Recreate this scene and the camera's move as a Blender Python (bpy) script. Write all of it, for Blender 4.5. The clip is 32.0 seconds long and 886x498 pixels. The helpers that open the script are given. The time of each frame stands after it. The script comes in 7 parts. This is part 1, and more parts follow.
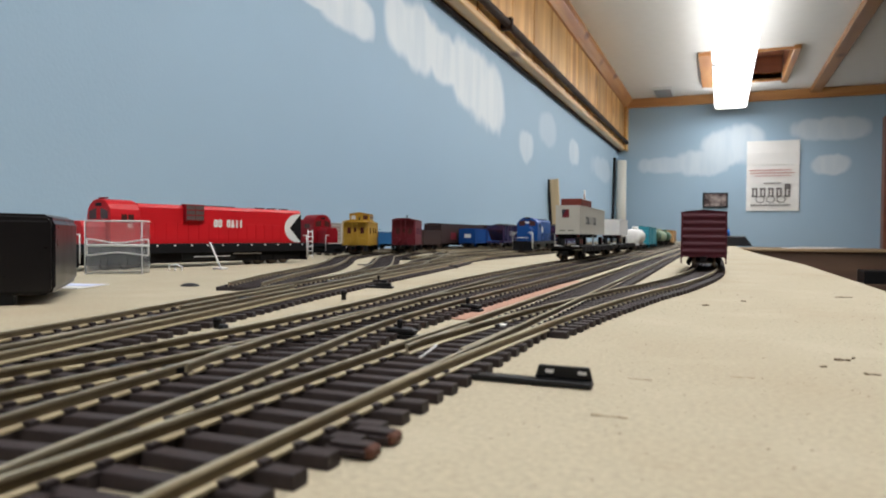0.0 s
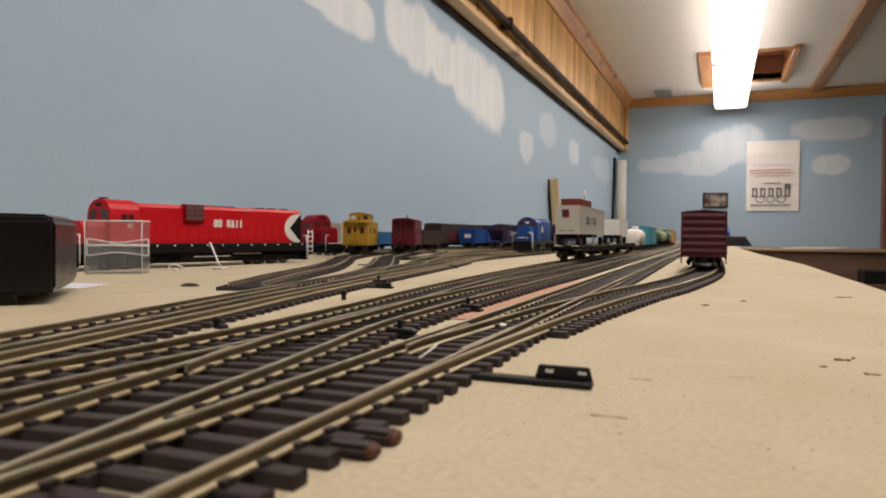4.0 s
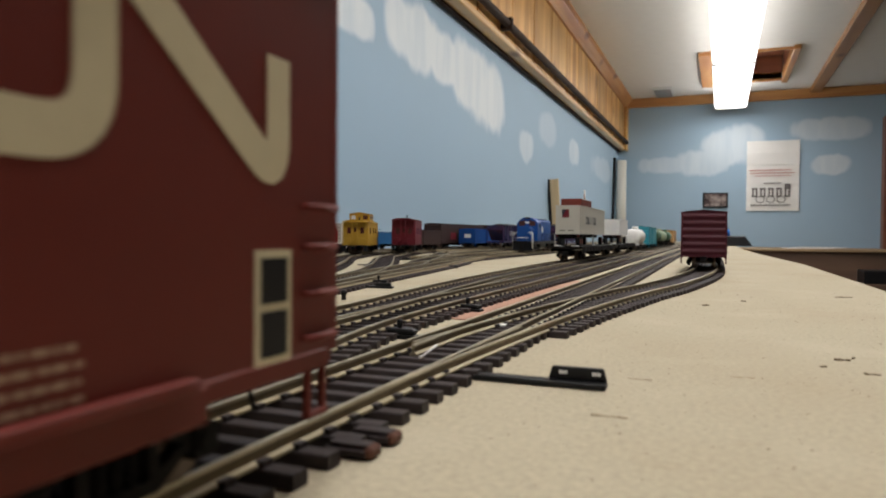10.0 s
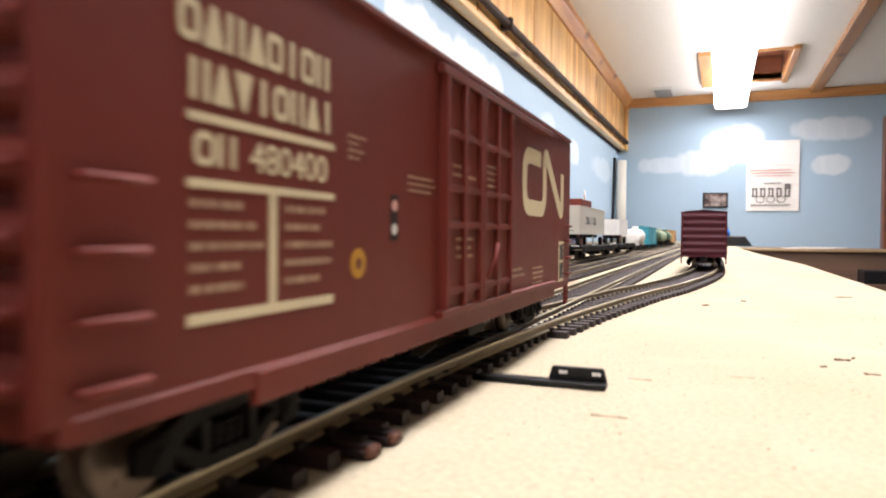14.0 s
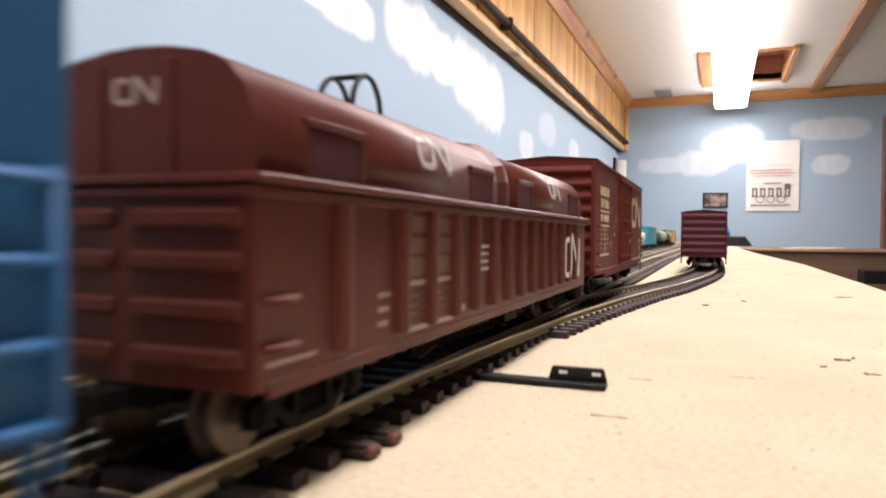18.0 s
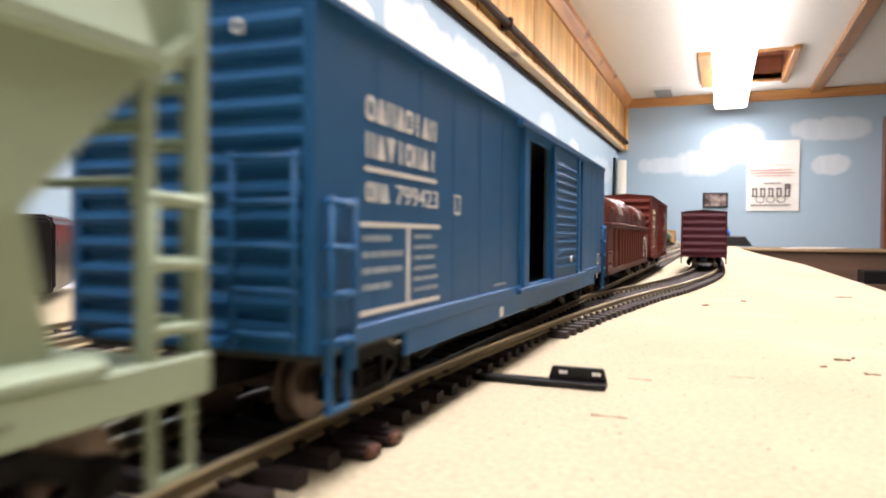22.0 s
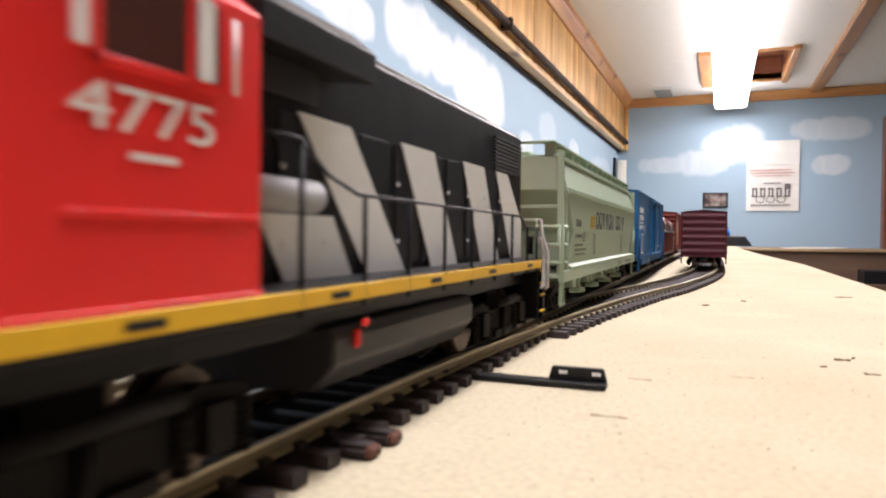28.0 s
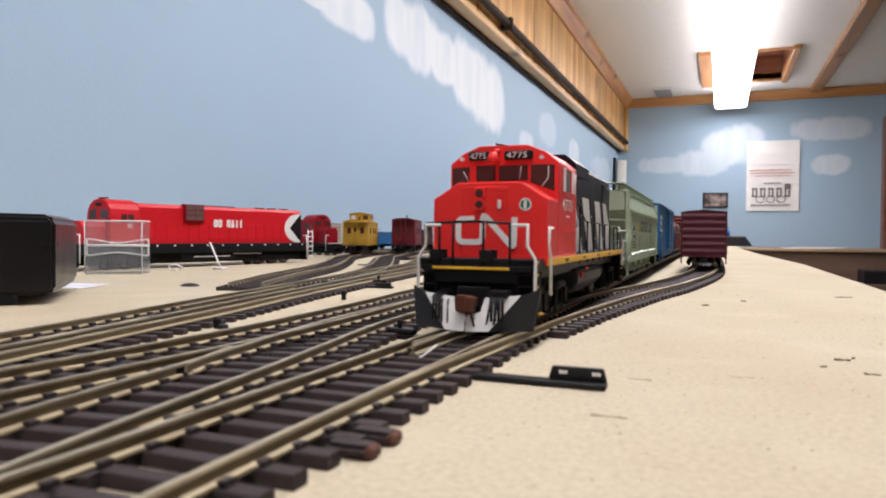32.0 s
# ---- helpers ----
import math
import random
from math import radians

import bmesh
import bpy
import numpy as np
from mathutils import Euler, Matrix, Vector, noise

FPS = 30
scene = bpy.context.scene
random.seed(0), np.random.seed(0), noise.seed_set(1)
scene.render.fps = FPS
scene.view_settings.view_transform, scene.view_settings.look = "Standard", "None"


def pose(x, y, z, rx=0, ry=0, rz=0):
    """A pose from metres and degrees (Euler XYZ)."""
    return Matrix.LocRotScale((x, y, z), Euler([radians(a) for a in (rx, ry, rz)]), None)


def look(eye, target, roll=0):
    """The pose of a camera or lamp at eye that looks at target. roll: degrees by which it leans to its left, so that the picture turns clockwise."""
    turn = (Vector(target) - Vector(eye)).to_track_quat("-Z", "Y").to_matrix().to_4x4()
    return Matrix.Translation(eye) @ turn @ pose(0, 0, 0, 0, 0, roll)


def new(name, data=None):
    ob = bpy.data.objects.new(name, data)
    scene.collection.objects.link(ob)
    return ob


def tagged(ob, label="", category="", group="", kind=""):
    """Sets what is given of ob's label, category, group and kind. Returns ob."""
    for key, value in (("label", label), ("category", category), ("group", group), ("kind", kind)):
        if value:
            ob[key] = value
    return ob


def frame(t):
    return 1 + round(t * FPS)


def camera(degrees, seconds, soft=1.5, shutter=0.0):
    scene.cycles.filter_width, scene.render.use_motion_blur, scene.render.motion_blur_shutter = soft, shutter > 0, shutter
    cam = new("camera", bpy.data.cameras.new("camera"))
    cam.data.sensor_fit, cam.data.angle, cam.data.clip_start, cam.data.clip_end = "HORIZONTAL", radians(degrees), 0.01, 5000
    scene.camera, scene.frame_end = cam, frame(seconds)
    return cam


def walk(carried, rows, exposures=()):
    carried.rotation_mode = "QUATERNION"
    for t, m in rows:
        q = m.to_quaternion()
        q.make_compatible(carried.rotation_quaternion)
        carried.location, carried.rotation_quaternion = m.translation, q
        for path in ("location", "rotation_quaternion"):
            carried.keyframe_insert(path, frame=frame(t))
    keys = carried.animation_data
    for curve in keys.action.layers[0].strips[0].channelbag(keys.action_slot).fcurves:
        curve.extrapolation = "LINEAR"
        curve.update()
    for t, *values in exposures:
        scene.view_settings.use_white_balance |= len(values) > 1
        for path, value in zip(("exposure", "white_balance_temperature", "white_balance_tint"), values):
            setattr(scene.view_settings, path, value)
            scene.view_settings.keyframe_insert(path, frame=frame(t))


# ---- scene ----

# ---------- camera ----------
cam = camera(64.2, 32.0, soft=1.9, shutter=0.75)
cam.data.dof.use_dof, cam.data.dof.focus_distance, cam.data.dof.aperture_fstop = True, 0.40, 39.0
EYE = (0.0, 0.0, 0.0301)
AIM = (-0.36663, 0.93015, 0.0301 - 0.02024)
walk(cam, [(0.0, look(EYE, AIM, 0.5)), (32.0, look(EYE, AIM, 0.5))],
     exposures=[(0.0, -0.5, 6150, 11), (0.5, -0.6, 7100, 17), (3.0, -0.7, 7100, 17), (5.0, -0.7, 7450, 21), (7.0, -0.73, 7500, 21), (8.3, -0.72, 6750, 17), (9.0, -0.7, 6450, 14), (10.0, -0.75, 6450, 12),
                (11.5, -0.2, 6450, 13), (13.0, 0.25, 6500, 17), (14.0, 0.42, 6450, 19), (17.0, 0.3, 6700, 21), (18.3, 0.22, 6750, 24), (20.0, 0.42, 6650, 20), (22.0, 0.42, 6700, 20), (23.5, 0.29, 6950, 26), (25.0, 0.05, 6900, 27), (28.0, 0.20, 6400, 20), (30.0, 0.15, 6250, 21), (32.0, -0.15, 6200, 20)])

# ---------- world and room light ----------
world = bpy.data.worlds.new("world")
world.use_nodes = True
world.node_tree.nodes["Background"].inputs[0].default_value = (0.5, 0.6, 0.7, 1)
world.node_tree.nodes["Background"].inputs[1].default_value = 0.05
scene.world = world
CEIL = 0.96


def lamp(x, y, z, sx, sy, watts):
    d = bpy.data.lights.new("tube_light", "AREA")
    d.shape, d.size, d.size_y, d.energy = "RECTANGLE", sx, sy, watts
    d.color = (1.0, 0.98, 0.95)
    ob = new("tube_light", d)
    ob.matrix_world = pose(x, y, z)
    return ob


# one added area light under the run of fixtures, seen and unseen
lamp(0.041, 2.225, 0.83, 0.165, 5.15, 30.8)


# ---------- materials ----------
def mat(name, color, rough=0.5, metal=0.0, var=0.15, scale=60.0, bump=0.0, bscale=400.0, coat=0.0, trans=0.0, spec=0.22, stain=None, stain_amt=0.3, stain_scale=12.0):
    m = bpy.data.materials.new(name)
    m.use_nodes = True
    nt = m.node_tree
    n, l = nt.nodes, nt.links
    b = n["Principled BSDF"]
    tc = n.new("ShaderNodeTexCoord")
    no = n.new("ShaderNodeTexNoise")
    no.inputs["Scale"].default_value, no.inputs["Detail"].default_value = scale, 5
    l.new(tc.outputs["Object"], no.inputs["Vector"])
    mix = n.new("ShaderNodeMix")
    mix.data_type = "RGBA"
    mix.inputs["A"].default_value = (*[c * (1 - var) for c in color], 1)
    mix.inputs["B"].default_value = (*[min(1, c * (1 + var)) for c in color], 1)
    l.new(no.outputs["Fac"], mix.inputs["Factor"])
    out = mix.outputs["Result"]
    if stain:
        n2 = n.new("ShaderNodeTexNoise")
        n2.inputs["Scale"].default_value, n2.inputs["Detail"].default_value = stain_scale, 3
        l.new(tc.outputs["Object"], n2.inputs["Vector"])
        r = n.new("ShaderNodeMapRange")
        r.inputs[1].default_value, r.inputs[2].default_value = 0.45, 0.75
        r.inputs[4].default_value = stain_amt
        l.new(n2.outputs["Fac"], r.inputs[0])
        m2 = n.new("ShaderNodeMix")
        m2.data_type = "RGBA"
        l.new(r.outputs[0], m2.inputs["Factor"])
        l.new(out, m2.inputs["A"])
        m2.inputs["B"].default_value = (*stain, 1)
        out = m2.outputs["Result"]
    l.new(out, b.inputs["Base Color"])
    rr = n.new("ShaderNodeMapRange")
    rr.inputs[3].default_value, rr.inputs[4].default_value = max(0, rough - 0.08), min(1, rough + 0.08)
    l.new(no.outputs["Fac"], rr.inputs[0])
    l.new(rr.outputs[0], b.inputs["Roughness"])
    b.inputs["Metallic"].default_value = metal
    b.inputs["Coat Weight"].default_value = coat
    b.inputs["Transmission Weight"].default_value = trans
    b.inputs["Specular IOR Level"].default_value = spec
    if bump:
        nb = n.new("ShaderNodeTexNoise")
        nb.inputs["Scale"].default_value, nb.inputs["Detail"].default_value = bscale, 4
        l.new(tc.outputs["Object"], nb.inputs["Vector"])
        bp = n.new("ShaderNodeBump")
        bp.inputs["Strength"].default_value, bp.inputs["Distance"].default_value = bump, 0.5 / bscale
        l.new(nb.outputs["Fac"], bp.inputs["Height"])
        l.new(bp.outputs["Normal"], b.inputs["Normal"])
    return m


def glow(name, color, strength):
    m = bpy.data.materials.new(name)
    m.use_nodes = True
    b = m.node_tree.nodes["Principled BSDF"]
    b.inputs["Base Color"].default_value = (0.9, 0.9, 0.9, 1)
    b.inputs["Emission Color"].default_value = (*color, 1)
    b.inputs["Emission Strength"].default_value = strength
    return m


def wood(name, c1, c2, along="Y", scale=6.0, rough=0.45):
    """Knotty pine: long streaks along one axis, a few knots."""
    m = bpy.data.materials.new(name)
    m.use_nodes = True
    nt = m.node_tree
    n, l = nt.nodes, nt.links
    b = n["Principled BSDF"]
    tc = n.new("ShaderNodeTexCoord")
    oi = n.new("ShaderNodeObjectInfo")
    add = n.new("ShaderNodeVectorMath")
    add.operation = "MULTIPLY_ADD"
    l.new(oi.outputs["Random"], add.inputs[0])
    add.inputs[1].default_value = (7, 11, 5)
    l.new(tc.outputs["Object"], add.inputs[2])
    mp = n.new("ShaderNodeMapping")
    s = [scale * 3.2] * 3
    s["XYZ".index(along)] = scale * 0.3
    mp.inputs["Scale"].default_value = s
    l.new(add.outputs[0], mp.inputs["Vector"])
    no = n.new("ShaderNodeTexNoise")
    no.inputs["Scale"].default_value, no.inputs["Detail"].default_value = 1.0, 6
    no.inputs["Distortion"].default_value = 0.6
    l.new(mp.outputs[0], no.inputs["Vector"])
    cr = n.new("ShaderNodeValToRGB")
    cr.color_ramp.elements[0].position, cr.color_ramp.elements[0].color = 0.3, (*c1, 1)
    cr.color_ramp.elements[1].position, cr.color_ramp.elements[1].color = 0.7, (*c2, 1)
    l.new(no.outputs["Fac"], cr.inputs[0])
    mp2 = n.new("ShaderNodeMapping")
    s2 = [scale * 1.2] * 3
    s2["XYZ".index(along)] = scale * 0.6
    mp2.inputs["Scale"].default_value = s2
    l.new(add.outputs[0], mp2.inputs["Vector"])
    vo = n.new("ShaderNodeTexVoronoi")
    vo.inputs["Scale"].default_value = 1.0
    l.new(mp2.outputs[0], vo.inputs["Vector"])
    mr = n.new("ShaderNodeMapRange")
    mr.inputs[1].default_value, mr.inputs[2].default_value, mr.inputs[3].default_value, mr.inputs[4].default_value = 0.06, 0.17, 0.8, 0.0
    l.new(vo.outputs["Distance"], mr.inputs[0])
    mx = n.new("ShaderNodeMix")
    mx.data_type = "RGBA"
    mx.inputs["B"].default_value = (c1[0] * 0.35, c1[1] * 0.25, c1[2] * 0.2, 1)
    l.new(mr.outputs[0], mx.inputs["Factor"])
    l.new(cr.outputs[0], mx.inputs["A"])
    tone = n.new("ShaderNodeMapRange")
    tone.inputs[3].default_value, tone.inputs[4].default_value = 0.78, 1.12
    l.new(oi.outputs["Random"], tone.inputs[0])
    tint = n.new("ShaderNodeVectorMath")
    tint.operation = "SCALE"
    l.new(mx.outputs["Result"], tint.inputs[0])
    l.new(tone.outputs[0], tint.inputs["Scale"])
    l.new(tint.outputs[0], b.inputs["Base Color"])
    b.inputs["Roughness"].default_value = rough
    b.inputs["Coat Weight"].default_value = 0.15
    return m


M_BOARD = mat("tan_board", (0.425, 0.374, 0.268), 0.9, var=0.3, scale=800, bump=0.7, bscale=1100, stain=(0.34, 0.25, 0.15), stain_amt=0.35, stain_scale=9)
def blotches(m, pale, dark):
    """Soft pale scuffs and small brown stains over a surface."""
    nt = m.node_tree
    n, l = nt.nodes, nt.links
    out = n["Principled BSDF"].inputs["Base Color"]
    src = out.links[0].from_socket
    tc = n.new("ShaderNodeTexCoord")
    for scale, lo, hi, amount, color in ((26.0, 0.52, 0.72, 0.45, pale), (70.0, 0.64, 0.78, 0.35, dark), (7.0, 0.5, 0.8, 0.3, pale)):
        no = n.new("ShaderNodeTexNoise")
        no.inputs["Scale"].default_value, no.inputs["Detail"].default_value = scale, 4
        l.new(tc.outputs["Object"], no.inputs["Vector"])
        mr = n.new("ShaderNodeMapRange")
        mr.inputs[1].default_value, mr.inputs[2].default_value, mr.inputs[4].default_value = lo, hi, amount
        l.new(no.outputs["Fac"], mr.inputs[0])
        mx = n.new("ShaderNodeMix")
        mx.data_type = "RGBA"
        l.new(mr.outputs[0], mx.inputs["Factor"])
        l.new(src, mx.inputs["A"])
        mx.inputs["B"].default_value = (*color, 1)
        src = mx.outputs["Result"]
    l.new(src, out)


blotches(M_BOARD, (0.50, 0.45, 0.335), (0.30, 0.225, 0.14))
M_CEIL = mat("ceiling_paint", (0.84, 0.83, 0.80), 0.7, var=0.04, scale=20, bump=0.15, bscale=150)
M_CREAMWALL = mat("cream_bounce_wall", (0.74, 0.69, 0.60), 0.6, var=0.04, scale=4, bump=0.1, bscale=200)
M_DARKWALL = mat("dark_unseen_wall", (0.16, 0.11, 0.07), 0.6, var=0.2, scale=6)
M_FLOOR = mat("floor_dark", (0.16, 0.13, 0.10), 0.6, var=0.2, scale=8)
M_PINE = wood("pine_boards", (0.44, 0.18, 0.035), (0.90, 0.56, 0.19), "Z", 5)
M_PINEY = wood("pine_trim", (0.40, 0.165, 0.05), (0.60, 0.31, 0.10), "Y", 5)
M_PINEX = wood("pine_trim_cross", (0.40, 0.165, 0.05), (0.60, 0.31, 0.10), "X", 5)
M_PLY = wood("plywood_edge", (0.30, 0.19, 0.09), (0.46, 0.32, 0.17), "X", 8, 0.6)
M_REDWOOD = wood("hatch_boards", (0.16, 0.05, 0.025), (0.28, 0.10, 0.05), "X", 6)
M_PIPE = mat("dark_iron", (0.040, 0.022, 0.015), 0.6, var=0.3, spec=0.1)
M_PINELIP = wood("pine_lip", (0.60, 0.32, 0.115), (0.86, 0.58, 0.27), "Y", 5)
M_DIFF = glow("lit_diffuser", (1.0, 0.97, 0.92), 7.5)
M_WHITE = mat("white_metal", (0.75, 0.75, 0.73), 0.45, var=0.05)
M_PAPER = mat("paper", (0.78, 0.77, 0.74), 0.8, var=0.04, scale=20)
M_INK = mat("faded_ink", (0.17, 0.155, 0.15), 0.8)
M_INKRED = mat("ink_red", (0.58, 0.33, 0.30), 0.7)
# rail head, foot and web in three tones, the web darkest
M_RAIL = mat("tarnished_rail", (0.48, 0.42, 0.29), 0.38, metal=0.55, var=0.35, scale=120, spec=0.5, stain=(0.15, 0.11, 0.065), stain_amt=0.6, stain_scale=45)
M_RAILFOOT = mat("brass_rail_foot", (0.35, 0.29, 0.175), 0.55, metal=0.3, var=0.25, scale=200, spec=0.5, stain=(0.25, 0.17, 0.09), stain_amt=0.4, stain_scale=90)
M_RAILWEB = mat("darker_rail_web", (0.20, 0.155, 0.09), 0.5, metal=0.3, var=0.35, scale=200, spec=0.4, stain=(0.06, 0.04, 0.02), stain_amt=0.5, stain_scale=70)
M_TIE = mat("tie_plastic", (0.038, 0.029, 0.029), 0.6, var=0.35, scale=500, bump=0.4, bscale=1500)
M_RUST = mat("tie_rust", (0.10, 0.042, 0.027), 0.7, var=0.4, scale=600)
M_BLACK = mat("black_plastic", (0.010, 0.010, 0.011), 0.4, var=0.2)
M_DKMETAL = mat("dark_truck", (0.007, 0.006, 0.006), 0.65, var=0.3, scale=300, spec=0.1)
M_WHEEL = mat("wheel_steel", (0.15, 0.115, 0.092), 0.45, metal=0.7, var=0.3, scale=300)


# ---------- mesh helpers ----------
def bm_box(bm, x0, x1, y0, y1, z0, z1, m=0):
    v = [bm.verts.new((x, y, z)) for z in (z0, z1) for y in (y0, y1) for x in (x0, x1)]
    for q in ((0, 2, 3, 1), (4, 5, 7, 6), (0, 1, 5, 4), (2, 6, 7, 3), (0, 4, 6, 2), (1, 3, 7, 5)):
        f = bm.faces.new([v[i] for i in q])
        f.material_index = m
    return v


def bm_cyl(bm, p, q, r, n=12, r2=None, m=0):
    p, q = Vector(p), Vector(q)
    d = q - p
    rot = d.normalized().to_track_quat("Z", "Y").to_matrix().to_4x4()
    k = bmesh.ops.create_cone(bm, cap_ends=True, segments=n, radius1=r, radius2=r if r2 is None else r2, depth=d.length,
                              matrix=Matrix.Translation((p + q) / 2) @ rot)
    for f in {f for v in k["verts"] for f in v.link_faces}:
        f.material_index = m
        f.smooth = len(f.verts) == 4


def bm_prism(bm, outline, a0, a1, axis="Y", m=0):
    """An outline of (u, v) pulled along an axis. Y: u=x v=z; X: u=y v=z; Z: u=x v=y."""
    def at(u, v, w):
        return (u, w, v) if axis == "Y" else (w, u, v) if axis == "X" else (u, v, w)
    lo = [bm.verts.new(at(u, v, a0)) for u, v in outline]
    hi = [bm.verts.new(at(u, v, a1)) for u, v in outline]
    fs = [bm.faces.new(lo), bm.faces.new(hi[::-1])]
    for i in range(len(lo)):
        j = (i + 1) % len(lo)
        fs.append(bm.faces.new((lo[j], lo[i], hi[i], hi[j])))
    for f in fs:
        f.material_index = m
    return fs


def finish(bm, bevel=0.0, seg=1):
    bmesh.ops.recalc_face_normals(bm, faces=bm.faces[:])
    if bevel:
        es = [e for e in bm.edges if len(e.link_faces) == 2 and e.calc_face_angle(0) > 0.6]
        bmesh.ops.bevel(bm, geom=es, offset=bevel, segments=seg, affect="EDGES", clamp_overlap=True)
    return bm


def mesh_of(name, bm, material):
    me = bpy.data.meshes.new(name)
    bm.to_mesh(me)
    bm.free()
    for k in (material if isinstance(material, (list, tuple)) else [material]):
        me.materials.append(k)
    return me


def part(name, bm, material, parent=None, label=""):
    ob = new(name, mesh_of(name, bm, material))
    if parent:
        ob.parent = parent
    return tagged(ob, label)


def box_part(name, x0, x1, y0, y1, z0, z1, material, parent=None, bevel=0.0, label=""):
    bm = bmesh.new()
    bm_box(bm, x0, x1, y0, y1, z0, z1)
    return part(name, finish(bm, bevel), material, parent, label)


def thing(name, label, category, m=None, group="", kind=""):
    ob = new(name)
    ob.empty_display_size = 0.02
    if m is not None:
        ob.matrix_world = m
    return tagged(ob, label, category, group, kind)


# ---------- room ----------
def cloud_wall(name, puffs, horiz):
    """Blue paint with hand-dabbed white clouds; puffs are (along, up, half-length, half-height, strength)."""
    m = mat(name, (0.338, 0.468, 0.585), 0.62, var=0.05, scale=3, bump=0.12, bscale=220)
    nt = m.node_tree
    n, l = nt.nodes, nt.links
    b = n["Principled BSDF"]
    base = b.inputs["Base Color"].links[0].from_socket
    geo = n.new("ShaderNodeNewGeometry")
    sep = n.new("ShaderNodeSeparateXYZ")
    l.new(geo.outputs["Position"], sep.inputs[0])
    no = n.new("ShaderNodeTexNoise")
    no.inputs["Scale"].default_value, no.inputs["Detail"].default_value = 6, 2
    mp = n.new("ShaderNodeMapping")
    mp.inputs["Scale"].default_value = (1.6, 1.6, 0.7)
    l.new(geo.outputs["Position"], mp.inputs["Vector"])
    l.new(mp.outputs[0], no.inputs["Vector"])

    def op(kind, a, c=None):
        k = n.new("ShaderNodeMath")
        k.operation = kind
        for i, v in enumerate((a, c)):
            if v is None:
                continue
            if isinstance(v, (int, float)):
                k.inputs[i].default_value = v
            else:
                l.new(v, k.inputs[i])
        return k.outputs[0]
    fine = n.new("ShaderNodeTexNoise")
    fine.inputs["Scale"].default_value, fine.inputs["Detail"].default_value = 10, 3
    mp2 = n.new("ShaderNodeMapping")
    mp2.inputs["Scale"].default_value = (1.7, 1.7, 0.3)
    l.new(geo.outputs["Position"], mp2.inputs["Vector"])
    l.new(mp2.outputs[0], fine.inputs["Vector"])
    brush = n.new("ShaderNodeMapRange")
    brush.inputs[1].default_value, brush.inputs[2].default_value, brush.inputs[3].default_value = 0.3, 0.6, 0.72
    l.new(fine.outputs["Fac"], brush.inputs[0])
    total = None
    wob = op("ADD", op("MULTIPLY", op("SUBTRACT", no.outputs["Fac"], 0.5), 0.8), op("MULTIPLY", op("SUBTRACT", fine.outputs["Fac"], 0.5), 0.5))
    k = 0.95 if horiz == "Y" else 1.0
    for u, v, a, h, s in puffs:
        u, a, h, v = u * k, a * k, h * k, 0.03 + (v - 0.03) * k
        du = op("DIVIDE", op("SUBTRACT", sep.outputs[horiz], u), a)
        dv = op("DIVIDE", op("SUBTRACT", sep.outputs["Z"], v), h)
        d = op("SQRT", op("ADD", op("POWER", op("ABSOLUTE", du), 2.4), op("POWER", op("ABSOLUTE", dv), 2.4)))
        r = n.new("ShaderNodeMapRange")
        r.interpolation_type = "SMOOTHSTEP"
        r.inputs[1].default_value, r.inputs[2].default_value, r.inputs[3].default_value, r.inputs[4].default_value = 0.70, 1.10, s, 0.0
        l.new(op("ADD", d, wob), r.inputs[0])
        total = r.outputs[0] if total is None else op("MAXIMUM", total, r.outputs[0])
    mx = n.new("ShaderNodeMix")
    mx.data_type = "RGBA"
    l.new(op("MULTIPLY", op("MULTIPLY", total, brush.outputs[0]), 0.85), mx.inputs["Factor"])
    l.new(base, mx.inputs["A"])
    mx.inputs["B"].default_value = (0.76, 0.80, 0.81, 1)
    l.new(mx.outputs["Result"], b.inputs["Base Color"])
    return m


M_WALL_L = cloud_wall("blue_wall_clouds", [
    (1.13, 0.469, 0.106, 0.025, 1.0), (1.22, 0.472, 0.092, 0.046, 1.0), (1.29, 0.476, 0.072, 0.046, 1.0), (1.49, 0.511, 0.085, 0.077, 1.0),
    (1.61, 0.511, 0.146, 0.085, 1.0), (1.78, 0.500, 0.165, 0.072, 1.0), (2.03, 0.495, 0.258, 0.100, 1.0), (2.16, 0.472, 0.210, 0.117, 1.0),
    (2.64, 0.374, 0.109, 0.064, 0.6), (3.00, 0.484, 0.169, 0.077, 0.35), (3.58, 0.452, 0.132, 0.068, 0.6), (4.49, 0.445, 0.401, 0.077, 0.35)], "Y")
M_WALL_F = cloud_wall("blue_far_wall_clouds", [
    (-0.348, 0.507, 0.210, 0.060, 0.5), (-0.135, 0.519, 0.182, 0.089, 0.6), (0.018, 0.610, 0.164, 0.124, 0.65), (0.142, 0.649, 0.114, 0.123, 0.65),
    (0.616, 0.706, 0.241, 0.070, 0.6), (0.614, 0.483, 0.114, 0.063, 0.8)], "X")
FLOOR = -1.28


def structure(name, x0, x1, y0, y1, z0, z1, m, label, bevel=0.0):
    return tagged(box_part(name, x0, x1, y0, y1, z0, z1, m, None, bevel), label, name.split("_")[0], "", "structure")


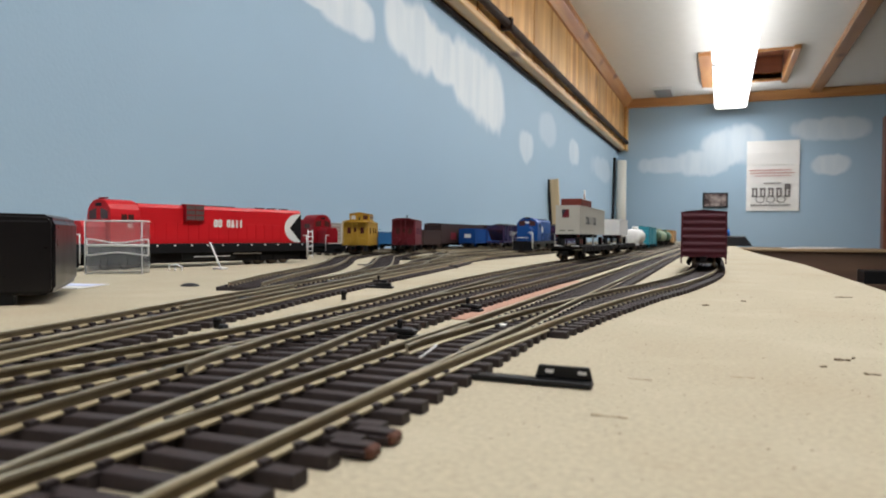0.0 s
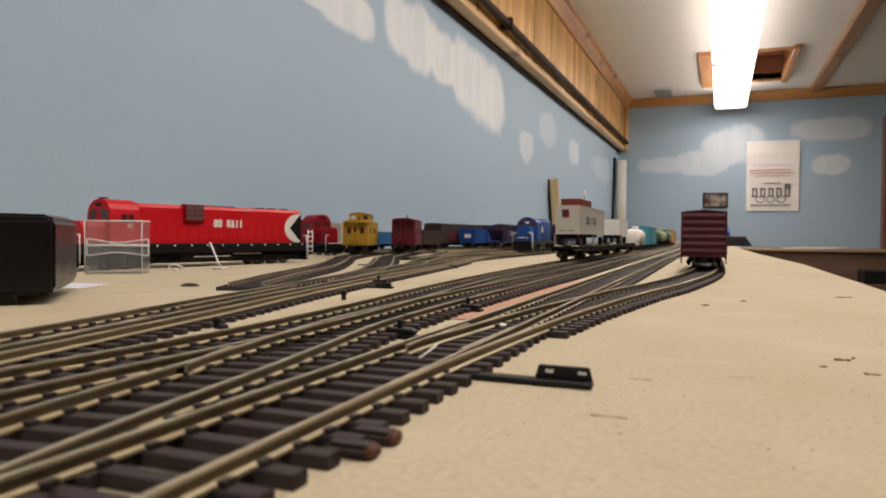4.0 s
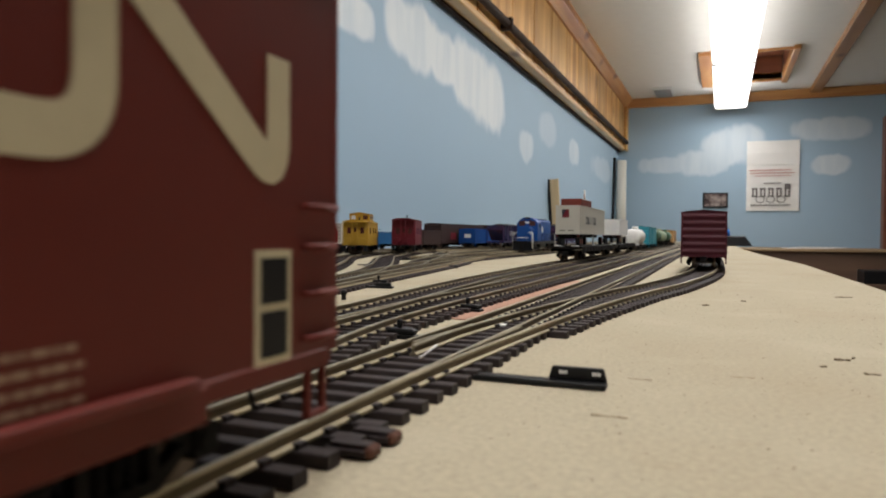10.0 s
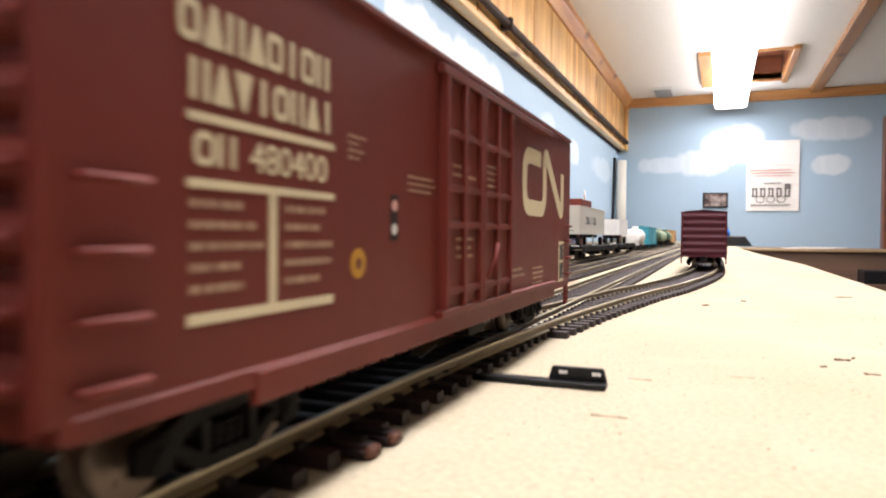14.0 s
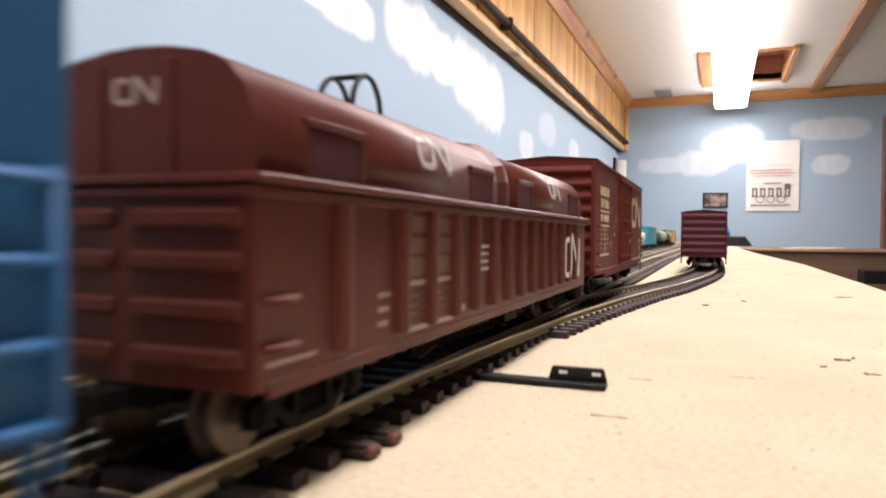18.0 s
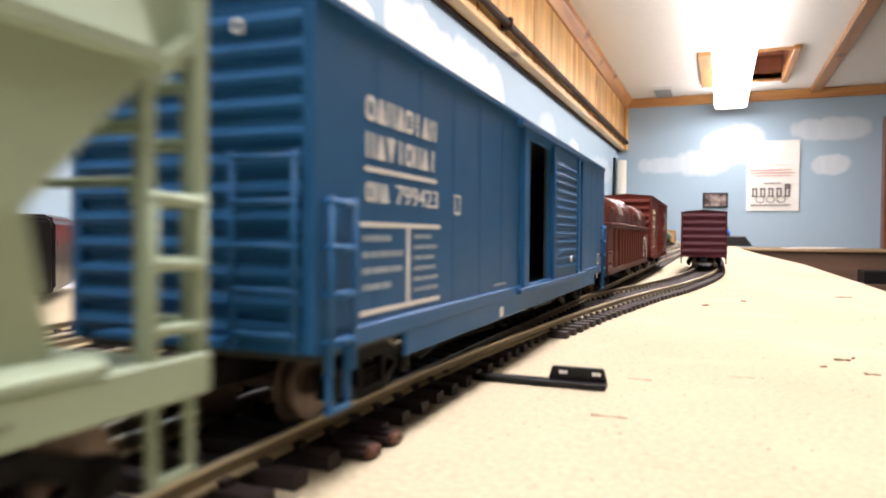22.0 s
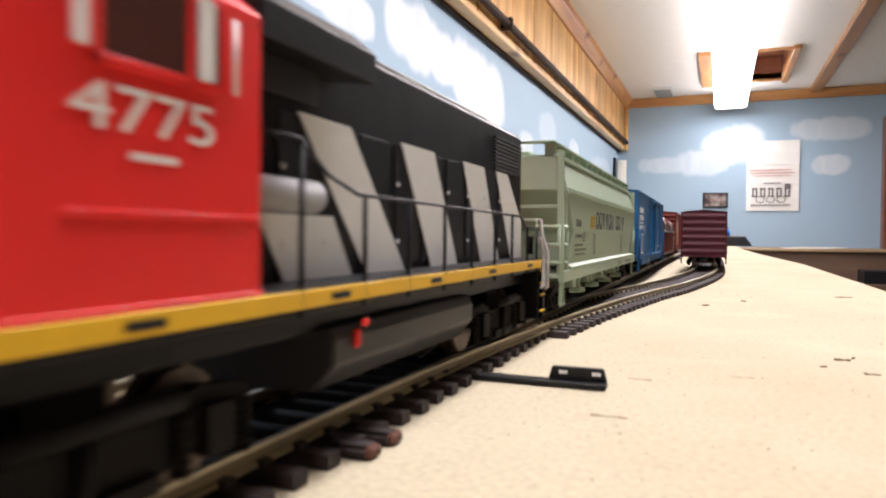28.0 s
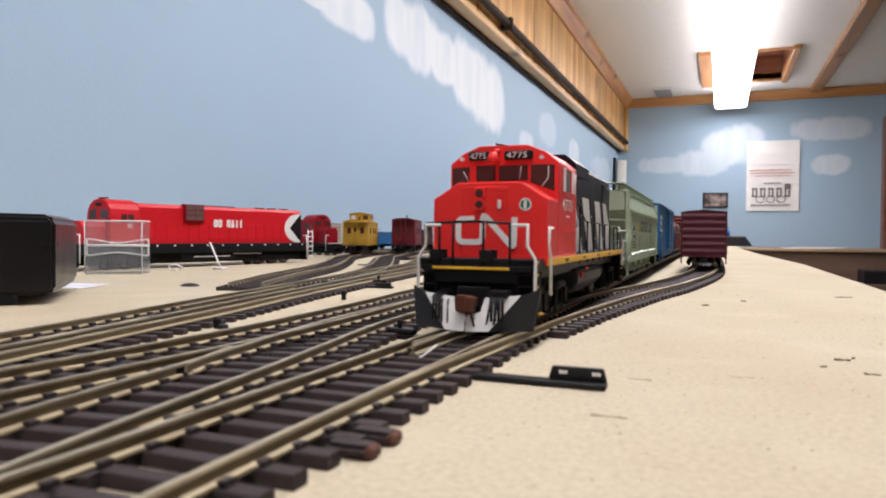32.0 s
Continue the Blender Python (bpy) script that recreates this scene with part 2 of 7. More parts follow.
structure("wall_west", -0.80, -0.665, -2.6, 5.05, FLOOR, CEIL, M_WALL_L, "light blue painted wall with dabbed white clouds")
structure("wall_north", -0.665, 2.3, 4.95, 5.05, FLOOR, CEIL, M_WALL_F, "light blue painted end wall with white clouds")
# unseen east wall, coloured dark to cut fill light on the car sides
structure("wall_east", 2.2, 2.3, -2.6, 4.95, FLOOR, CEIL, M_DARKWALL, "plain unseen wall, dark to cut side fill light")
# unseen south wall, pale so it bounces light onto the engine front
structure("wall_south", -0.70, 2.2, -2.6, -2.5, FLOOR, CEIL, M_CREAMWALL, "plain unseen wall, cream to bounce light forward")
structure("floor", -0.70, 2.2, -2.5, 4.95, FLOOR - 0.05, FLOOR, M_FLOOR, "dark brown floor below the layout")

# ceiling with the hatch opening cut through it
HX0, HX1, HY0, HY1 = -0.07, 0.325, 3.85, 4.56
bm = bmesh.new()
for x0, x1, y0, y1 in ((-0.8, HX0, -2.6, 5.05), (HX1, 2.3, -2.6, 5.05), (HX0, HX1, -2.6, HY0), (HX0, HX1, HY1, 5.05)):
    bm_box(bm, x0, x1, y0, y1, CEIL, CEIL + 0.03)
tagged(part("ceiling", bm, M_CEIL), "white painted plaster ceiling", "ceiling", "", "structure")

# hatch: a pine frame round the opening, dark red boards above
hatch = thing("ceiling_hatch", "open attic hatch with pine frame and dark red boards", "hatch")
for x0, x1, y0, y1 in ((HX0 - 0.055, HX0 + 0.012, HY0 - 0.05, HY1 + 0.05), (HX1 - 0.012, HX1 + 0.02, HY0 - 0.05, HY1 + 0.05)):
    box_part("frame", x0, x1, y0, y1, CEIL - 0.02, CEIL + 0.035, M_PINEY, hatch, 0.003)
    box_part("lining", x0 + 0.004, x1 - 0.004, y0, y1, CEIL + 0.036, CEIL + 0.17, M_REDWOOD, hatch)
for y0, y1 in ((HY0 - 0.02, HY0), (HY1, HY1 + 0.02)):
    box_part("frame", HX0 + 0.012, HX1 - 0.012, y0, y1, CEIL - 0.012, CEIL + 0.035, M_PINEX, hatch, 0.003)
    box_part("lining", HX0 + 0.012, HX1 - 0.012, y0, y1, CEIL + 0.036, CEIL + 0.17, M_REDWOOD, hatch)
for i in range(5):
    y = HY0 + i * (HY1 - HY0) / 5
    box_part("board", HX0 + 0.012, HX1 - 0.012, y + 0.004, y + (HY1 - HY0) / 5 - 0.004, CEIL + 0.13 + 0.006 * (i % 2), CEIL + 0.16, M_REDWOOD, hatch, 0.003)
bm = bmesh.new()
bm_cyl(bm, (HX0 + 0.012, 4.1, CEIL + 0.07), (HX1 - 0.012, 4.1, CEIL + 0.07), 0.012)
part("rail", bm, M_PIPE, hatch)

# vent in the ceiling
M_VENT = mat("dull_grey_metal", (0.30, 0.30, 0.30), 0.5, var=0.1)
vent = thing("ceiling_vent", "small grey slatted vent in the ceiling", "vent")
box_part("frame", -0.42, -0.30, 4.60, 4.88, CEIL - 0.012, CEIL, M_WHITE, vent, 0.003)
for i in range(7):
    box_part("slat", -0.41, -0.31, 4.625 + i * 0.035, 4.645 + i * 0.035, CEIL - 0.018, CEIL - 0.012, M_VENT, vent)

# trims
structure("trim_north", -0.62, 2.2, 4.925, 4.95, CEIL - 0.062, CEIL, M_PINEX, "varnished pine trim under the ceiling", 0.004)
structure("ceiling_beam", 0.495, 0.560, -2.5, 4.925, CEIL - 0.03, CEIL, M_PINEY, "varnished pine batten along the ceiling", 0.005)
structure("post_north", 0.893, 0.96, 4.86, 4.95, FLOOR, 0.76, M_REDWOOD, "dark brown wooden post at the wall", 0.004)

# soffit along the west wall: pine boards on the face, crown, bottom lip, iron pipe
VX, VB = -0.62, 0.612
soffit = thing("soffit", "knotty pine soffit boxed along the blue wall", "soffit", kind="structure")
rnd = random.Random(4)
y = -2.5
while y < 4.9:
    w = rnd.choice((0.22, 0.27, 0.27, 0.34))
    y2 = min(y + w, 4.95)
    bm = bmesh.new()
    bm_box(bm, VX - 0.009, VX + rnd.uniform(0, 0.002), y + 0.0035, y2 - 0.0035, VB + 0.02, CEIL - 0.05)
    part("board", finish(bm, 0.0025), M_PINE, soffit)
    y = y2
box_part("bottom_lip", -0.665, VX + 0.004, -2.5, 4.93, VB, VB + 0.019, M_PINELIP, soffit, 0.003)
box_part("end_post", VX + 0.001, VX + 0.02, 4.86, 4.948, VB - 0.004, CEIL - 0.06, M_PINE, soffit, 0.003)
bm = bmesh.new()
bm_prism(bm, [(VX, CEIL - 0.062), (VX + 0.012, CEIL - 0.062), (VX + 0.018, CEIL - 0.045), (VX + 0.036, CEIL - 0.018), (VX + 0.046, CEIL - 0.012), (VX + 0.046, CEIL), (VX, CEIL)], -2.5, 4.925)
part("crown", finish(bm), M_PINEY, soffit)
box_part("backing", -0.665, VX - 0.010, -2.5, 4.94, VB + 0.019, CEIL, M_REDWOOD, soffit)
# dark strip put in for the shadow where lip meets wall
box_part("shadow_strip", -0.6645, -0.650, -2.5, 4.93, VB - 0.008, VB, M_PIPE, soffit, 0.001, "dark strip in place of shade under the lip")
pipe = thing("iron_pipe", "dark iron pipe run along the soffit's lower edge", "pipe")
bm = bmesh.new()
bm_cyl(bm, (VX + 0.02, -2.5, VB + 0.045), (VX + 0.02, 4.86, VB + 0.045), 0.012, 14)
part("tube", bm, M_PIPE, pipe)
for y in (-2.0, 0.4, 2.02):
    box_part("clamp", VX, VX + 0.036, y, y + 0.018, VB + 0.026, VB + 0.062, M_PIPE, pipe, 0.002)

# fluorescent fixtures
def fixture(y0, x0=-0.055, x1=0.137):
    ob = thing("ceiling_light", "long lit fluorescent fixture with a white diffuser", "ceiling light", group="fluorescent lights")
    box_part("housing", x0 + 0.02, x1 - 0.02, y0, y0 + 1.216, 0.90, CEIL, M_WHITE, ob, 0.004)
    bm = bmesh.new()
    bm_prism(bm, [(x0 + 0.02, 0.90), (x0, 0.885), (x0 + 0.004, 0.852), (x0 + 0.02, 0.84), (x1 - 0.02, 0.84), (x1 - 0.004, 0.852), (x1, 0.885), (x1 - 0.02, 0.90)], y0 + 0.004, y0 + 1.212)
    part("diffuser", finish(bm), M_DIFF, ob)
    for y in (y0 - 0.002, y0 + 1.206):
        box_part("end_cap", x0 + 0.001, x1 - 0.001, y, y + 0.012, 0.838, 0.90, M_WHITE, ob, 0.003)
    return ob


fixture(3.592)
fixture(2.372)
# these three nearer fixtures are unseen, added to light the near table and engine front
fixture(1.152)
fixture(-0.068)
fixture(-1.288)

# far wall: a poster with a small engine emblem drawn in plain shapes, and a photo
poster = thing("poster", "white paper poster pinned to the blue wall", "poster")
for z0, z1, d in ((0.20, 0.3545, 0.006), (0.355, 0.4895, 0.004), (0.49, 0.645, 0.007)):
    bm = bmesh.new()
    bm_prism(bm, [(4.946 - d, z0), (4.943 - d, (z0 + z1) / 2), (4.948 - d, z1), (4.949, z1), (4.949, z0)], 0.143, 0.448, "X")
    part("sheet", finish(bm), M_PAPER, poster)
for x0, x1, z0, z1 in ((0.16, 0.40, 0.455, 0.461), (0.165, 0.42, 0.437, 0.442), (0.19, 0.40, 0.420, 0.424)):
    box_part("text_bar", x0, x1, 4.934, 4.938, z0, z1, M_INKRED, poster)
for x0, x1, z0, z1 in ((0.245, 0.345, 0.372, 0.378), (0.17, 0.40, 0.234, 0.239)):
    box_part("text_bar", x0, x1, 4.931, 4.935, z0, z1, M_INK, poster)
bm = bmesh.new()
for i in range(5):
    x = 0.175 + i * 0.047
    for z0, z1 in ((0.288, 0.297), (0.335, 0.345)):
        bm_box(bm, x, x + 0.034, 4.931, 4.936, z0, z1)
    bm_box(bm, x + 0.003, x + 0.012, 4.931, 4.936, 0.297, 0.335)
    bm_box(bm, x + 0.024, x + 0.033, 4.931, 4.936, 0.297, 0.335)
bm_box(bm, 0.365, 0.40, 4.931, 4.936, 0.345, 0.37)
for i in range(3):
    for k in range(14):
        a, b2 = 2 * math.pi * k / 14, 2 * math.pi * (k + 1) / 14
        cx, cz = 0.225 + i * 0.06, 0.272
        bm_cyl(bm, (cx + 0.024 * math.cos(a), 4.933, cz + 0.02 * math.sin(a)), (cx + 0.024 * math.cos(b2), 4.933, cz + 0.02 * math.sin(b2)), 0.0025, 5)
part("engine_emblem", bm, M_INK, poster)
photo = thing("wall_photo", "small dark framed photograph on the blue wall", "photo")
box_part("frame", -0.118, 0.035, 4.935, 4.95, 0.221, 0.319, M_BLACK, photo, 0.002)
M_PHOTO = mat("photo_print", (0.07, 0.045, 0.045), 0.3, var=0.9, scale=14, stain=(0.5, 0.42, 0.38), stain_amt=0.8, stain_scale=22)
box_part("print", -0.108, 0.025, 4.931, 4.936, 0.230, 0.311, M_PHOTO, photo)

# ---------- table ----------
EDGE = [(0.089, -2.4), (0.089, 0.9), (0.066, 1.4), (0.05, 2.0), (0.05, 4.15)]
bm = bmesh.new()
outline = [(-0.664, -2.4)] + EDGE + [(0.9, 4.17), (0.93, 4.22), (0.93, 4.9), (-0.664, 4.9)]
bm_prism(bm, [(x, y) for x, y in outline[:6]] + [(0.05, 4.9), (-0.664, 4.9)], -0.013, 0.0, "Z")
tagged(part("layout_table", finish(bm, 0.0015), M_BOARD), "tan fibreboard layout table top with worn cut edge", "table top", "", "structure")
bm = bmesh.new()
bm_prism(bm, [(-0.66, -2.38)] + [(x - 0.008, y) for x, y in EDGE[:4]] + [(0.042, 4.9), (-0.66, 4.9)], -0.10, -0.0135, "Z")
tagged(part("table_frame", finish(bm, 0.001), M_PLY), "dark plywood and joists under the table", "table frame", "", "structure")
for x in (-0.6, 0.0):
    for y in (-2.2, -0.2, 1.8, 4.0):
        structure("table_leg", x, x + 0.06, y, y + 0.06, FLOOR, -0.1, M_PLY, "square wooden table leg", 0.003)
bench = thing("bench", "brown plywood side bench along the end wall", "bench")
bm = bmesh.new()
bm_prism(bm, [(0.052, 4.2), (0.80, 4.2), (0.85, 4.215), (0.88, 4.26), (0.88, 4.94), (0.052, 4.94)], -0.044, -0.03, "Z")
part("top", finish(bm, 0.003), M_PLY, bench)
M_BROWNPLY = wood("brown_panel", (0.12, 0.065, 0.04), (0.20, 0.115, 0.07), "X", 5, 0.6)
box_part("shelf", 0.07, 1.10, 3.98, 4.222, -0.215, -0.195, M_BROWNPLY, bench, 0.002)
for x in (0.1, 0.80):
    box_part("leg", x, x + 0.05, 4.245, 4.295, FLOOR, -0.0445, M_PLY, bench)
box_part("front_panel", 0.06, 0.80, 4.225, 4.24, FLOOR, -0.0445, M_BROWNPLY, bench)


# ---------- track ----------
def smooth_path(pts, step):
    """Points in mm, a Catmull-Rom curve through them in metres, evenly spaced."""
    p = [Vector((x / 1000, y / 1000)) for x, y in pts]
    p = [p[0] * 2 - p[1]] + p + [p[-1] * 2 - p[-2]]
    fine = []
    for a, b, c, d in zip(p, p[1:], p[2:], p[3:]):
        k = max(2, int((c - b).length / 0.003))
        for i in range(k):
            t = i / k
            fine.append(0.5 * ((2 * b) + (c - a) * t + (2 * a - 5 * b + 4 * c - d) * t * t + (3 * b - a - 3 * c + d) * t ** 3))
    fine.append(p[-2])
    out, acc = [], 0.0
    for a, b in zip(fine, fine[1:]):
        seg = (b - a).length
        while acc <= seg and seg > 0:
            out.append((a + (b - a) * (acc / seg), (b - a).normalized()))
            acc += step
        acc -= seg
    return out


RAIL = [(-0.00095, 0), (0.00095, 0), (0.00095, 0.0004), (0.0003, 0.0007), (0.0003, 0.0018), (0.00048, 0.002), (0.00045, 0.0025),
        (-0.00045, 0.0025), (-0.00048, 0.002), (-0.0003, 0.0018), (-0.0003, 0.0007), (-0.00095, 0.0004)]
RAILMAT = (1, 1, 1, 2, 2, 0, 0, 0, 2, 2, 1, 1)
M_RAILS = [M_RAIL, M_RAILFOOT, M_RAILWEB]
TIE_H = 0.0021


def rail_mesh(bm, line, off, drop=0.0):
    rows = []
    for p, d in line:
        nrm = Vector((d.y, -d.x))
        c = p + nrm * off
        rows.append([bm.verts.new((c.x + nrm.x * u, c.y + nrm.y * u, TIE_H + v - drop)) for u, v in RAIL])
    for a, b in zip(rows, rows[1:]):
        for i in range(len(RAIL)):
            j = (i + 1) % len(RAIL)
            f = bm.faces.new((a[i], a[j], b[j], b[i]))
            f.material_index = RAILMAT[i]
    bm.faces.new(rows[0])
    bm.faces.new(rows[-1][::-1])


def tie_bm(bm, m, half=0.015, chairs=True):
    vs = []
    vs += bm_box(bm, -half, half, -0.00155, 0.00155, 0.0, TIE_H - 0.0001)
    vs[4].co.y += 0.0002
    if chairs:
        for s in (-1, 1):
            for k in (-1, 1):
                x = s * 0.0087 + k * 0.0011
                vs += bm_box(bm, x - 0.0006, x + 0.0006, -0.001, 0.001, TIE_H - 0.0001, TIE_H + 0.0007)
    for v in vs:
        v.co = m @ v.co


def tie_data():
    out = []
    for k in range(3):
        bm = bmesh.new()
        tie_bm(bm, Matrix.Diagonal((1 + 0.01 * (k - 1), 1, 1, 1)))
        bmesh.ops.bevel(bm, geom=[e for e in bm.edges if e.calc_length() > 0.025], offset=0.0002, segments=1, affect="EDGES")
        out.append(mesh_of("tie", bm, M_TIE))
    return out


TIES = tie_data()
GAUGE = 0.0087
tie_count = [0]


def track(label, pts, near=(0, 0), step=0.0076, rails=True, tie_from=None, drop=0.0, left_from=None, right_from=None):
    """A run of flexible track; ties between the two 'near' distances are pieces of their own."""
    ob = thing("track", label, "track", group="yard tracks")
    line = smooth_path(pts, 0.006)
    far = [(p, d) for i, (p, d) in enumerate(line) if p.y < 1.2 or i % 8 == 0]
    for s, lim in ((-1, left_from), (1, right_from)):
        bm = bmesh.new()
        rail_mesh(bm, [q for q in far if lim is None or q[0].y >= lim], s * GAUGE, drop)
        part("rail", bm, M_RAILS, ob)
    bm = bmesh.new()
    rr = random.Random(len(pts))
    for i, (p, d) in enumerate(smooth_path(pts, step)):
        if tie_from is not None and p.y < tie_from:
            continue
        m = Matrix.Translation((p.x, p.y, 0)) @ Matrix.Rotation(math.atan2(d.y, d.x) - math.pi / 2 + rr.uniform(-0.015, 0.015), 4, "Z")
        if near[0] <= p.y <= near[1]:
            o = new("tie", TIES[i % 3])
            o.parent, o.matrix_basis = ob, m
            tie_count[0] += 1
        elif p.y > -0.4:
            tie_bm(bm, m, chairs=p.y < 1.0)
    if len(bm.verts):
        tagged(part("tie_bed", bm, M_TIE, ob), kind="stuff")
    else:
        bm.free()
    return ob


TRACK1 = [(-60 - 0.01 * y, y) for y in (-2300, -1000, 0, 1000, 2000, 3000, 4400)]
track("brass-toned rails on dark plastic ties, main running line", TRACK1, (0.03, 0.62))
track("curved siding track branching to a boxcar", [(-61, 70), (-60.5, 130), (-57, 195), (-51, 262), (-40, 347), (-29, 412), (-17, 520), (-12, 620), (-12, 760), (-14, 1000), (-25, 1700), (-45, 3000), (-55, 4300)],
      (0.20, 0.6), drop=0.00015, tie_from=0.20, left_from=0.15, right_from=0.07)
track("inner yard track curving off the main line", [(-60, -160), (-62, -80), (-69, 0), (-80.5, 50), (-85.5, 80), (-89.5, 111), (-94, 139), (-100, 177), (-103, 217), (-105, 300), (-107, 600), (-113, 1200), (-131, 3000), (-143, 4300)],
      (0.03, 0.5), drop=0.0001)
track("long storage track with freight cars", [(-116, -400), (-115, 0), (-115, 90), (-113.5, 130), (-114, 160), (-118, 222), (-129, 327), (-138, 440), (-145, 590), (-149, 770), (-152, 1500), (-166, 3000), (-176, 4300)],
      (0.05, 0.5), drop=0.00005)
track("yard lead curving to the back storage tracks", [(-110, -300), (-133, -60), (-147, 40), (-159, 117), (-170, 170), (-180, 215), (-190, 265), (-204, 333), (-226, 440), (-252, 580), (-268, 700), (-275, 850), (-277, 1040), (-281, 2000), (-291, 4300)],
      (0.08, 0.55), drop=0.0001)
track("back storage track with a dark red caboose", [(-204, 333), (-232, 440), (-270, 540), (-320, 650), (-370, 760), (-405, 870), (-433, 960), (-451, 1050), (-457, 1200), (-458, 4300)], drop=0.00015)
track("back storage track with a yellow caboose", [(-231, 305), (-264, 387), (-303, 500), (-358, 620), (-408, 720), (-436, 800), (-466, 890), (-488, 980), (-499, 1100), (-503, 1400), (-505, 4300)], (0.28, 0.45), drop=0.0001)
track("middle storage track of tarnished rails", [(-250, 560), (-300, 720), (-326, 880), (-334, 1050), (-338, 4300)], drop=0.0002)
track("storage track with dark coal hoppers", [(-300, 720), (-345, 860), (-385, 990), (-402, 1120), (-406, 1300), (-410, 4300)], drop=0.00025)
track("rearmost storage track beside the wall", [(-545, 1000), (-548, 2000), (-550, 4300)])


# the lead's turnout: an outer stock rail, a guard rail and a frog on lengthened ties
lead = thing("turnout", "tarnished turnout rails on long dark ties beside the yard lead", "turnout", group="turnouts")
OUTER = [(-121, 0), (-141, 104), (-148, 140), (-159, 199), (-176, 279), (-197, 399), (-223, 562), (-246, 690), (-262, 800)]
for pts in (OUTER, [(-149, 108), (-156, 140), (-163, 172)], [(-176, 196), (-190, 262), (-200, 305)]):
    bm = bmesh.new()
    rail_mesh(bm, smooth_path(pts, 0.006), 0, 0.0001)
    part("rail", bm, M_RAILS, lead)
bm = bmesh.new()
bm_box(bm, -0.0065, 0.0065, -0.00155, 0.00155, 0.0, TIE_H - 0.0003)
END = mesh_of("tie", finish(bm, 0.0002), M_TIE)
for p, d in smooth_path(OUTER[:8], 0.0076):
    if p.y > 0.04:
        o = new("tie", END)
        o.parent = lead
        o.matrix_basis = Matrix.Translation((p.x - 0.0005, p.y, 0)) @ Matrix.Rotation(math.atan2(d.y, d.x) - math.pi / 2, 4, "Z")
for x, y in ((-0.1655, 0.176), (-0.1795, 0.240), (-0.203, 0.345)):
    box_part("frog_block", x - 0.0018, x + 0.0018, y - 0.006, y + 0.006, 0.001, 0.0040, M_BLACK, lead, 0.0004, "black plastic frog block")


# ---------- rolling stock: shared pieces, in millimetres on the model ----------
K = 0.001
RAILTOP = 0.0046
M_BROWN = mat("oxide_red_paint", (0.132, 0.0205, 0.014), 0.55, var=0.10, scale=160, stain=(0.085, 0.018, 0.013), stain_amt=0.3, stain_scale=40)
M_BROWN2 = mat("brown_paint", (0.104, 0.025, 0.018), 0.42, var=0.08, scale=160)
M_MAROON = mat("dark_maroon_paint", (0.070, 0.012, 0.021), 0.5, var=0.12, scale=160)
M_NAVY = mat("car_blue_paint", (0.013, 0.098, 0.245), 0.5, var=0.10, scale=160, stain=(0.012, 0.078, 0.19), stain_amt=0.3, stain_scale=40)
M_SAGE = mat("sage_green_paint", (0.31, 0.39, 0.285), 0.5, var=0.05, scale=160)
M_CNRED = mat("engine_red_paint", (0.75, 0.030, 0.026), 0.38, var=0.05, scale=160)
M_ENGBLACK = mat("engine_black_paint", (0.009, 0.009, 0.0105), 0.42, var=0.2, scale=160, spec=0.15)
M_GREYTANK = mat("tank_grey", (0.022, 0.022, 0.025), 0.45, var=0.15, scale=160)
M_STRIPE = mat("stripe_grey", (0.70, 0.70, 0.69), 0.45, var=0.04, scale=160)
M_YEL = mat("stripe_yellow", (0.72, 0.42, 0.02), 0.45, var=0.06, scale=160)
M_CREAM = mat("cream_lettering", (0.62, 0.55, 0.38), 0.55, var=0.08, scale=300)
M_LWHITE = mat("white_lettering", (0.72, 0.72, 0.70), 0.5, var=0.05, scale=300)
M_DULLWHITE = mat("dulled_white_paint", (0.46, 0.43, 0.42), 0.55, var=0.15, scale=300)
M_FAINT = mat("faint_pinkish_print", (0.20, 0.115, 0.098), 0.55, var=0.3, scale=500)
M_CREAMSM = mat("worn_cream_print", (0.36, 0.24, 0.165), 0.55, var=0.2, scale=700)
M_WHITESM = mat("worn_white_print", (0.36, 0.42, 0.48), 0.55, var=0.2, scale=700)
M_GREYSM = mat("worn_grey_print", (0.40, 0.31, 0.28), 0.55, var=0.2, scale=700)
M_DARKSM = mat("worn_dark_print", (0.105, 0.12, 0.095), 0.55, var=0.2, scale=700)
M_LBLACK = mat("black_lettering", (0.03, 0.03, 0.045), 0.5)
M_GLASS = mat("cab_glass", (0.075, 0.028, 0.025), 0.12, var=0.1, spec=0.5)
M_OLIVE = mat("panel_olive", (0.42, 0.30, 0.03), 0.5, var=0.1, scale=160)
M_DOT = mat("dull_orange_paint", (0.44, 0.23, 0.02), 0.5, var=0.1, scale=160)
M_OLIVE2 = mat("panel_print", (0.30, 0.21, 0.03), 0.5)
M_BRASSY = mat("coupler_brown", (0.10, 0.035, 0.02), 0.5, var=0.3, scale=300)
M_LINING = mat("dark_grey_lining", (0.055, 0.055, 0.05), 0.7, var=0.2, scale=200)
M_GREEN = mat("herald_green", (0.03, 0.16, 0.09), 0.5)
M_GLASSW = mat("lamp_lens", (0.6, 0.6, 0.62), 0.1, var=0.05)


def mbox(bm, x0, x1, y0, y1, z0, z1, m=0):
    return bm_box(bm, x0 * K, x1 * K, y0 * K, y1 * K, z0 * K, z1 * K, m)


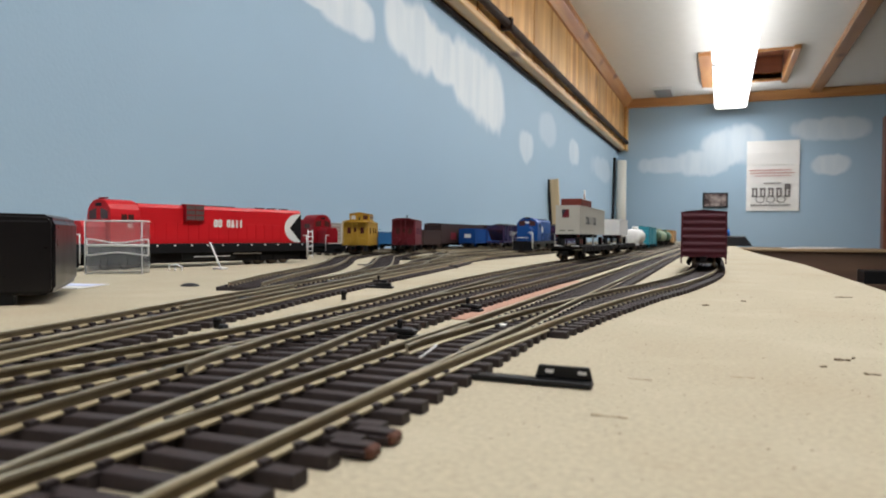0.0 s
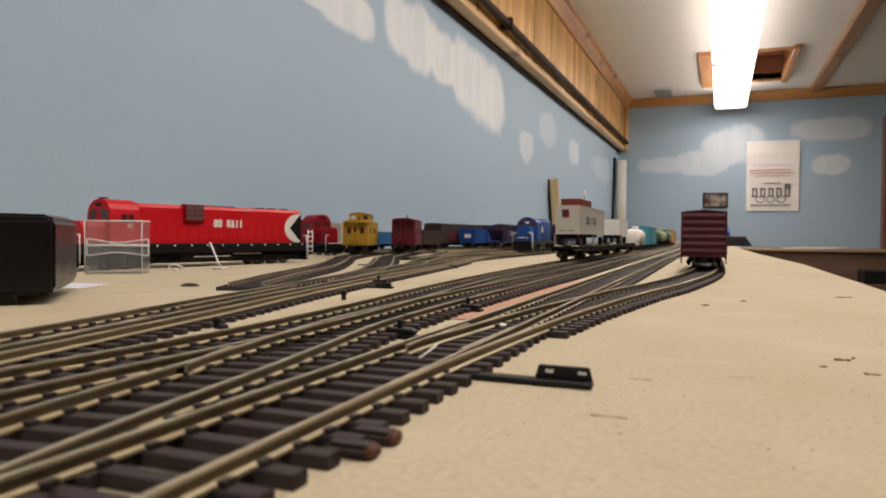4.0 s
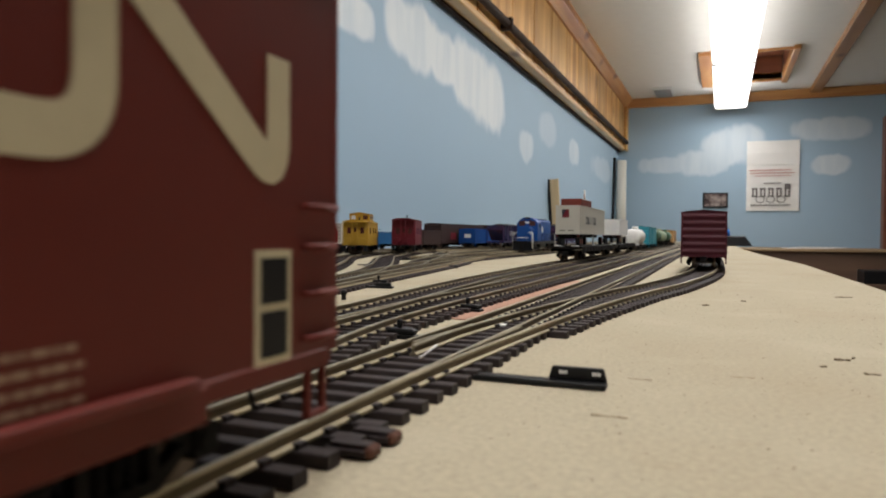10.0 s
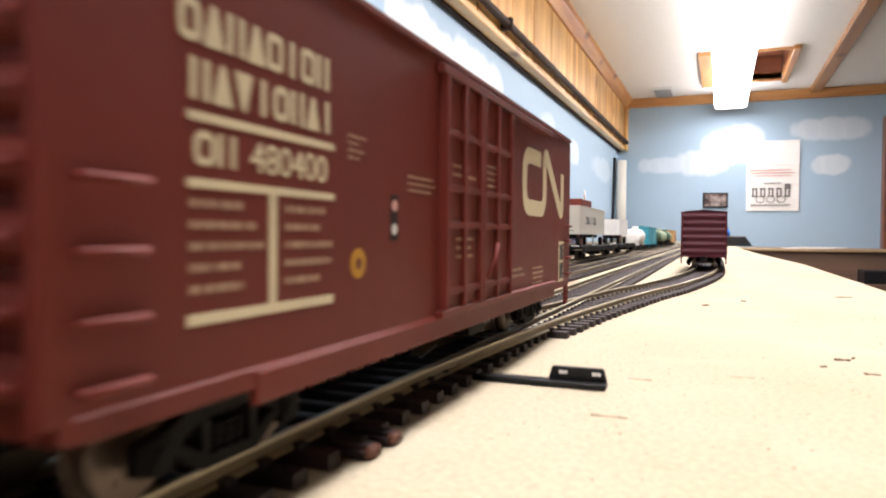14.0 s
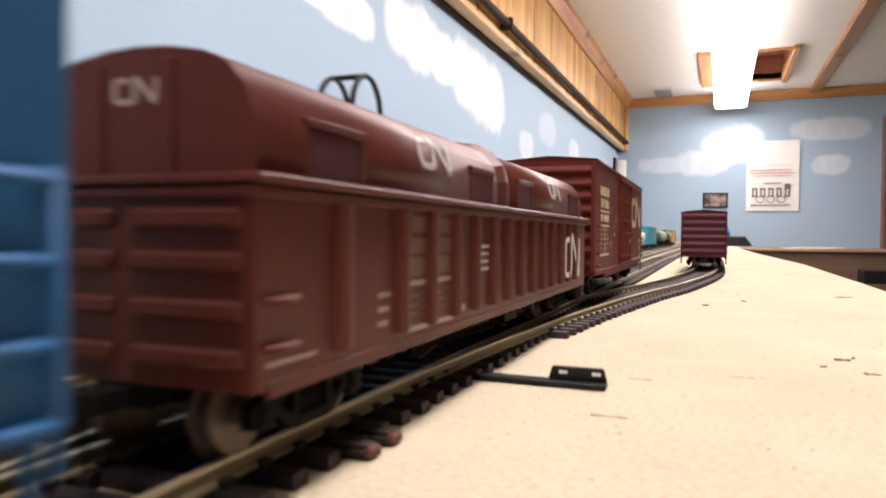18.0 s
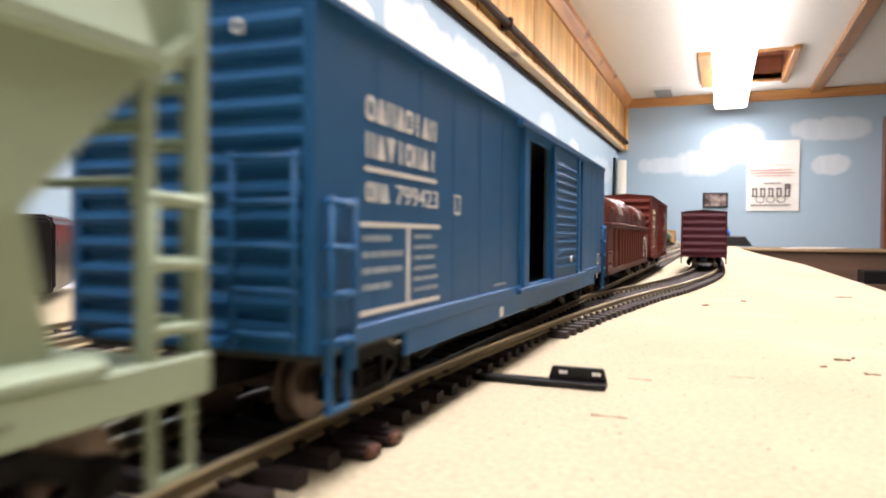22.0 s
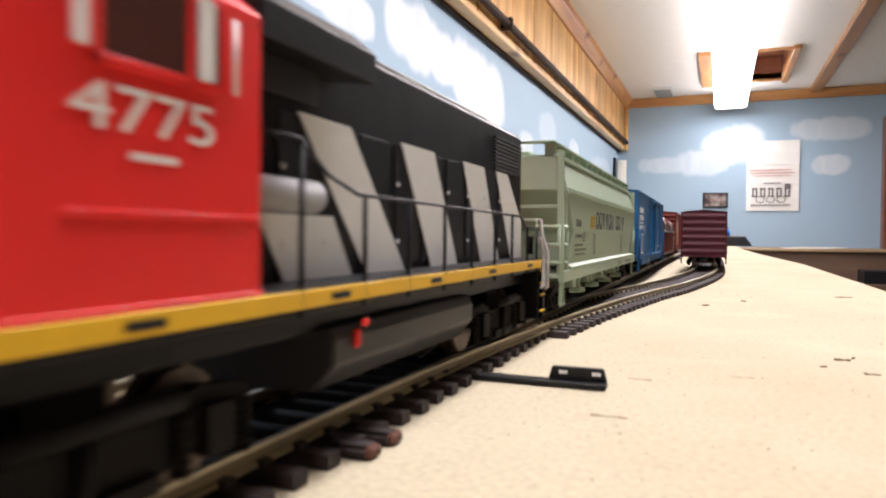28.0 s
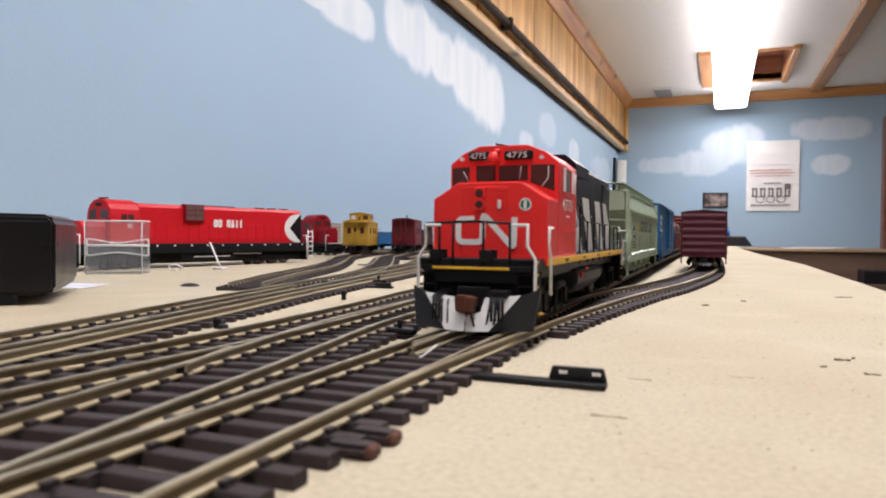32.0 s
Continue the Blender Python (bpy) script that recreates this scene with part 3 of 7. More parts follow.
def boxes(name, rows, material, parent, bevel=0.12, label=""):
    """Boxes that touch make one part; boxes that stand apart make a part each."""
    heaps = []
    for row in rows:
        def meets(q):
            return all(row[2 * k] <= q[2 * k + 1] + 0.05 and q[2 * k] <= row[2 * k + 1] + 0.05 for k in range(3))
        near = [h for h in heaps if any(meets(q) for q in h)]
        heaps = [h for h in heaps if h not in near] + [sum(near, []) + [row]]
    out = []
    for heap in heaps:
        bm = bmesh.new()
        for row in heap:
            mbox(bm, *row)
        out.append(part(name, finish(bm, bevel * K), material, parent, label))
    return out[0]


def prism(name, outline, a0, a1, axis, material, parent, bevel=0.0, label="", smooth=False):
    bm = bmesh.new()
    fs = bm_prism(bm, [(u * K, v * K) for u, v in outline], a0 * K, a1 * K, axis)
    finish(bm, bevel * K)
    if smooth:
        for f in bm.faces:
            f.smooth = len(f.verts) == 4
    return part(name, bm, material, parent, label)


def rods(name, lines, r, material, parent, label=""):
    """Bent round bars, a part each."""
    for pts in lines:
        bm = bmesh.new()
        p = [Vector(a) * K for a in pts]
        d = [(b - a).normalized() for a, b in zip(p, p[1:])]
        rings = []
        side = d[0].orthogonal().normalized()
        for i, a in enumerate(p):
            u, v = d[max(i - 1, 0)], d[min(i, len(d) - 1)]
            t = (u + v).normalized() if (u + v).length > 0.1 else v
            side = (side - t * side.dot(t)).normalized() if (side - t * side.dot(t)).length > 0.05 else t.orthogonal().normalized()
            up = t.cross(side)
            k = min(1.6, 1 / max(0.5, t.dot(v)))
            rings.append([bm.verts.new(a + (side * math.cos(w) + up * math.sin(w)) * r * k * K) for w in [math.pi * q / 3 for q in range(6)]])
        for a, b in zip(rings, rings[1:]):
            for q in range(6):
                f = bm.faces.new((a[q], a[(q + 1) % 6], b[(q + 1) % 6], b[q]))
                f.smooth = True
        bm.faces.new(rings[0][::-1])
        bm.faces.new(rings[-1])
        ob = part(name, bm, material, parent, label)
    return ob


SIDE = Matrix(((0, 0, 1, 0), (1, 0, 0, 0), (0, 1, 0, 0), (0, 0, 0, 1)))
FRONT = Matrix(((1, 0, 0, 0), (0, 0, -1, 0), (0, 1, 0, 0), (0, 0, 0, 1)))


def on(plane, a, b, c):
    """Matrix of a flat drawing: on a car's side (y, z, x) or on its front (x, z, y), in mm."""
    if plane == "side":
        return Matrix.Translation((c * K, a * K, b * K)) @ SIDE
    return Matrix.Translation((a * K, c * K, b * K)) @ FRONT


def word(parent, chars, u0, u1, v0, v1, depth, material, plane="side", name="lettering", label="", weight=0.21):
    """A brand word as plain rings, wedges, triangles and columns of its size and weight."""
    w = (u1 - u0) / len(chars)
    t = (v1 - v0) * weight
    lo, hi = v0 + t / 2, v1 - t / 2
    strokes, fills = [], []
    for i, ch in enumerate(chars):
        a, b = u0 + (i + 0.05) * w + t / 2, u0 + (i + 0.95) * w - t / 2
        c = (a + b) / 2
        if ch in "OCDBESPR038":
            q = min(b - a, hi - lo) * (0.48 if ch in "OC0" else 0.2)
            strokes.append(rounded([(c, lo), (b, lo), (b, hi), (a, hi), (a, lo), (c, lo)], q, 5))
        elif ch in "AWM":
            fills.append([(a - t * 0.5, v0), (c - t * 0.4, v1), (c + t * 0.4, v1), (b + t * 0.5, v0)])
        elif ch in "NHU":
            strokes += [[(a + t * 0.2, v0), (a + t * 0.2, v1)], [(b - t * 0.2, v0), (b - t * 0.2, v1)]]
        elif ch == "T":
            fills.append([(c - t * 0.4, v0), (c + t * 0.4, v0), (b + t * 0.4, v1), (a - t * 0.4, v1)])
        elif ch in "LI1i":
            strokes.append([(c, v0), (c, v1)])
    return ribbon(parent, strokes, t, depth, material, plane, name, label, fills)


def bars(parent, rows, depth, material, plane="side", name="small_lettering"):
    """Small print as plain bars: rows of (u0, u1, v0, v1) in mm."""
    bm = bmesh.new()
    m = on(plane, 0, 0, depth)
    for u0, u1, v0, v1 in rows:
        vs = bm_box(bm, u0 * K, u1 * K, v0 * K, v1 * K, -0.00002, 0.00005)
        for v in vs:
            v.co = m @ v.co
    return tagged(part(name, bm, material, parent), kind="stuff")


def print_block(parent, u0, u1, v0, v1, depth, material, lines, seed, plane="side"):
    rr = random.Random(seed)
    rows = []
    h = (v1 - v0) / lines
    for i in range(lines):
        u = u0
        stop = u1 - rr.choice((0.0, 0.0, 0.12, 0.3)) * (u1 - u0)
        while u < stop - 0.3:
            w = rr.uniform(0.35, 1.5)
            rows.append((u, min(u + w, stop), v0 + i * h + h * 0.30, v0 + i * h + h * 0.70))
            u += w + rr.uniform(0.3, 0.6)
    return bars(parent, rows, depth, material, plane)


def number(parent, body, u0, v0, height, depth, material, plane="side", width=1.0):
    cu = bpy.data.curves.new("number", "FONT")
    cu.body, cu.size, cu.extrude = body, height * 1.42 * K, 0.00006
    tmp = new("number_curve", cu)
    me = bpy.data.meshes.new_from_object(tmp.evaluated_get(bpy.context.evaluated_depsgraph_get()))
    bpy.data.objects.remove(tmp)
    me.transform(on(plane, u0, v0, depth) @ Matrix.Diagonal((width, 1, 1, 1)))
    me.materials.clear()
    me.materials.append(material)
    ob = new("number", me)
    ob.parent = parent
    return tagged(ob, kind="stuff")


def rounded(pts, r, n=5):
    """A path of straight runs with its corners rounded."""
    out = [Vector(pts[0])]
    for a, b, c in zip(pts, pts[1:], pts[2:]):
        a, b, c = Vector(a), Vector(b), Vector(c)
        p = b + (a - b).normalized() * min(r, (a - b).length / 2)
        q = b + (c - b).normalized() * min(r, (c - b).length / 2)
        for i in range(n + 1):
            t = i / n
            out.append(p * (1 - t) ** 2 + b * 2 * t * (1 - t) + q * t * t)
    out.append(Vector(pts[-1]))
    return [(v.x, v.y) for v in out]


def dense(pts, step=0.8):
    out = []
    for a, b in zip(pts, pts[1:]):
        k = max(1, int(math.dist(a, b) / step))
        out += [(a[0] + (b[0] - a[0]) * i / k, a[1] + (b[1] - a[1]) * i / k) for i in range(k)]
    return out + [pts[-1]]


def ribbon(parent, strokes, w, depth, material, plane="side", name="emblem", label="", fills=()):
    """Broad painted strokes through points on a flat side, and filled outlines."""
    bm = bmesh.new()
    m = on(plane, 0, 0, depth)
    for pts in strokes:
        p = [Vector(q) for q in pts]
        p = [a for i, a in enumerate(p) if i == 0 or (a - p[i - 1]).length > 0.02]
        d = [(b - a).normalized() for a, b in zip(p, p[1:])]
        rows = []
        for i, a in enumerate(p):
            u, v = d[max(i - 1, 0)], d[min(i, len(d) - 1)]
            t = (u + v).normalized() if (u + v).length > 0.05 else v
            h = min(w / 2 / max(0.3, t.dot(v)), w * 0.75)
            n = Vector((-t.y, t.x)) * h
            rows.append([bm.verts.new(m @ Vector((q.x * K, q.y * K, z))) for q in (a + n, a - n) for z in (-0.00002, 0.00006)])
        for a, b in zip(rows, rows[1:]):
            for q in ((a[1], b[1], b[3], a[3]), (a[0], a[2], b[2], b[0]), (a[0], b[0], b[1], a[1]), (a[2], a[3], b[3], b[2])):
                bm.faces.new(q)
        bm.faces.new((rows[0][0], rows[0][1], rows[0][3], rows[0][2]))
        bm.faces.new((rows[-1][0], rows[-1][2], rows[-1][3], rows[-1][1]))
    for pts in fills:
        back, front = [[bm.verts.new(m @ Vector((u * K, v * K, z))) for u, v in pts] for z in (-0.00002, 0.00006)]
        bm.faces.new(front)
        for i in range(len(pts)):
            j = (i + 1) % len(pts)
            bm.faces.new((back[i], back[j], front[j], front[i]))
    bmesh.ops.recalc_face_normals(bm, faces=bm.faces[:])
    return tagged(part(name, bm, material, parent, label), kind="stuff")


WHEELS = []


def wheelset(parent, y, r=4.8, half=8.0):
    bm = bmesh.new()
    for s in (-1, 1):
        x = s * half
        bm_cyl(bm, Vector((x - 1.1, 0, 0)) * K, Vector((x + 1.1, 0, 0)) * K, r * K, 20)
        bm_cyl(bm, Vector((x - s * 1.1, 0, 0)) * K, Vector((x - s * 1.8, 0, 0)) * K, (r + 0.7) * K, 20)
        bm_cyl(bm, Vector((x + s * 1.1, 0, 0)) * K, Vector((x + s * 1.5, 0, 0)) * K, r * 0.35 * K, 10)
        for k in range(4):
            a = k * math.pi / 2
            mbox(bm, x + s * 1.1 - 0.1, x + s * 1.1 + 0.12, r * 0.6 * math.cos(a) - 0.4, r * 0.6 * math.cos(a) + 0.4, r * 0.6 * math.sin(a) - 0.4, r * 0.6 * math.sin(a) + 0.4)
    bm_cyl(bm, Vector((-half, 0, 0)) * K, Vector((half, 0, 0)) * K, 1.0 * K, 8)
    ob = part("wheelset", bm, M_WHEEL, parent, "worn steel wheels on an axle")
    ob.location = (0, y * K, r * K)
    WHEELS.append((ob, y, r))
    return ob


TRUCK_MESH = {}


def shared_part(key, name, build, material, parent, at, label=""):
    """A part on mesh data that alike parts share."""
    if key not in TRUCK_MESH:
        bm = bmesh.new()
        build(bm)
        TRUCK_MESH[key] = mesh_of(name, finish(bm), material)
    ob = new(name, TRUCK_MESH[key])
    ob.parent = parent
    ob.location = Vector(at) * K
    return tagged(ob, label)


def ringed(bm, n, pitch, r, core):
    """A coil spring as one turned body with n rings."""
    rows = [(q, z * pitch) for i in range(n) for q, z in ((core, i), (r, i + 0.1), (r, i + 0.6), (core, i + 0.7))]
    loops = [[bm.verts.new((q * K * math.cos(k * math.pi / 4), q * K * math.sin(k * math.pi / 4), z * K)) for k in range(8)] for q, z in rows]
    for p, q in zip(loops, loops[1:]):
        for k in range(8):
            bm.faces.new((p[k], p[(k + 1) % 8], q[(k + 1) % 8], q[k]))
    bm.faces.new(loops[0][::-1])
    bm.faces.new(loops[-1])


def truck(parent, y, base=21.0, half=11.0):
    """A freight truck: bolster, two cast sideframes with springs and bearing caps; its wheelsets."""
    b = base / 2

    def frame_side(bm):
        top = [(-b - 2.4, 3.4), (-b - 2.4, 6.2), (-b + 1.5, 7.0), (-4.5, 9.0), (4.5, 9.0), (b - 1.5, 7.0), (b + 2.4, 6.2), (b + 2.4, 3.4), (b - 1.6, 3.6), (b - 3.0, 5.2), (4.0, 7.0), (-4.0, 7.0), (-b + 3.0, 5.2), (-b + 1.6, 3.6)]
        low = [(-b + 1.8, 4.6), (-4.6, 1.6), (4.6, 1.6), (b - 1.8, 4.6), (b - 3.2, 5.0), (3.6, 2.9), (-3.6, 2.9), (-b + 3.2, 5.0)]
        for outline in (top, low):
            bm_prism(bm, [(u * K, v * K) for u, v in outline], -0.8 * K, 0.8 * K, "X")
        for k in (-1, 1):
            mbox(bm, -0.8, 0.8, k * 3.9 - 0.6, k * 3.9 + 0.6, 2.4, 7.4)

    def coil(bm):
        ringed(bm, 4, 0.8, 0.75, 0.5)

    def cap(bm):
        mbox(bm, -1.3, 1.1, -1.5, 1.5, -1.5, 1.6)
        bm_cyl(bm, Vector((-1.6, 0, 0)) * K, Vector((1.5, 0, 0)) * K, 1.1 * K, 10)
    ob = shared_part(("bolster", half), "truck", lambda bm: mbox(bm, -half, half, -2.2, 2.2, 4.6, 7.6), M_DKMETAL, parent, (0, y, 0), "dark cast freight truck")
    for s in (-1, 1):
        x = s * (half + 0.8)
        shared_part(("sideframe", base), "sideframe", frame_side, M_DKMETAL, ob, (x, 0, 0))
        for q in (-1.7, 0, 1.7):
            shared_part(("spring",), "coil_spring", coil, M_DKMETAL, ob, (x, q, 2.8))
        for k in (-1, 1):
            shared_part(("cap", s), "bearing_cap", cap, M_DKMETAL, ob, (x + 0.1 * s, k * b, 4.7))
    for k in (-1, 1):
        wheelset(ob, k * b)
    return ob


def coupler(parent, y, d, material=None):
    """Knuckle coupler at the end y, pointing along d."""
    bm = bmesh.new()
    mbox(bm, -1.4, 1.4, min(y, y + d * 6), max(y, y + d * 6), 6.6, 8.8)
    mbox(bm, -2.4, 1.0, min(y + d * 5.5, y + d * 8.5), max(y + d * 5.5, y + d * 8.5), 5.6, 9.8)
    mbox(bm, 0.8, 2.6, min(y + d * 6.5, y + d * 10.5), max(y + d * 6.5, y + d * 10.5), 5.8, 9.6)
    bm_cyl(bm, Vector((1.2, y + d * 7, 6)) * K, Vector((2.4, y + d * 7, 1.6)) * K, 0.35 * K, 6)
    return part("coupler", finish(bm, 0.2 * K), material or M_DKMETAL, parent)


def ribbed_end(parent, y, d, w, z0, z1, n, material, proud=1.0, frame=1.6):
    """Corrugated car end: rounded horizontal ribs between corner posts."""
    step = (z1 - z0) / n
    for i in range(n):
        zc = z0 + (i + 0.5) * step
        prof = [(y, zc - step * 0.40), (y + d * proud * 0.75, zc - step * 0.2), (y + d * proud, zc), (y + d * proud * 0.75, zc + step * 0.2), (y, zc + step * 0.40)]
        prism("end_rib", prof, -w / 2 + frame, w / 2 - frame, "X", material, parent)
    for s in (-1, 1):
        boxes("corner_post", [(*sorted((s * (w / 2 - frame), s * (w / 2 + 0.02))), *sorted((y - d * 0.2, y + d * proud * 0.8)), z0 - 0.6, z1 + 0.4)], material, parent)


def ladder(parent, x, y0, y1, z0, zs, material, axis="side", r=0.32, stand=0.9, stiles=True):
    """Rungs between y0 and y1 on a car's side plane at x, rung heights zs; or on an end (axis 'end': x0..x1 at y)."""
    lines = []
    for z in zs:
        if axis == "side":
            lines.append([(x - 0.1, y0, z), (x + stand, y0, z), (x + stand, y1, z), (x - 0.1, y1, z)])
        else:
            lines.append([(y0, x, z), (y0, x + stand, z), (y1, x + stand, z), (y1, x, z)])
    if stiles:
        for y in (y0, y1):
            lines.append([(x + stand, y, z0), (x + stand, y, max(zs) + 0.8)] if axis == "side" else [(y, x + stand, z0), (y, x + stand, max(zs) + 0.8)])
    return rods("ladder_bar", lines, r, material, parent)


def stirrup(parent, x, y, z1, z0, material, w=4.0):
    return boxes("stirrup_step", [(x - 0.5, x + 0.3, y - w / 2, y - w / 2 + 0.8, z0, z1), (x - 0.5, x + 0.3, y + w / 2 - 0.8, y + w / 2, z0, z1), (x - 0.6, x + 0.5, y - w / 2, y + w / 2, z0 - 0.3, z0 + 0.5)], material, parent)


def car_roof(parent, L, w, z, peak, material, ribs):
    bm = bmesh.new()
    h = w / 2 + 0.5
    bm_prism(bm, [(a * K, b * K) for a, b in ((-h, z), (-h, z + 0.9), (0, z + peak), (h, z + 0.9), (h, z))], -L * K, 0, "Y")
    step = L / ribs
    for i in range(ribs + 1):
        y = -L + i * step
        bm_prism(bm, [(a * K, b * K) for a, b in ((-h + 0.6, z + 0.9), (0, z + peak + 0.6), (h - 0.6, z + 0.9), (0, z + peak - 0.2))], (y - 0.5) * K, (y + 0.5) * K, "Y")
    return part("roof", finish(bm), material, parent)


def brake_gear(parent, L, material=None):
    return boxes("underframe", [(-2.5, 2.5, -L + 1, -1, 6.0, 9.5), (-9, 9, -L * 0.5 - 2, -L * 0.5 + 2, 4.5, 9), (5, 12, -L * 0.42, -L * 0.36, 4.0, 9),
                                (-12, 12, -L * 0.3, -L * 0.3 + 1.2, 6, 9.2), (-12, 12, -L * 0.7, -L * 0.7 + 1.2, 6, 9.2)], material or M_DKMETAL, parent)


# ---------- the brown boxcar with double doors ----------
def brown_boxcar():
    L, W = 182.0, 36.4
    ob = thing("boxcar", "oxide-red double-door boxcar with cream lettering rolling on the main track", "boxcar")
    X = W / 2
    boxes("body", [(-X, X, -L, 0, 10.5, 54.0)], M_BROWN, ob, 0.15)
    for r in ((X - 0.6, X + 0.5, -L + 22, -22, 8.6, 12.0), (X - 0.6, X + 0.25, -L + 1, -1, 10.2, 12.4), (-X - 0.5, -X + 0.6, -L + 22, -22, 8.6, 12.0)):
        boxes("side_sill", [r], M_BROWN, ob, 0.25)
    car_roof(ob, L, W, 54.0, 1.8, M_BROWN, 14)
    ribbed_end(ob, -L, -1, W, 12.5, 53.0, 8, M_BROWN, 1.7)
    ribbed_end(ob, 0, 1, W, 12.5, 53.0, 8, M_BROWN, 1.7)
    # double doors: two leaves with posts and cross battens, top and bottom tracks
    for y0, y1 in ((-110.5, -91.3), (-90.7, -70.5)):
        d = boxes("door", [(X - 0.2, X + 0.7, y0, y1, 13.2, 51.5)], M_BROWN, ob, 0.15, "corrugated sliding door")
        boxes("door_post", [(X + 0.4, X + 1.6, y0, y0 + 1.2, 13.2, 51.5)], M_BROWN, d)
        boxes("door_post", [(X + 0.4, X + 1.6, y1 - 1.2, y1, 13.2, 51.5)], M_BROWN, d)
        mid = (y0 + y1) / 2
        boxes("door_post", [(X + 0.4, X + 1.5, mid - 0.7, mid + 0.7, 13.2, 51.5)], M_BROWN, d)
        for z in (16.0, 27.2, 33.4, 42.5):
            boxes("batten", [(X + 0.6, X + 1.3, y0 + 0.6, y1 - 0.6, z - 0.55, z + 0.55)], M_BROWN, d)
    boxes("door_track", [(X - 0.2, X + 1.4, -112, -24, 12.0, 13.1)], M_BROWN, ob)
    boxes("door_track", [(X - 0.2, X + 1.5, -112, -30, 51.6, 53.0)], M_BROWN, ob)
    rods("door_lever", [[(X + 1.5, -88, 17.5), (X + 2.2, -85, 21), (X + 2.2, -83.5, 24)]], 0.4, M_BROWN, ob)
    # ladders and steps at both ends of the near side, grab irons on the rear end
    ladder(ob, X, -L + 1.5, -L + 7.4, 10.5, (14.0, 18.9, 24.0, 29.4), M_BROWN, stiles=False)
    ladder(ob, X, -6.0, -0.6, 10.5, (14.0, 18.9, 24.0, 28.4), M_BROWN, stiles=False)
    ladder(ob, -L - 2.2, 8.0, 16.5, 12.0, (15, 20, 25, 30), M_BROWN, "end", 0.28, -0.6, stiles=False)
    rods("grab_iron", [[(-12, -L - 1.2, 24), (-12, -L - 2.6, 24), (2, -L - 2.6, 24), (2, -L - 1.2, 24)]], 0.35, M_BROWN, ob)
    boxes("end_platform", [(-9, 6, -L - 5.0, -L - 0.8, 12.6, 13.3)], M_BROWN, ob)
    stirrup(ob, X, -3.4, 11, 5.2, M_BROWN)
    for y in (-26, -L + 26):
        truck(ob, y)
    brake_gear(ob, L)
    coupler(ob, -L, -1)
    coupler(ob, 0, 1)
    # lettering
    D = X + 0.03
    ribbon(ob, [rounded([(-38.5, 44.9), (-54.9, 44.9), (-54.9, 32.3), (-33.8, 32.3), (-33.8, 48.2), (-10.9, 30.6), (-10.9, 43.4)], 4.8, 7)], 3.9, D, M_CREAM, name="emblem", label="cream rounded two-part emblem")
    word(ob, "CANADIEN", -170.6, -145.6, 41.9, 45.6, D, M_CREAM)
    word(ob, "NATIONAL", -169.3, -144.6, 37.0, 40.6, D, M_CREAM)
    word(ob, "CN", -168.6, -162.6, 31.4, 34.4, D, M_CREAM)
    number(ob, "480400", -160.6, 31.4, 3.0, D, M_CREAM, width=1.13)
    bars(ob, [(-169.3, -144.6, 35.2, 36.0), (-169.3, -144.6, 29.4, 30.2), (-169.3, -144.6, 17.4, 18.4), (-157.4, -156.2, 18.4, 29.4)], D, M_CREAM)
    print_block(ob, -169, -158.5, 19.6, 29.0, D, M_CREAMSM, 5, 11)
    print_block(ob, -154.5, -145, 19.6, 29.0, D, M_CREAMSM, 5, 12)
    print_block(ob, -123, -112.5, 31.5, 34.5, D, M_CREAMSM, 3, 13)
    print_block(ob, -67.2, -54.5, 15.6, 18.4, D, M_CREAMSM, 2, 14)
    print_block(ob, -46, -35, 13.0, 18.0, D, M_CREAMSM, 4, 15)
    print_block(ob, -132, -119, 10.9, 12.3, D + 0.3, M_CREAMSM, 1, 16)
    print_block(ob, -106, -94, 35.0, 38.0, D + 0.75, M_CREAMSM, 2, 18)
    print_block(ob, -88, -80, 34.5, 39.5, D + 0.75, M_CREAMSM, 4, 19)
    print_block(ob, -104, -95, 21.0, 25.5, D + 0.75, M_CREAMSM, 3, 20)
    print_block(ob, -141, -136.5, 34.5, 38.0, D, M_CREAMSM, 4, 17)
    bm = bmesh.new()
    bm_cyl(bm, Vector((D - 0.05, -138.3, 21.8)) * K, Vector((D + 0.05, -138.3, 21.8)) * K, 1.9 * K, 20)
    part("yellow_dot", bm, M_DOT, ob)
    bm = bmesh.new()
    bm_cyl(bm, Vector((D + 0.02, -138.3, 21.8)) * K, Vector((D + 0.09, -138.3, 21.8)) * K, 0.8 * K, 14)
    part("dot_centre", bm, M_BROWN2, ob)
    boxes("sticker", [(D - 0.05, D + 0.05, -128.8, -126.6, 24.6, 31.0)], M_ENGBLACK, ob, 0.0)
    for z, mm in ((29.5, M_INKRED), (26.2, M_STRIPE)):
        bm = bmesh.new()
        bm_cyl(bm, Vector((D, -127.7, z)) * K, Vector((D + 0.1, -127.7, z)) * K, 0.8 * K, 12)
        part("dot", bm, mm, ob)
    boxes("placard_frame", [(D - 0.05, D + 0.12, -14.8, -8.6, 12.2, 23.8)], M_CREAM, ob, 0.0)
    boxes("placard", [(D, D + 0.2, -14.0, -9.4, 18.4, 23.0)], M_ENGBLACK, ob, 0.0)
    boxes("placard", [(D, D + 0.2, -14.0, -9.4, 13.0, 17.6)], M_ENGBLACK, ob, 0.0)
    return ob


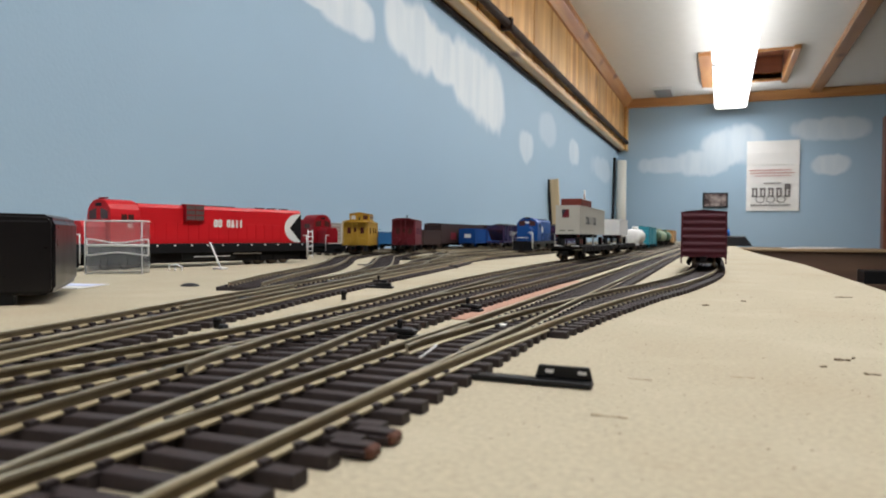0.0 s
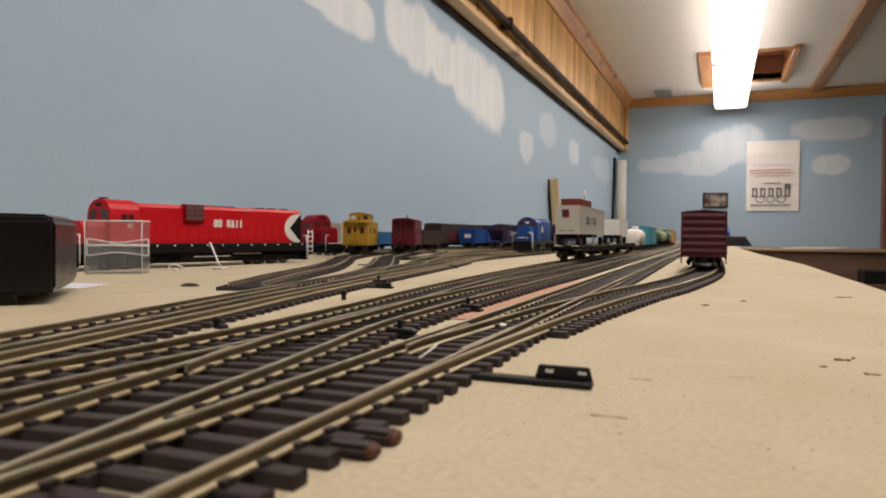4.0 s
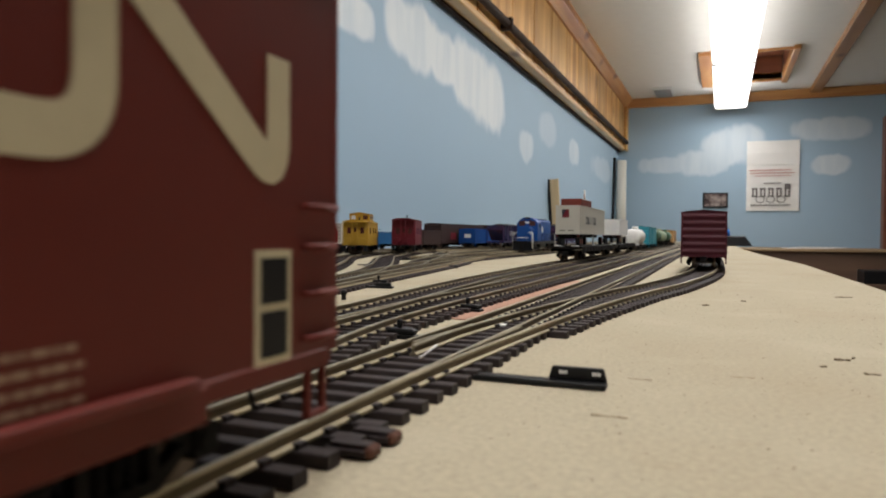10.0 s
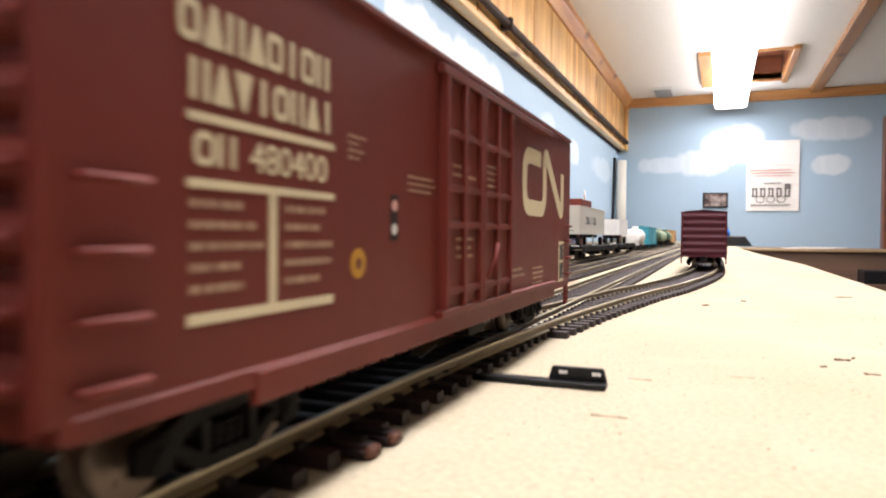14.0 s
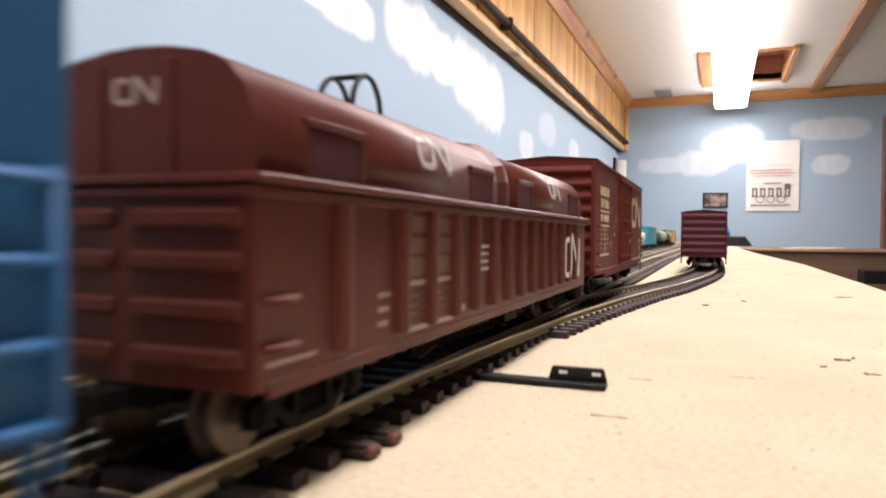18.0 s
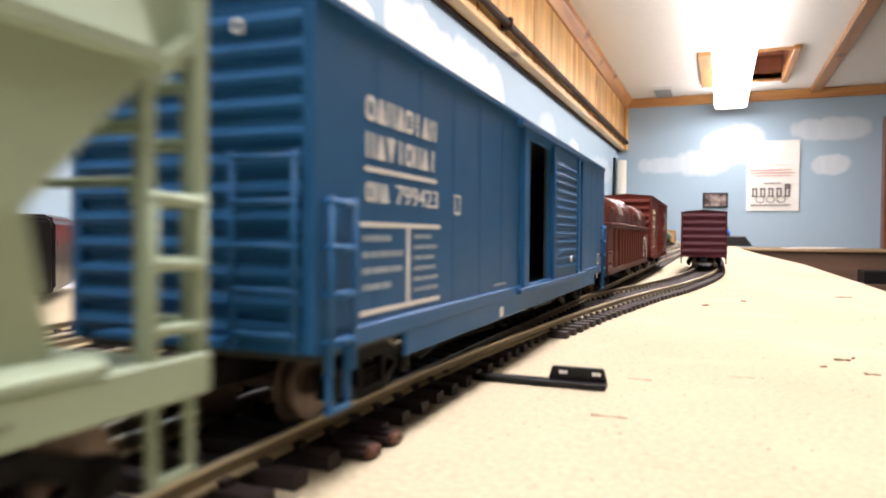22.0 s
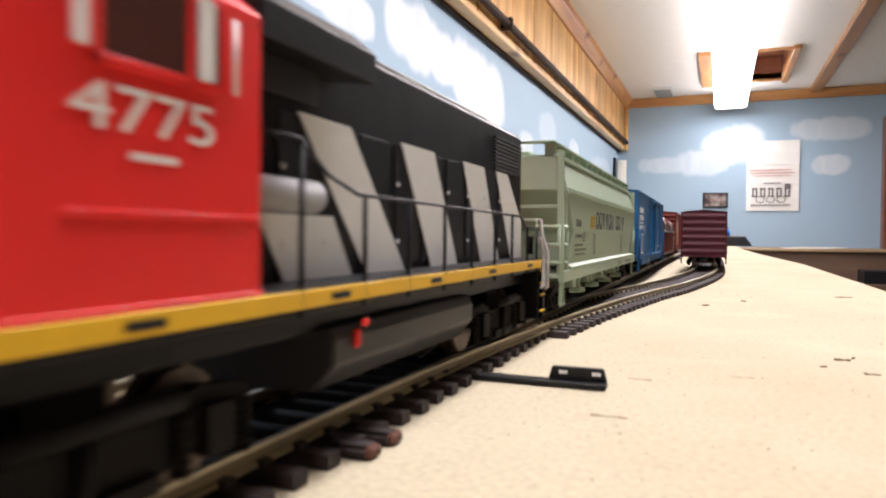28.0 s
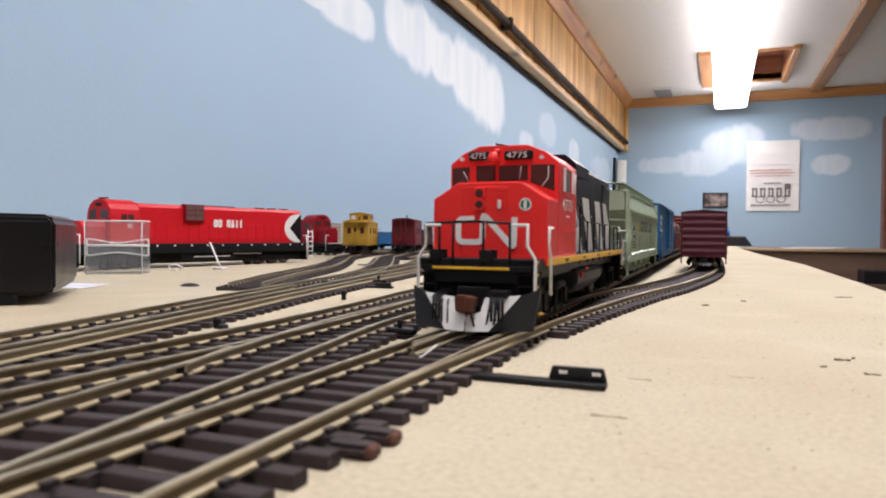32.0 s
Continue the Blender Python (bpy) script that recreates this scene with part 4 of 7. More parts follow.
# ---------- covered gondola ----------
def covered_gondola():
    L, W = 188.0, 34.0
    X = W / 2
    E = 6.0
    ob = thing("covered_gondola", "brown ribbed gondola with two curved covers", "gondola")
    boxes("body", [(-X, X, -L, E, 9.0, 29.8)], M_BROWN2, ob, 0.15)
    boxes("top_rim", [(-X - 0.9, X + 0.9, -L - 0.8, E + 0.8, 29.2, 30.4), (-X - 1.4, X + 1.4, -L - 1.2, E + 1.2, 30.6, 31.6)], M_BROWN2, ob, 0.2)
    ys = [-170.5] + [-152.8 + 11.45 * i for i in range(13)]
    for y in ys:
        for s in (1, -1):
            bm = bmesh.new()
            prof = [(s * X - s * 0.1, y - 1.9), (s * (X + 1.1), y - 1.3), (s * (X + 1.4), y), (s * (X + 1.1), y + 1.3), (s * X - s * 0.1, y + 1.9)]
            bm_prism(bm, [(a * K, b * K) for a, b in prof], 11.2 * K, 29.2 * K, "Z")
            part("side_rib", finish(bm), M_BROWN2, ob)
    boxes("side_sill", [(X - 0.4, X + 0.3, -L + 2, E - 2, 8.2, 10.0), (-X - 0.3, -X + 0.4, -L + 2, E - 2, 8.2, 10.0)], M_BROWN2, ob, 0.2)
    for d, y in ((-1, -L), (1, E)):
        for x0, x1 in ((-X + 1.2, -1.2), (1.2, X - 1.2)):
            for z in (12.5, 17.5, 22.5, 27.0):
                boxes("end_rib", [(x0, x1, *sorted((y, y + d * 1.1)), z - 1.1, z + 1.1)], M_BROWN2, ob, 0.5)
    # covers
    prof = [(-15.8, 31.6), (-15.8, 37.0), (-14.8, 40.6), (-12.4, 43.4), (-9.0, 45.0), (-4, 45.8), (0, 46.0), (4, 45.8), (9.0, 45.0), (12.4, 43.4), (14.8, 40.6), (15.8, 37.0), (15.8, 31.6)]
    for y0, y1 in ((-L + 1.5, -95.2), (-92.0, E - 1.5)):
        c = prism("cover", prof, y0, y1, "Y", M_BROWN2, ob, 0.0, "curved sheet cover with pockets", smooth=True)
        e = y1 if y0 < -150 else y0
        bm = bmesh.new()
        for ya, yb, ka, kb in ((e - 4.0, e + 1.6, 1.0, 1.09),) if y0 < -150 else ((e - 0.8, e + 1.6, 1.05, 1.03),):
            rings = [[bm.verts.new((u * (1 + (k - 1) * 0.35) * K, y * K, (31.6 + (v - 31.6) * k) * K)) for u, v in prof] for y, k in ((ya, ka), (yb, kb))]
            for q in range(len(prof) - 1):
                bm.faces.new((rings[0][q], rings[0][q + 1], rings[1][q + 1], rings[1][q]))
            bm.faces.new(rings[0])
            bm.faces.new(rings[1][::-1])
        part("cover_hood", finish(bm), M_BROWN2, c, "raised overlapping end hood")
        for py in (y0 + 17, y1 - 15):
            boxes("pocket", [(14.0, 16.0, py - 7.5, py - 6.3, 32.2, 38.6), (14.0, 16.0, py + 6.3, py + 7.5, 32.2, 38.6), (13.5, 16.2, py - 7.5, py + 7.5, 38.0, 39.0)], M_BROWN2, c)
            boxes("pocket_panel", [(15.2, 15.92, py - 6.2, py + 6.2, 32.2, 37.9)], M_MAROON, c)
        for k in (-5.0, 5.0):
            if y0 < -150:
                boxes("end_fold", [(k - 0.6, k + 0.6, y0 - 0.5, y0 + 0.1, 31.8, 44.6)], M_BROWN2, c, 0.3)
        cy = (y0 + y1) / 2
        cy += 5.5
        em = ribbon(c, [dense(rounded([(cy - 2.6, 41.2), (cy - 6.8, 41.2), (cy - 6.8, 36.8), (cy - 1.0, 36.8), (cy - 0.6, 42.4), (cy + 6.2, 35.8), (cy + 6.6, 41.4)], 1.5))], 1.1, 15.5, M_DULLWHITE, label="white two-part emblem")
        for v in em.data.vertices:
            z = v.co.z / K
            for (xa, za), (xb, zb) in zip(prof[7:], prof[8:]):
                if zb <= z <= za:
                    v.co.x = (xa + (xb - xa) * (za - z) / (za - zb) + (0.25 if v.co.x > 15.5 * K else 0.0)) * K
    ribbon(ob, [rounded([(-0.9, 42.3), (-2.9, 42.3), (-2.9, 39.9), (-0.1, 39.9), (0.1, 42.7), (2.8, 39.6), (3.0, 42.4)], 0.6, 4)], 0.62, -L + 1.42, M_GREYSM, "front", label="white two-part emblem")
    # lifting hoops on the near cover
    for x in (-3.2, 3.2):
        arc = [(x, -143.0 + 12.0 * k / 10, 44.6 + 8.4 * math.sqrt(max(0.0, 1 - (k / 5 - 1) ** 2))) for k in range(11)]
        rods("lifting_hoop", [arc], 0.48, M_ENGBLACK, ob, "black lifting hoop")
    rods("hoop_bar", [[(-3.4, -137, 53.0), (3.4, -137, 53.0)]], 0.5, M_ENGBLACK, ob)
    ribbon(ob, [rounded([(-26.5, 24.3), (-33.4, 24.3), (-33.4, 13.4), (-24.2, 13.4), (-23.4, 26.6), (-11.0, 11.6), (-10.6, 24.6)], 2.4)], 1.7, X + 1.12, M_LWHITE, label="white two-part emblem")
    for i, (u0, u1) in enumerate(((-150.0, -142.0), (-138.2, -130.4))):
        for k, (v0, v1) in enumerate(((25.8, 28.3), (22.6, 25.0), (19.1, 21.9))):
            w = (u1 - u0) / 5
            bars(ob, [(u0 + q * w + 0.16, u0 + (q + 1) * w - 0.16, v0, v1) for q in range(5) if (q + k + i) % 7], X + 0.03, M_FAINT)
        bars(ob, [(u0, u1, 17.6, 18.4), (u0, u1, 10.6, 11.4)], X + 0.03, M_GREYSM)
        print_block(ob, u0, u0 + (u1 - u0) * 0.62, 12.6, 16.6, X + 0.03, M_FAINT, 3, 30 + i)
        print_block(ob, u1 - (u1 - u0) * 0.32, u1, 12.2, 17.0, X + 0.03, M_FAINT, 4, 38 + i)
    bars(ob, [(-125.2, -123.8, 11.6, 12.8)], X + 0.03, M_DULLWHITE)
    print_block(ob, -114, -107, 18.0, 24.0, X + 0.03, M_LWHITE, 4, 33)
    print_block(ob, -48.4, -45.6, 13.0, 24.0, X + 0.03, M_GREYSM, 6, 36)
    print_block(ob, -160, -156, 12, 18, X + 0.03, M_GREYSM, 3, 34)
    print_block(ob, -186, -175, 11, 12.4, X + 0.03, M_GREYSM, 1, 35)
    ladder(ob, X, -L + 1.5, -L + 6.5, 9.5, (13.5, 18.5), M_BROWN2, stiles=False)
    for y in (-22, -L + 18.5):
        truck(ob, y)
    stirrup(ob, X, E - 4, 10, 4.8, M_BROWN2)
    brake_gear(ob, L)
    coupler(ob, -L, -1)
    coupler(ob, E, 1)
    return ob


# ---------- blue boxcar, door open ----------
def blue_boxcar():
    L, W = 222.0, 36.4
    X = W / 2
    ob = thing("blue_boxcar", "blue freight boxcar with its louvred door slid open", "boxcar")
    for s, p, q in ((1, -128.4, -101.5), (-1, -118.0, -88.5)):
        a, b = sorted((s * (X - 1.0), s * X))
        boxes("side_wall", [(a, b, -L, p, 11.5, 52.0), (a, b, q, 0, 11.5, 52.0), (a, b, p, q, 48.8, 52.0), (a, b, p, q, 11.5, 13.4)], M_NAVY, ob, 0.12)
        a, b = sorted((s * (X - 1.5), s * (X - 1.02)))
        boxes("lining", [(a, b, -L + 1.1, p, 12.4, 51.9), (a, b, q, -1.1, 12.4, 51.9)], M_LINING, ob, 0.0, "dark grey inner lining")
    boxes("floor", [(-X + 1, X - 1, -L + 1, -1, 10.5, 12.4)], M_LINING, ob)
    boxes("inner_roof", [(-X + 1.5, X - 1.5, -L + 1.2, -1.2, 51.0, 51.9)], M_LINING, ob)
    car_roof(ob, L, W, 52.0, 1.7, M_NAVY, 16)
    for y0, y1 in ((-L, -L + 1), (-1, 0)):
        boxes("end_wall", [(-X + 1, X - 1, y0, y1, 11.5, 52.0)], M_NAVY, ob)
    ribbed_end(ob, -L, -1, W, 12.5, 51.5, 12, M_NAVY, 1.2)
    ribbed_end(ob, 0, 1, W, 12.5, 51.5, 12, M_NAVY, 1.2)
    for r in ((X - 0.5, X + 0.4, -L + 24, -24, 7.8, 12.2), (X - 0.5, X + 0.5, -L + 8, -8, 11.4, 14.0), (-X - 0.4, -X + 0.5, -L + 24, -24, 8.0, 12.2)):
        boxes("side_sill", [r], M_NAVY, ob, 0.25)
    boxes("door_post", [(X - 0.2, X + 1.2, -132.8, -128.4, 12.0, 51.9)], M_NAVY, ob)
    boxes("door_post", [(X - 0.2, X + 0.8, -54.0, -51.0, 12.0, 51.9)], M_NAVY, ob)
    boxes("door_track", [(X - 0.2, X + 1.6, -137, -50, 12.2, 13.4)], M_NAVY, ob)
    boxes("door_track", [(X - 0.2, X + 1.7, -137, -50, 50.4, 51.8)], M_NAVY, ob)
    d = boxes("door", [(X + 0.1, X + 0.9, -100.4, -63.0, 13.6, 50.2)], M_NAVY, ob, 0.15, "blue door pressed into louvres")
    boxes("door_edge", [(X + 0.5, X + 1.3, -100.4, -97.6, 13.6, 50.2)], M_NAVY, d)
    boxes("door_edge", [(X + 0.5, X + 1.6, -65.5, -63.0, 13.6, 50.2)], M_NAVY, d)
    for i in range(13):
        z = 17.0 + i * 2.4
        bm = bmesh.new()
        bm_prism(bm, [(a * K, b * K) for a, b in ((X + 0.8, z - 0.8), (X + 1.45, z - 0.5), (X + 0.8, z + 0.9))], -97.2 * K, -67.0 * K, "Y")
        part("louvre", finish(bm), M_NAVY, d)
    for y in [-L + 14.8 * k for k in range(1, 7)] + [-46.0, -32.0, -18.0]:
        boxes("panel_seam", [(X - 0.05, X + 0.06, y - 0.22, y + 0.22, 14.2, 50.3)], M_NAVY, ob, 0.02)
    rods("door_lever", [[(X + 1.4, -95, 20), (X + 1.9, -88, 21.5), (X + 1.9, -84, 21.5)]], 0.25, M_NAVY, d)
    bm = bmesh.new()
    bm_cyl(bm, Vector((X + 1.7, -78.5, 18.6)) * K, Vector((X + 2.0, -78.5, 18.6)) * K, 0.9 * K, 12)
    part("seal_spot", bm, M_LWHITE, d, "white seal spot")
    ladder(ob, X, -L + 1.4, -L + 7.0, 9.0, (12.8, 18.3, 23.8, 29.1), M_NAVY, r=0.42)
    ladder(ob, X, -8.4, -1.0, 9.0, (12.6, 18.0, 23.6, 29.0), M_NAVY, r=0.42)
    for y in (-4.6, -L + 4.2):
        stirrup(ob, X + 0.4, y, 12, 4.6, M_NAVY, 5.0)
    ladder(ob, -L - 2.0, 8.5, 16.8, 12.0, (14, 19, 24, 29, 34), M_NAVY, "end", 0.35, -0.8)
    boxes("end_platform", [(-10, 8, -L - 5.0, -L - 0.8, 12.6, 13.4)], M_NAVY, ob)
    for y in (-25, -L + 25):
        truck(ob, y, 22)
    brake_gear(ob, L)
    coupler(ob, -L, -1)
    coupler(ob, 0, 1)
    D = X + 0.03
    word(ob, "CANADIAN", -210.6, -185.8, 40.2, 43.5, D, M_LWHITE)
    word(ob, "NATIONAL", -210.6, -185.8, 35.4, 38.7, D, M_LWHITE)
    word(ob, "CNA", -210.4, -203.4, 29.7, 32.3, D, M_LWHITE)
    number(ob, "799423", -201.3, 29.7, 2.8, D, M_LWHITE, width=1.4)
    bars(ob, [(-210.6, -185.8, 33.6, 34.3), (-211.8, -184, 26.4, 27.1), (-211.8, -184, 14.9, 15.6), (-197.2, -196.2, 15.6, 26.4)], D, M_LWHITE)
    print_block(ob, -211, -198.5, 17.5, 26, D, M_WHITESM, 4, 41)
    print_block(ob, -194.5, -185, 16.4, 26, D, M_WHITESM, 6, 42)
    bars(ob, [(-177.2, -174.0, 32.0, 32.4), (-177.2, -174.0, 29.0, 29.4), (-177.0, -176.6, 29.4, 32), (-174.6, -174.2, 29.4, 32)], D, M_LWHITE)
    print_block(ob, -153, -144, 14.6, 15.8, D, M_WHITESM, 1, 43)
    bars(ob, [(-20, -18.2, 9.5, 11.2), (-150, -147.5, 8.4, 10.4)], D + 0.42, M_LWHITE)
    bars(ob, [(-62.6, -49.2, 12.4, 13.4)], D + 0.5, M_LWHITE)
    boxes("placard_frame", [(D - 0.05, D + 0.1, -17.0, -11.0, 14.6, 18.8)], M_DULLWHITE, ob, 0.0)
    boxes("placard", [(D, D + 0.16, -16.2, -11.8, 15.2, 18.2)], M_ENGBLACK, ob, 0.0)
    print_block(ob, -15.8, -12.2, 15.4, 18.0, D + 0.17, M_WHITESM, 3, 45)
    word(ob, "CNA 799423", -9.0, 9.0, 48.6, 50.4, -L - 1.25, M_LWHITE, "front")
    return ob


# ---------- covered hopper ----------
def hopper_car():
    L = 203.0
    ob = thing("hopper_car", "pale sage green covered hopper with dark lettering", "hopper car")
    # shell: outline across the car, lofted along its length; ends slope in below the shoulder
    prof = [(-16.8, 16.0), (-18.0, 27.0), (-18.2, 39.2), (-15.2, 49.2), (-12.0, 50.6), (12.0, 50.6), (15.2, 49.2), (18.2, 39.2), (18.0, 27.0), (16.8, 16.0)]
    def ends(z):
        return 6.5 if z > 39 else 18.2 if z > 20 else 14.8
    bm = bmesh.new()
    rings = []
    for e in (0, 1):
        rings.append([bm.verts.new((x * K, (-L + ends(z) if e == 0 else -ends(z)) * K, z * K)) for x, z in prof])
    n = len(prof)
    for i in range(n):
        j = (i + 1) % n
        bm.faces.new((rings[0][i], rings[0][j], rings[1][j], rings[1][i]))
    for r in rings:
        for i in range(n // 2 - 1):
            bm.faces.new((r[i], r[i + 1], r[n - 2 - i], r[n - 1 - i]))
    part("shell", finish(bm, 0.12 * K), M_SAGE, ob)
    for s in (1, -1):
        prism("belt_rail", [(s * 17.6, 38.4), (s * 18.9, 38.9), (s * 18.9, 40.0), (s * 17.6, 40.4)], -L + 8, -6.5, "Y", M_SAGE, ob)
        boxes("side_sill", [(*sorted((s * 16.6, s * 18.5)), -L + 0.5, -0.5, 11.4, 15.0)], M_SAGE, ob, 0.2)
        prism("sill_cap", [(s * 16.6, 15.0), (s * 18.6, 15.0), (s * 18.6, 15.7), (s * 16.8, 16.6)], -L + 12, -12, "Y", M_SAGE, ob)
        boxes("eave_rail", [(*sorted((s * 14.6, s * 16.0)), -L + 3, -3, 49.2, 50.4)], M_SAGE, ob, 0.2)
        # roof walk on brackets
        boxes("roof_walk", [(*sorted((s * 10.2, s * 14.8)), -L + 2, -2, 53.8, 54.4)], M_SAGE, ob, 0.1)
        for i in range(15):
            y = -L + 6 + i * (L - 12) / 14
            boxes("walk_bracket", [(*sorted((s * 11.0, s * 14.6)), y - 0.55, y + 0.55, 50.2, 53.8)], M_SAGE, ob)
    boxes("roof_hatch_trough", [(-5.5, 5.5, -L + 9, -9, 50.5, 52.2)], M_SAGE, ob, 0.4)
    # ends
    for d, e in ((-1, -L), (1, 0)):
        y = lambda v: e - d * v
        def yy(a, b):
            return sorted((y(a), y(b)))
        boxes("end_deck", [(-17.5, 17.5, *yy(0, 12), 12.6, 14.0)], M_SAGE, ob, 0.15)
        for s in (1, -1):
            boxes("corner_post", [(*sorted((s * 16.2, s * 18.0)), *yy(0.3, 1.9), 13.6, 50.4)], M_SAGE, ob, 0.15)
            prism("corner_gusset", [(y(1.5), 48.3), (y(6.6), 48.3), (y(6.6), 39.6), (y(1.9), 39.6)], s * 15.9, s * 16.6, "X", M_SAGE, ob)
            boxes("brace", [(*sorted((s * 16.6, s * 17.9)), *yy(6.5, 7.6), 14.0, 38.0)], M_SAGE, ob)
            prism("brace", [(y(1.6), 43.0), (y(1.8), 41.2), (y(6.6), 37.0), (y(7.6), 38.0)], s * 16.7, s * 17.8, "X", M_SAGE, ob)
            ladder(ob, s * 17.6, y(1.1), y(7.1), 13.6, (17.4, 22.8, 28.2), M_SAGE, "side", 0.45, 0.35 * s)
            ladder(ob, y(0.6), s * 10.0, s * 17.0, 13.6, (17.4, 22.8, 28.2) if s * d < 0 else (17.4, 22.8, 28.2, 33.4, 38.6, 43.8, 49.0), M_SAGE, "end", 0.45, d * 0.35)
            stirrup(ob, s * 17.2, y(4.0), 12.5, 4.6, M_SAGE, 5.2)
        boxes("end_top", [(-15.4, 15.4, *yy(4.0, 7.0), 39.4, 50.0)], M_SAGE, ob, 0.3)
        boxes("end_walk", [(-14.8, 14.8, *yy(1.8, 5.0), 53.8, 54.4)], M_SAGE, ob)
        prism("slope_rib", [(y(20.5), 16.0), (y(7.0), 38.0), (y(5.8), 38.0), (y(19.0), 16.0)], -0.7, 0.7, "X", M_SAGE, ob)
        rods("end_rail", [[(-16, y(0.6), 30.2), (9.6, y(0.6), 30.2), (10, y(0.6), 28.2)]], 0.5, M_SAGE, ob)
        boxes("cross_bar", [(-15.6, 15.6, *yy(4.6, 5.6), 33.9, 35.0)], M_SAGE, ob, 0.1)
        rods("brake_valve", [[(5.6, y(10.5), 19.6), (5.6, y(10.5), 25.2)]], 1.0, M_DKMETAL, ob, "black brake valve")
        print_block(ob, -5.5, 5.5, 44.8, 46.0, y(3.95) - 0.02, M_DARKSM, 1, 50, "front") if d < 0 else None
        coupler(ob, e, d)
        truck(ob, y(18), 22)
    # outlets: tapered chutes with a rolled gate, a rack and a capstan at each side
    for y in (-163, -131, -98, -58):
        prism("outlet", [(y - 12, 13.0), (y + 12, 13.0), (y + 4.6, 7.4), (y - 4.6, 7.4)], -15.2, 15.2, "X", M_SAGE, ob, 0.25)
        for sx in (1, -1):
            gate = boxes("outlet_gate", [(*sorted((sx * 13.0, sx * 16.6)), y - 4.0, y + 4.0, 5.6, 7.6)], M_SAGE, ob, 0.5)
            bm = bmesh.new()
            bm_cyl(bm, Vector((sx * 16.4, y + 3.0, 6.4)) * K, Vector((sx * 17.4, y + 3.0, 6.4)) * K, 1.0 * K, 12)
            bm_cyl(bm, Vector((sx * 16.4, y - 3.0, 6.4)) * K, Vector((sx * 17.2, y - 3.0, 6.4)) * K, 0.7 * K, 10)
            part("capstan", bm, M_SAGE, gate)
            boxes("sill_bracket", [(*sorted((sx * 16.4, sx * 17.8)), y - 9.0, y - 7.8, 8.6, 12.0)], M_SAGE, ob, 0.2)
    boxes("centre_sill", [(-2.6, 2.6, -L + 1, -1, 6.5, 12.8)], M_SAGE, ob)
    # lettering
    D = 18.06
    word(ob, "COTTON", -140.0, -89.4, 28.1, 35.8, D, M_LBLACK, weight=0.24)
    word(ob, "BELT", -82.0, -50.4, 28.1, 35.6, D, M_LBLACK, weight=0.24)
    word(ob, "SSW", -181.5, -171.5, 28.6, 31.0, D, M_LBLACK)
    print_block(ob, -182, -170, 24.2, 26.8, D - 0.12, M_DARKSM, 1, 51)
    print_block(ob, -182, -160, 18.5, 23.2, D - 0.25, M_DARKSM, 3, 52)
    ribbon(ob, [[(-167.6, 23.8), (-164.4, 23.8), (-164.4, 27.0), (-167.6, 27.0), (-167.6, 23.8)]], 0.4, D - 0.12, M_DARKSM, name="stencil_frame")
    boxes("yellow_panel", [(D - 0.1, D + 0.06, -152.5, -141.6, 28.2, 33.0)], M_OLIVE, ob, 0.0)
    print_block(ob, -151.9, -142.2, 28.6, 32.6, D + 0.07, M_OLIVE2, 3, 53)
    print_block(ob, -145, -139, 18.5, 26.5, D - 0.12, M_DARKSM, 7, 54)
    print_block(ob, -63, -55.5, 18, 26.2, D - 0.12, M_DARKSM, 7, 55)
    print_block(ob, -75, -58, 12.0, 14.0, 18.5, M_DARKSM, 2, 56)
    print_block(ob, -46, -20, 12.2, 13.8, 18.5, M_DARKSM, 1, 57)
    return ob


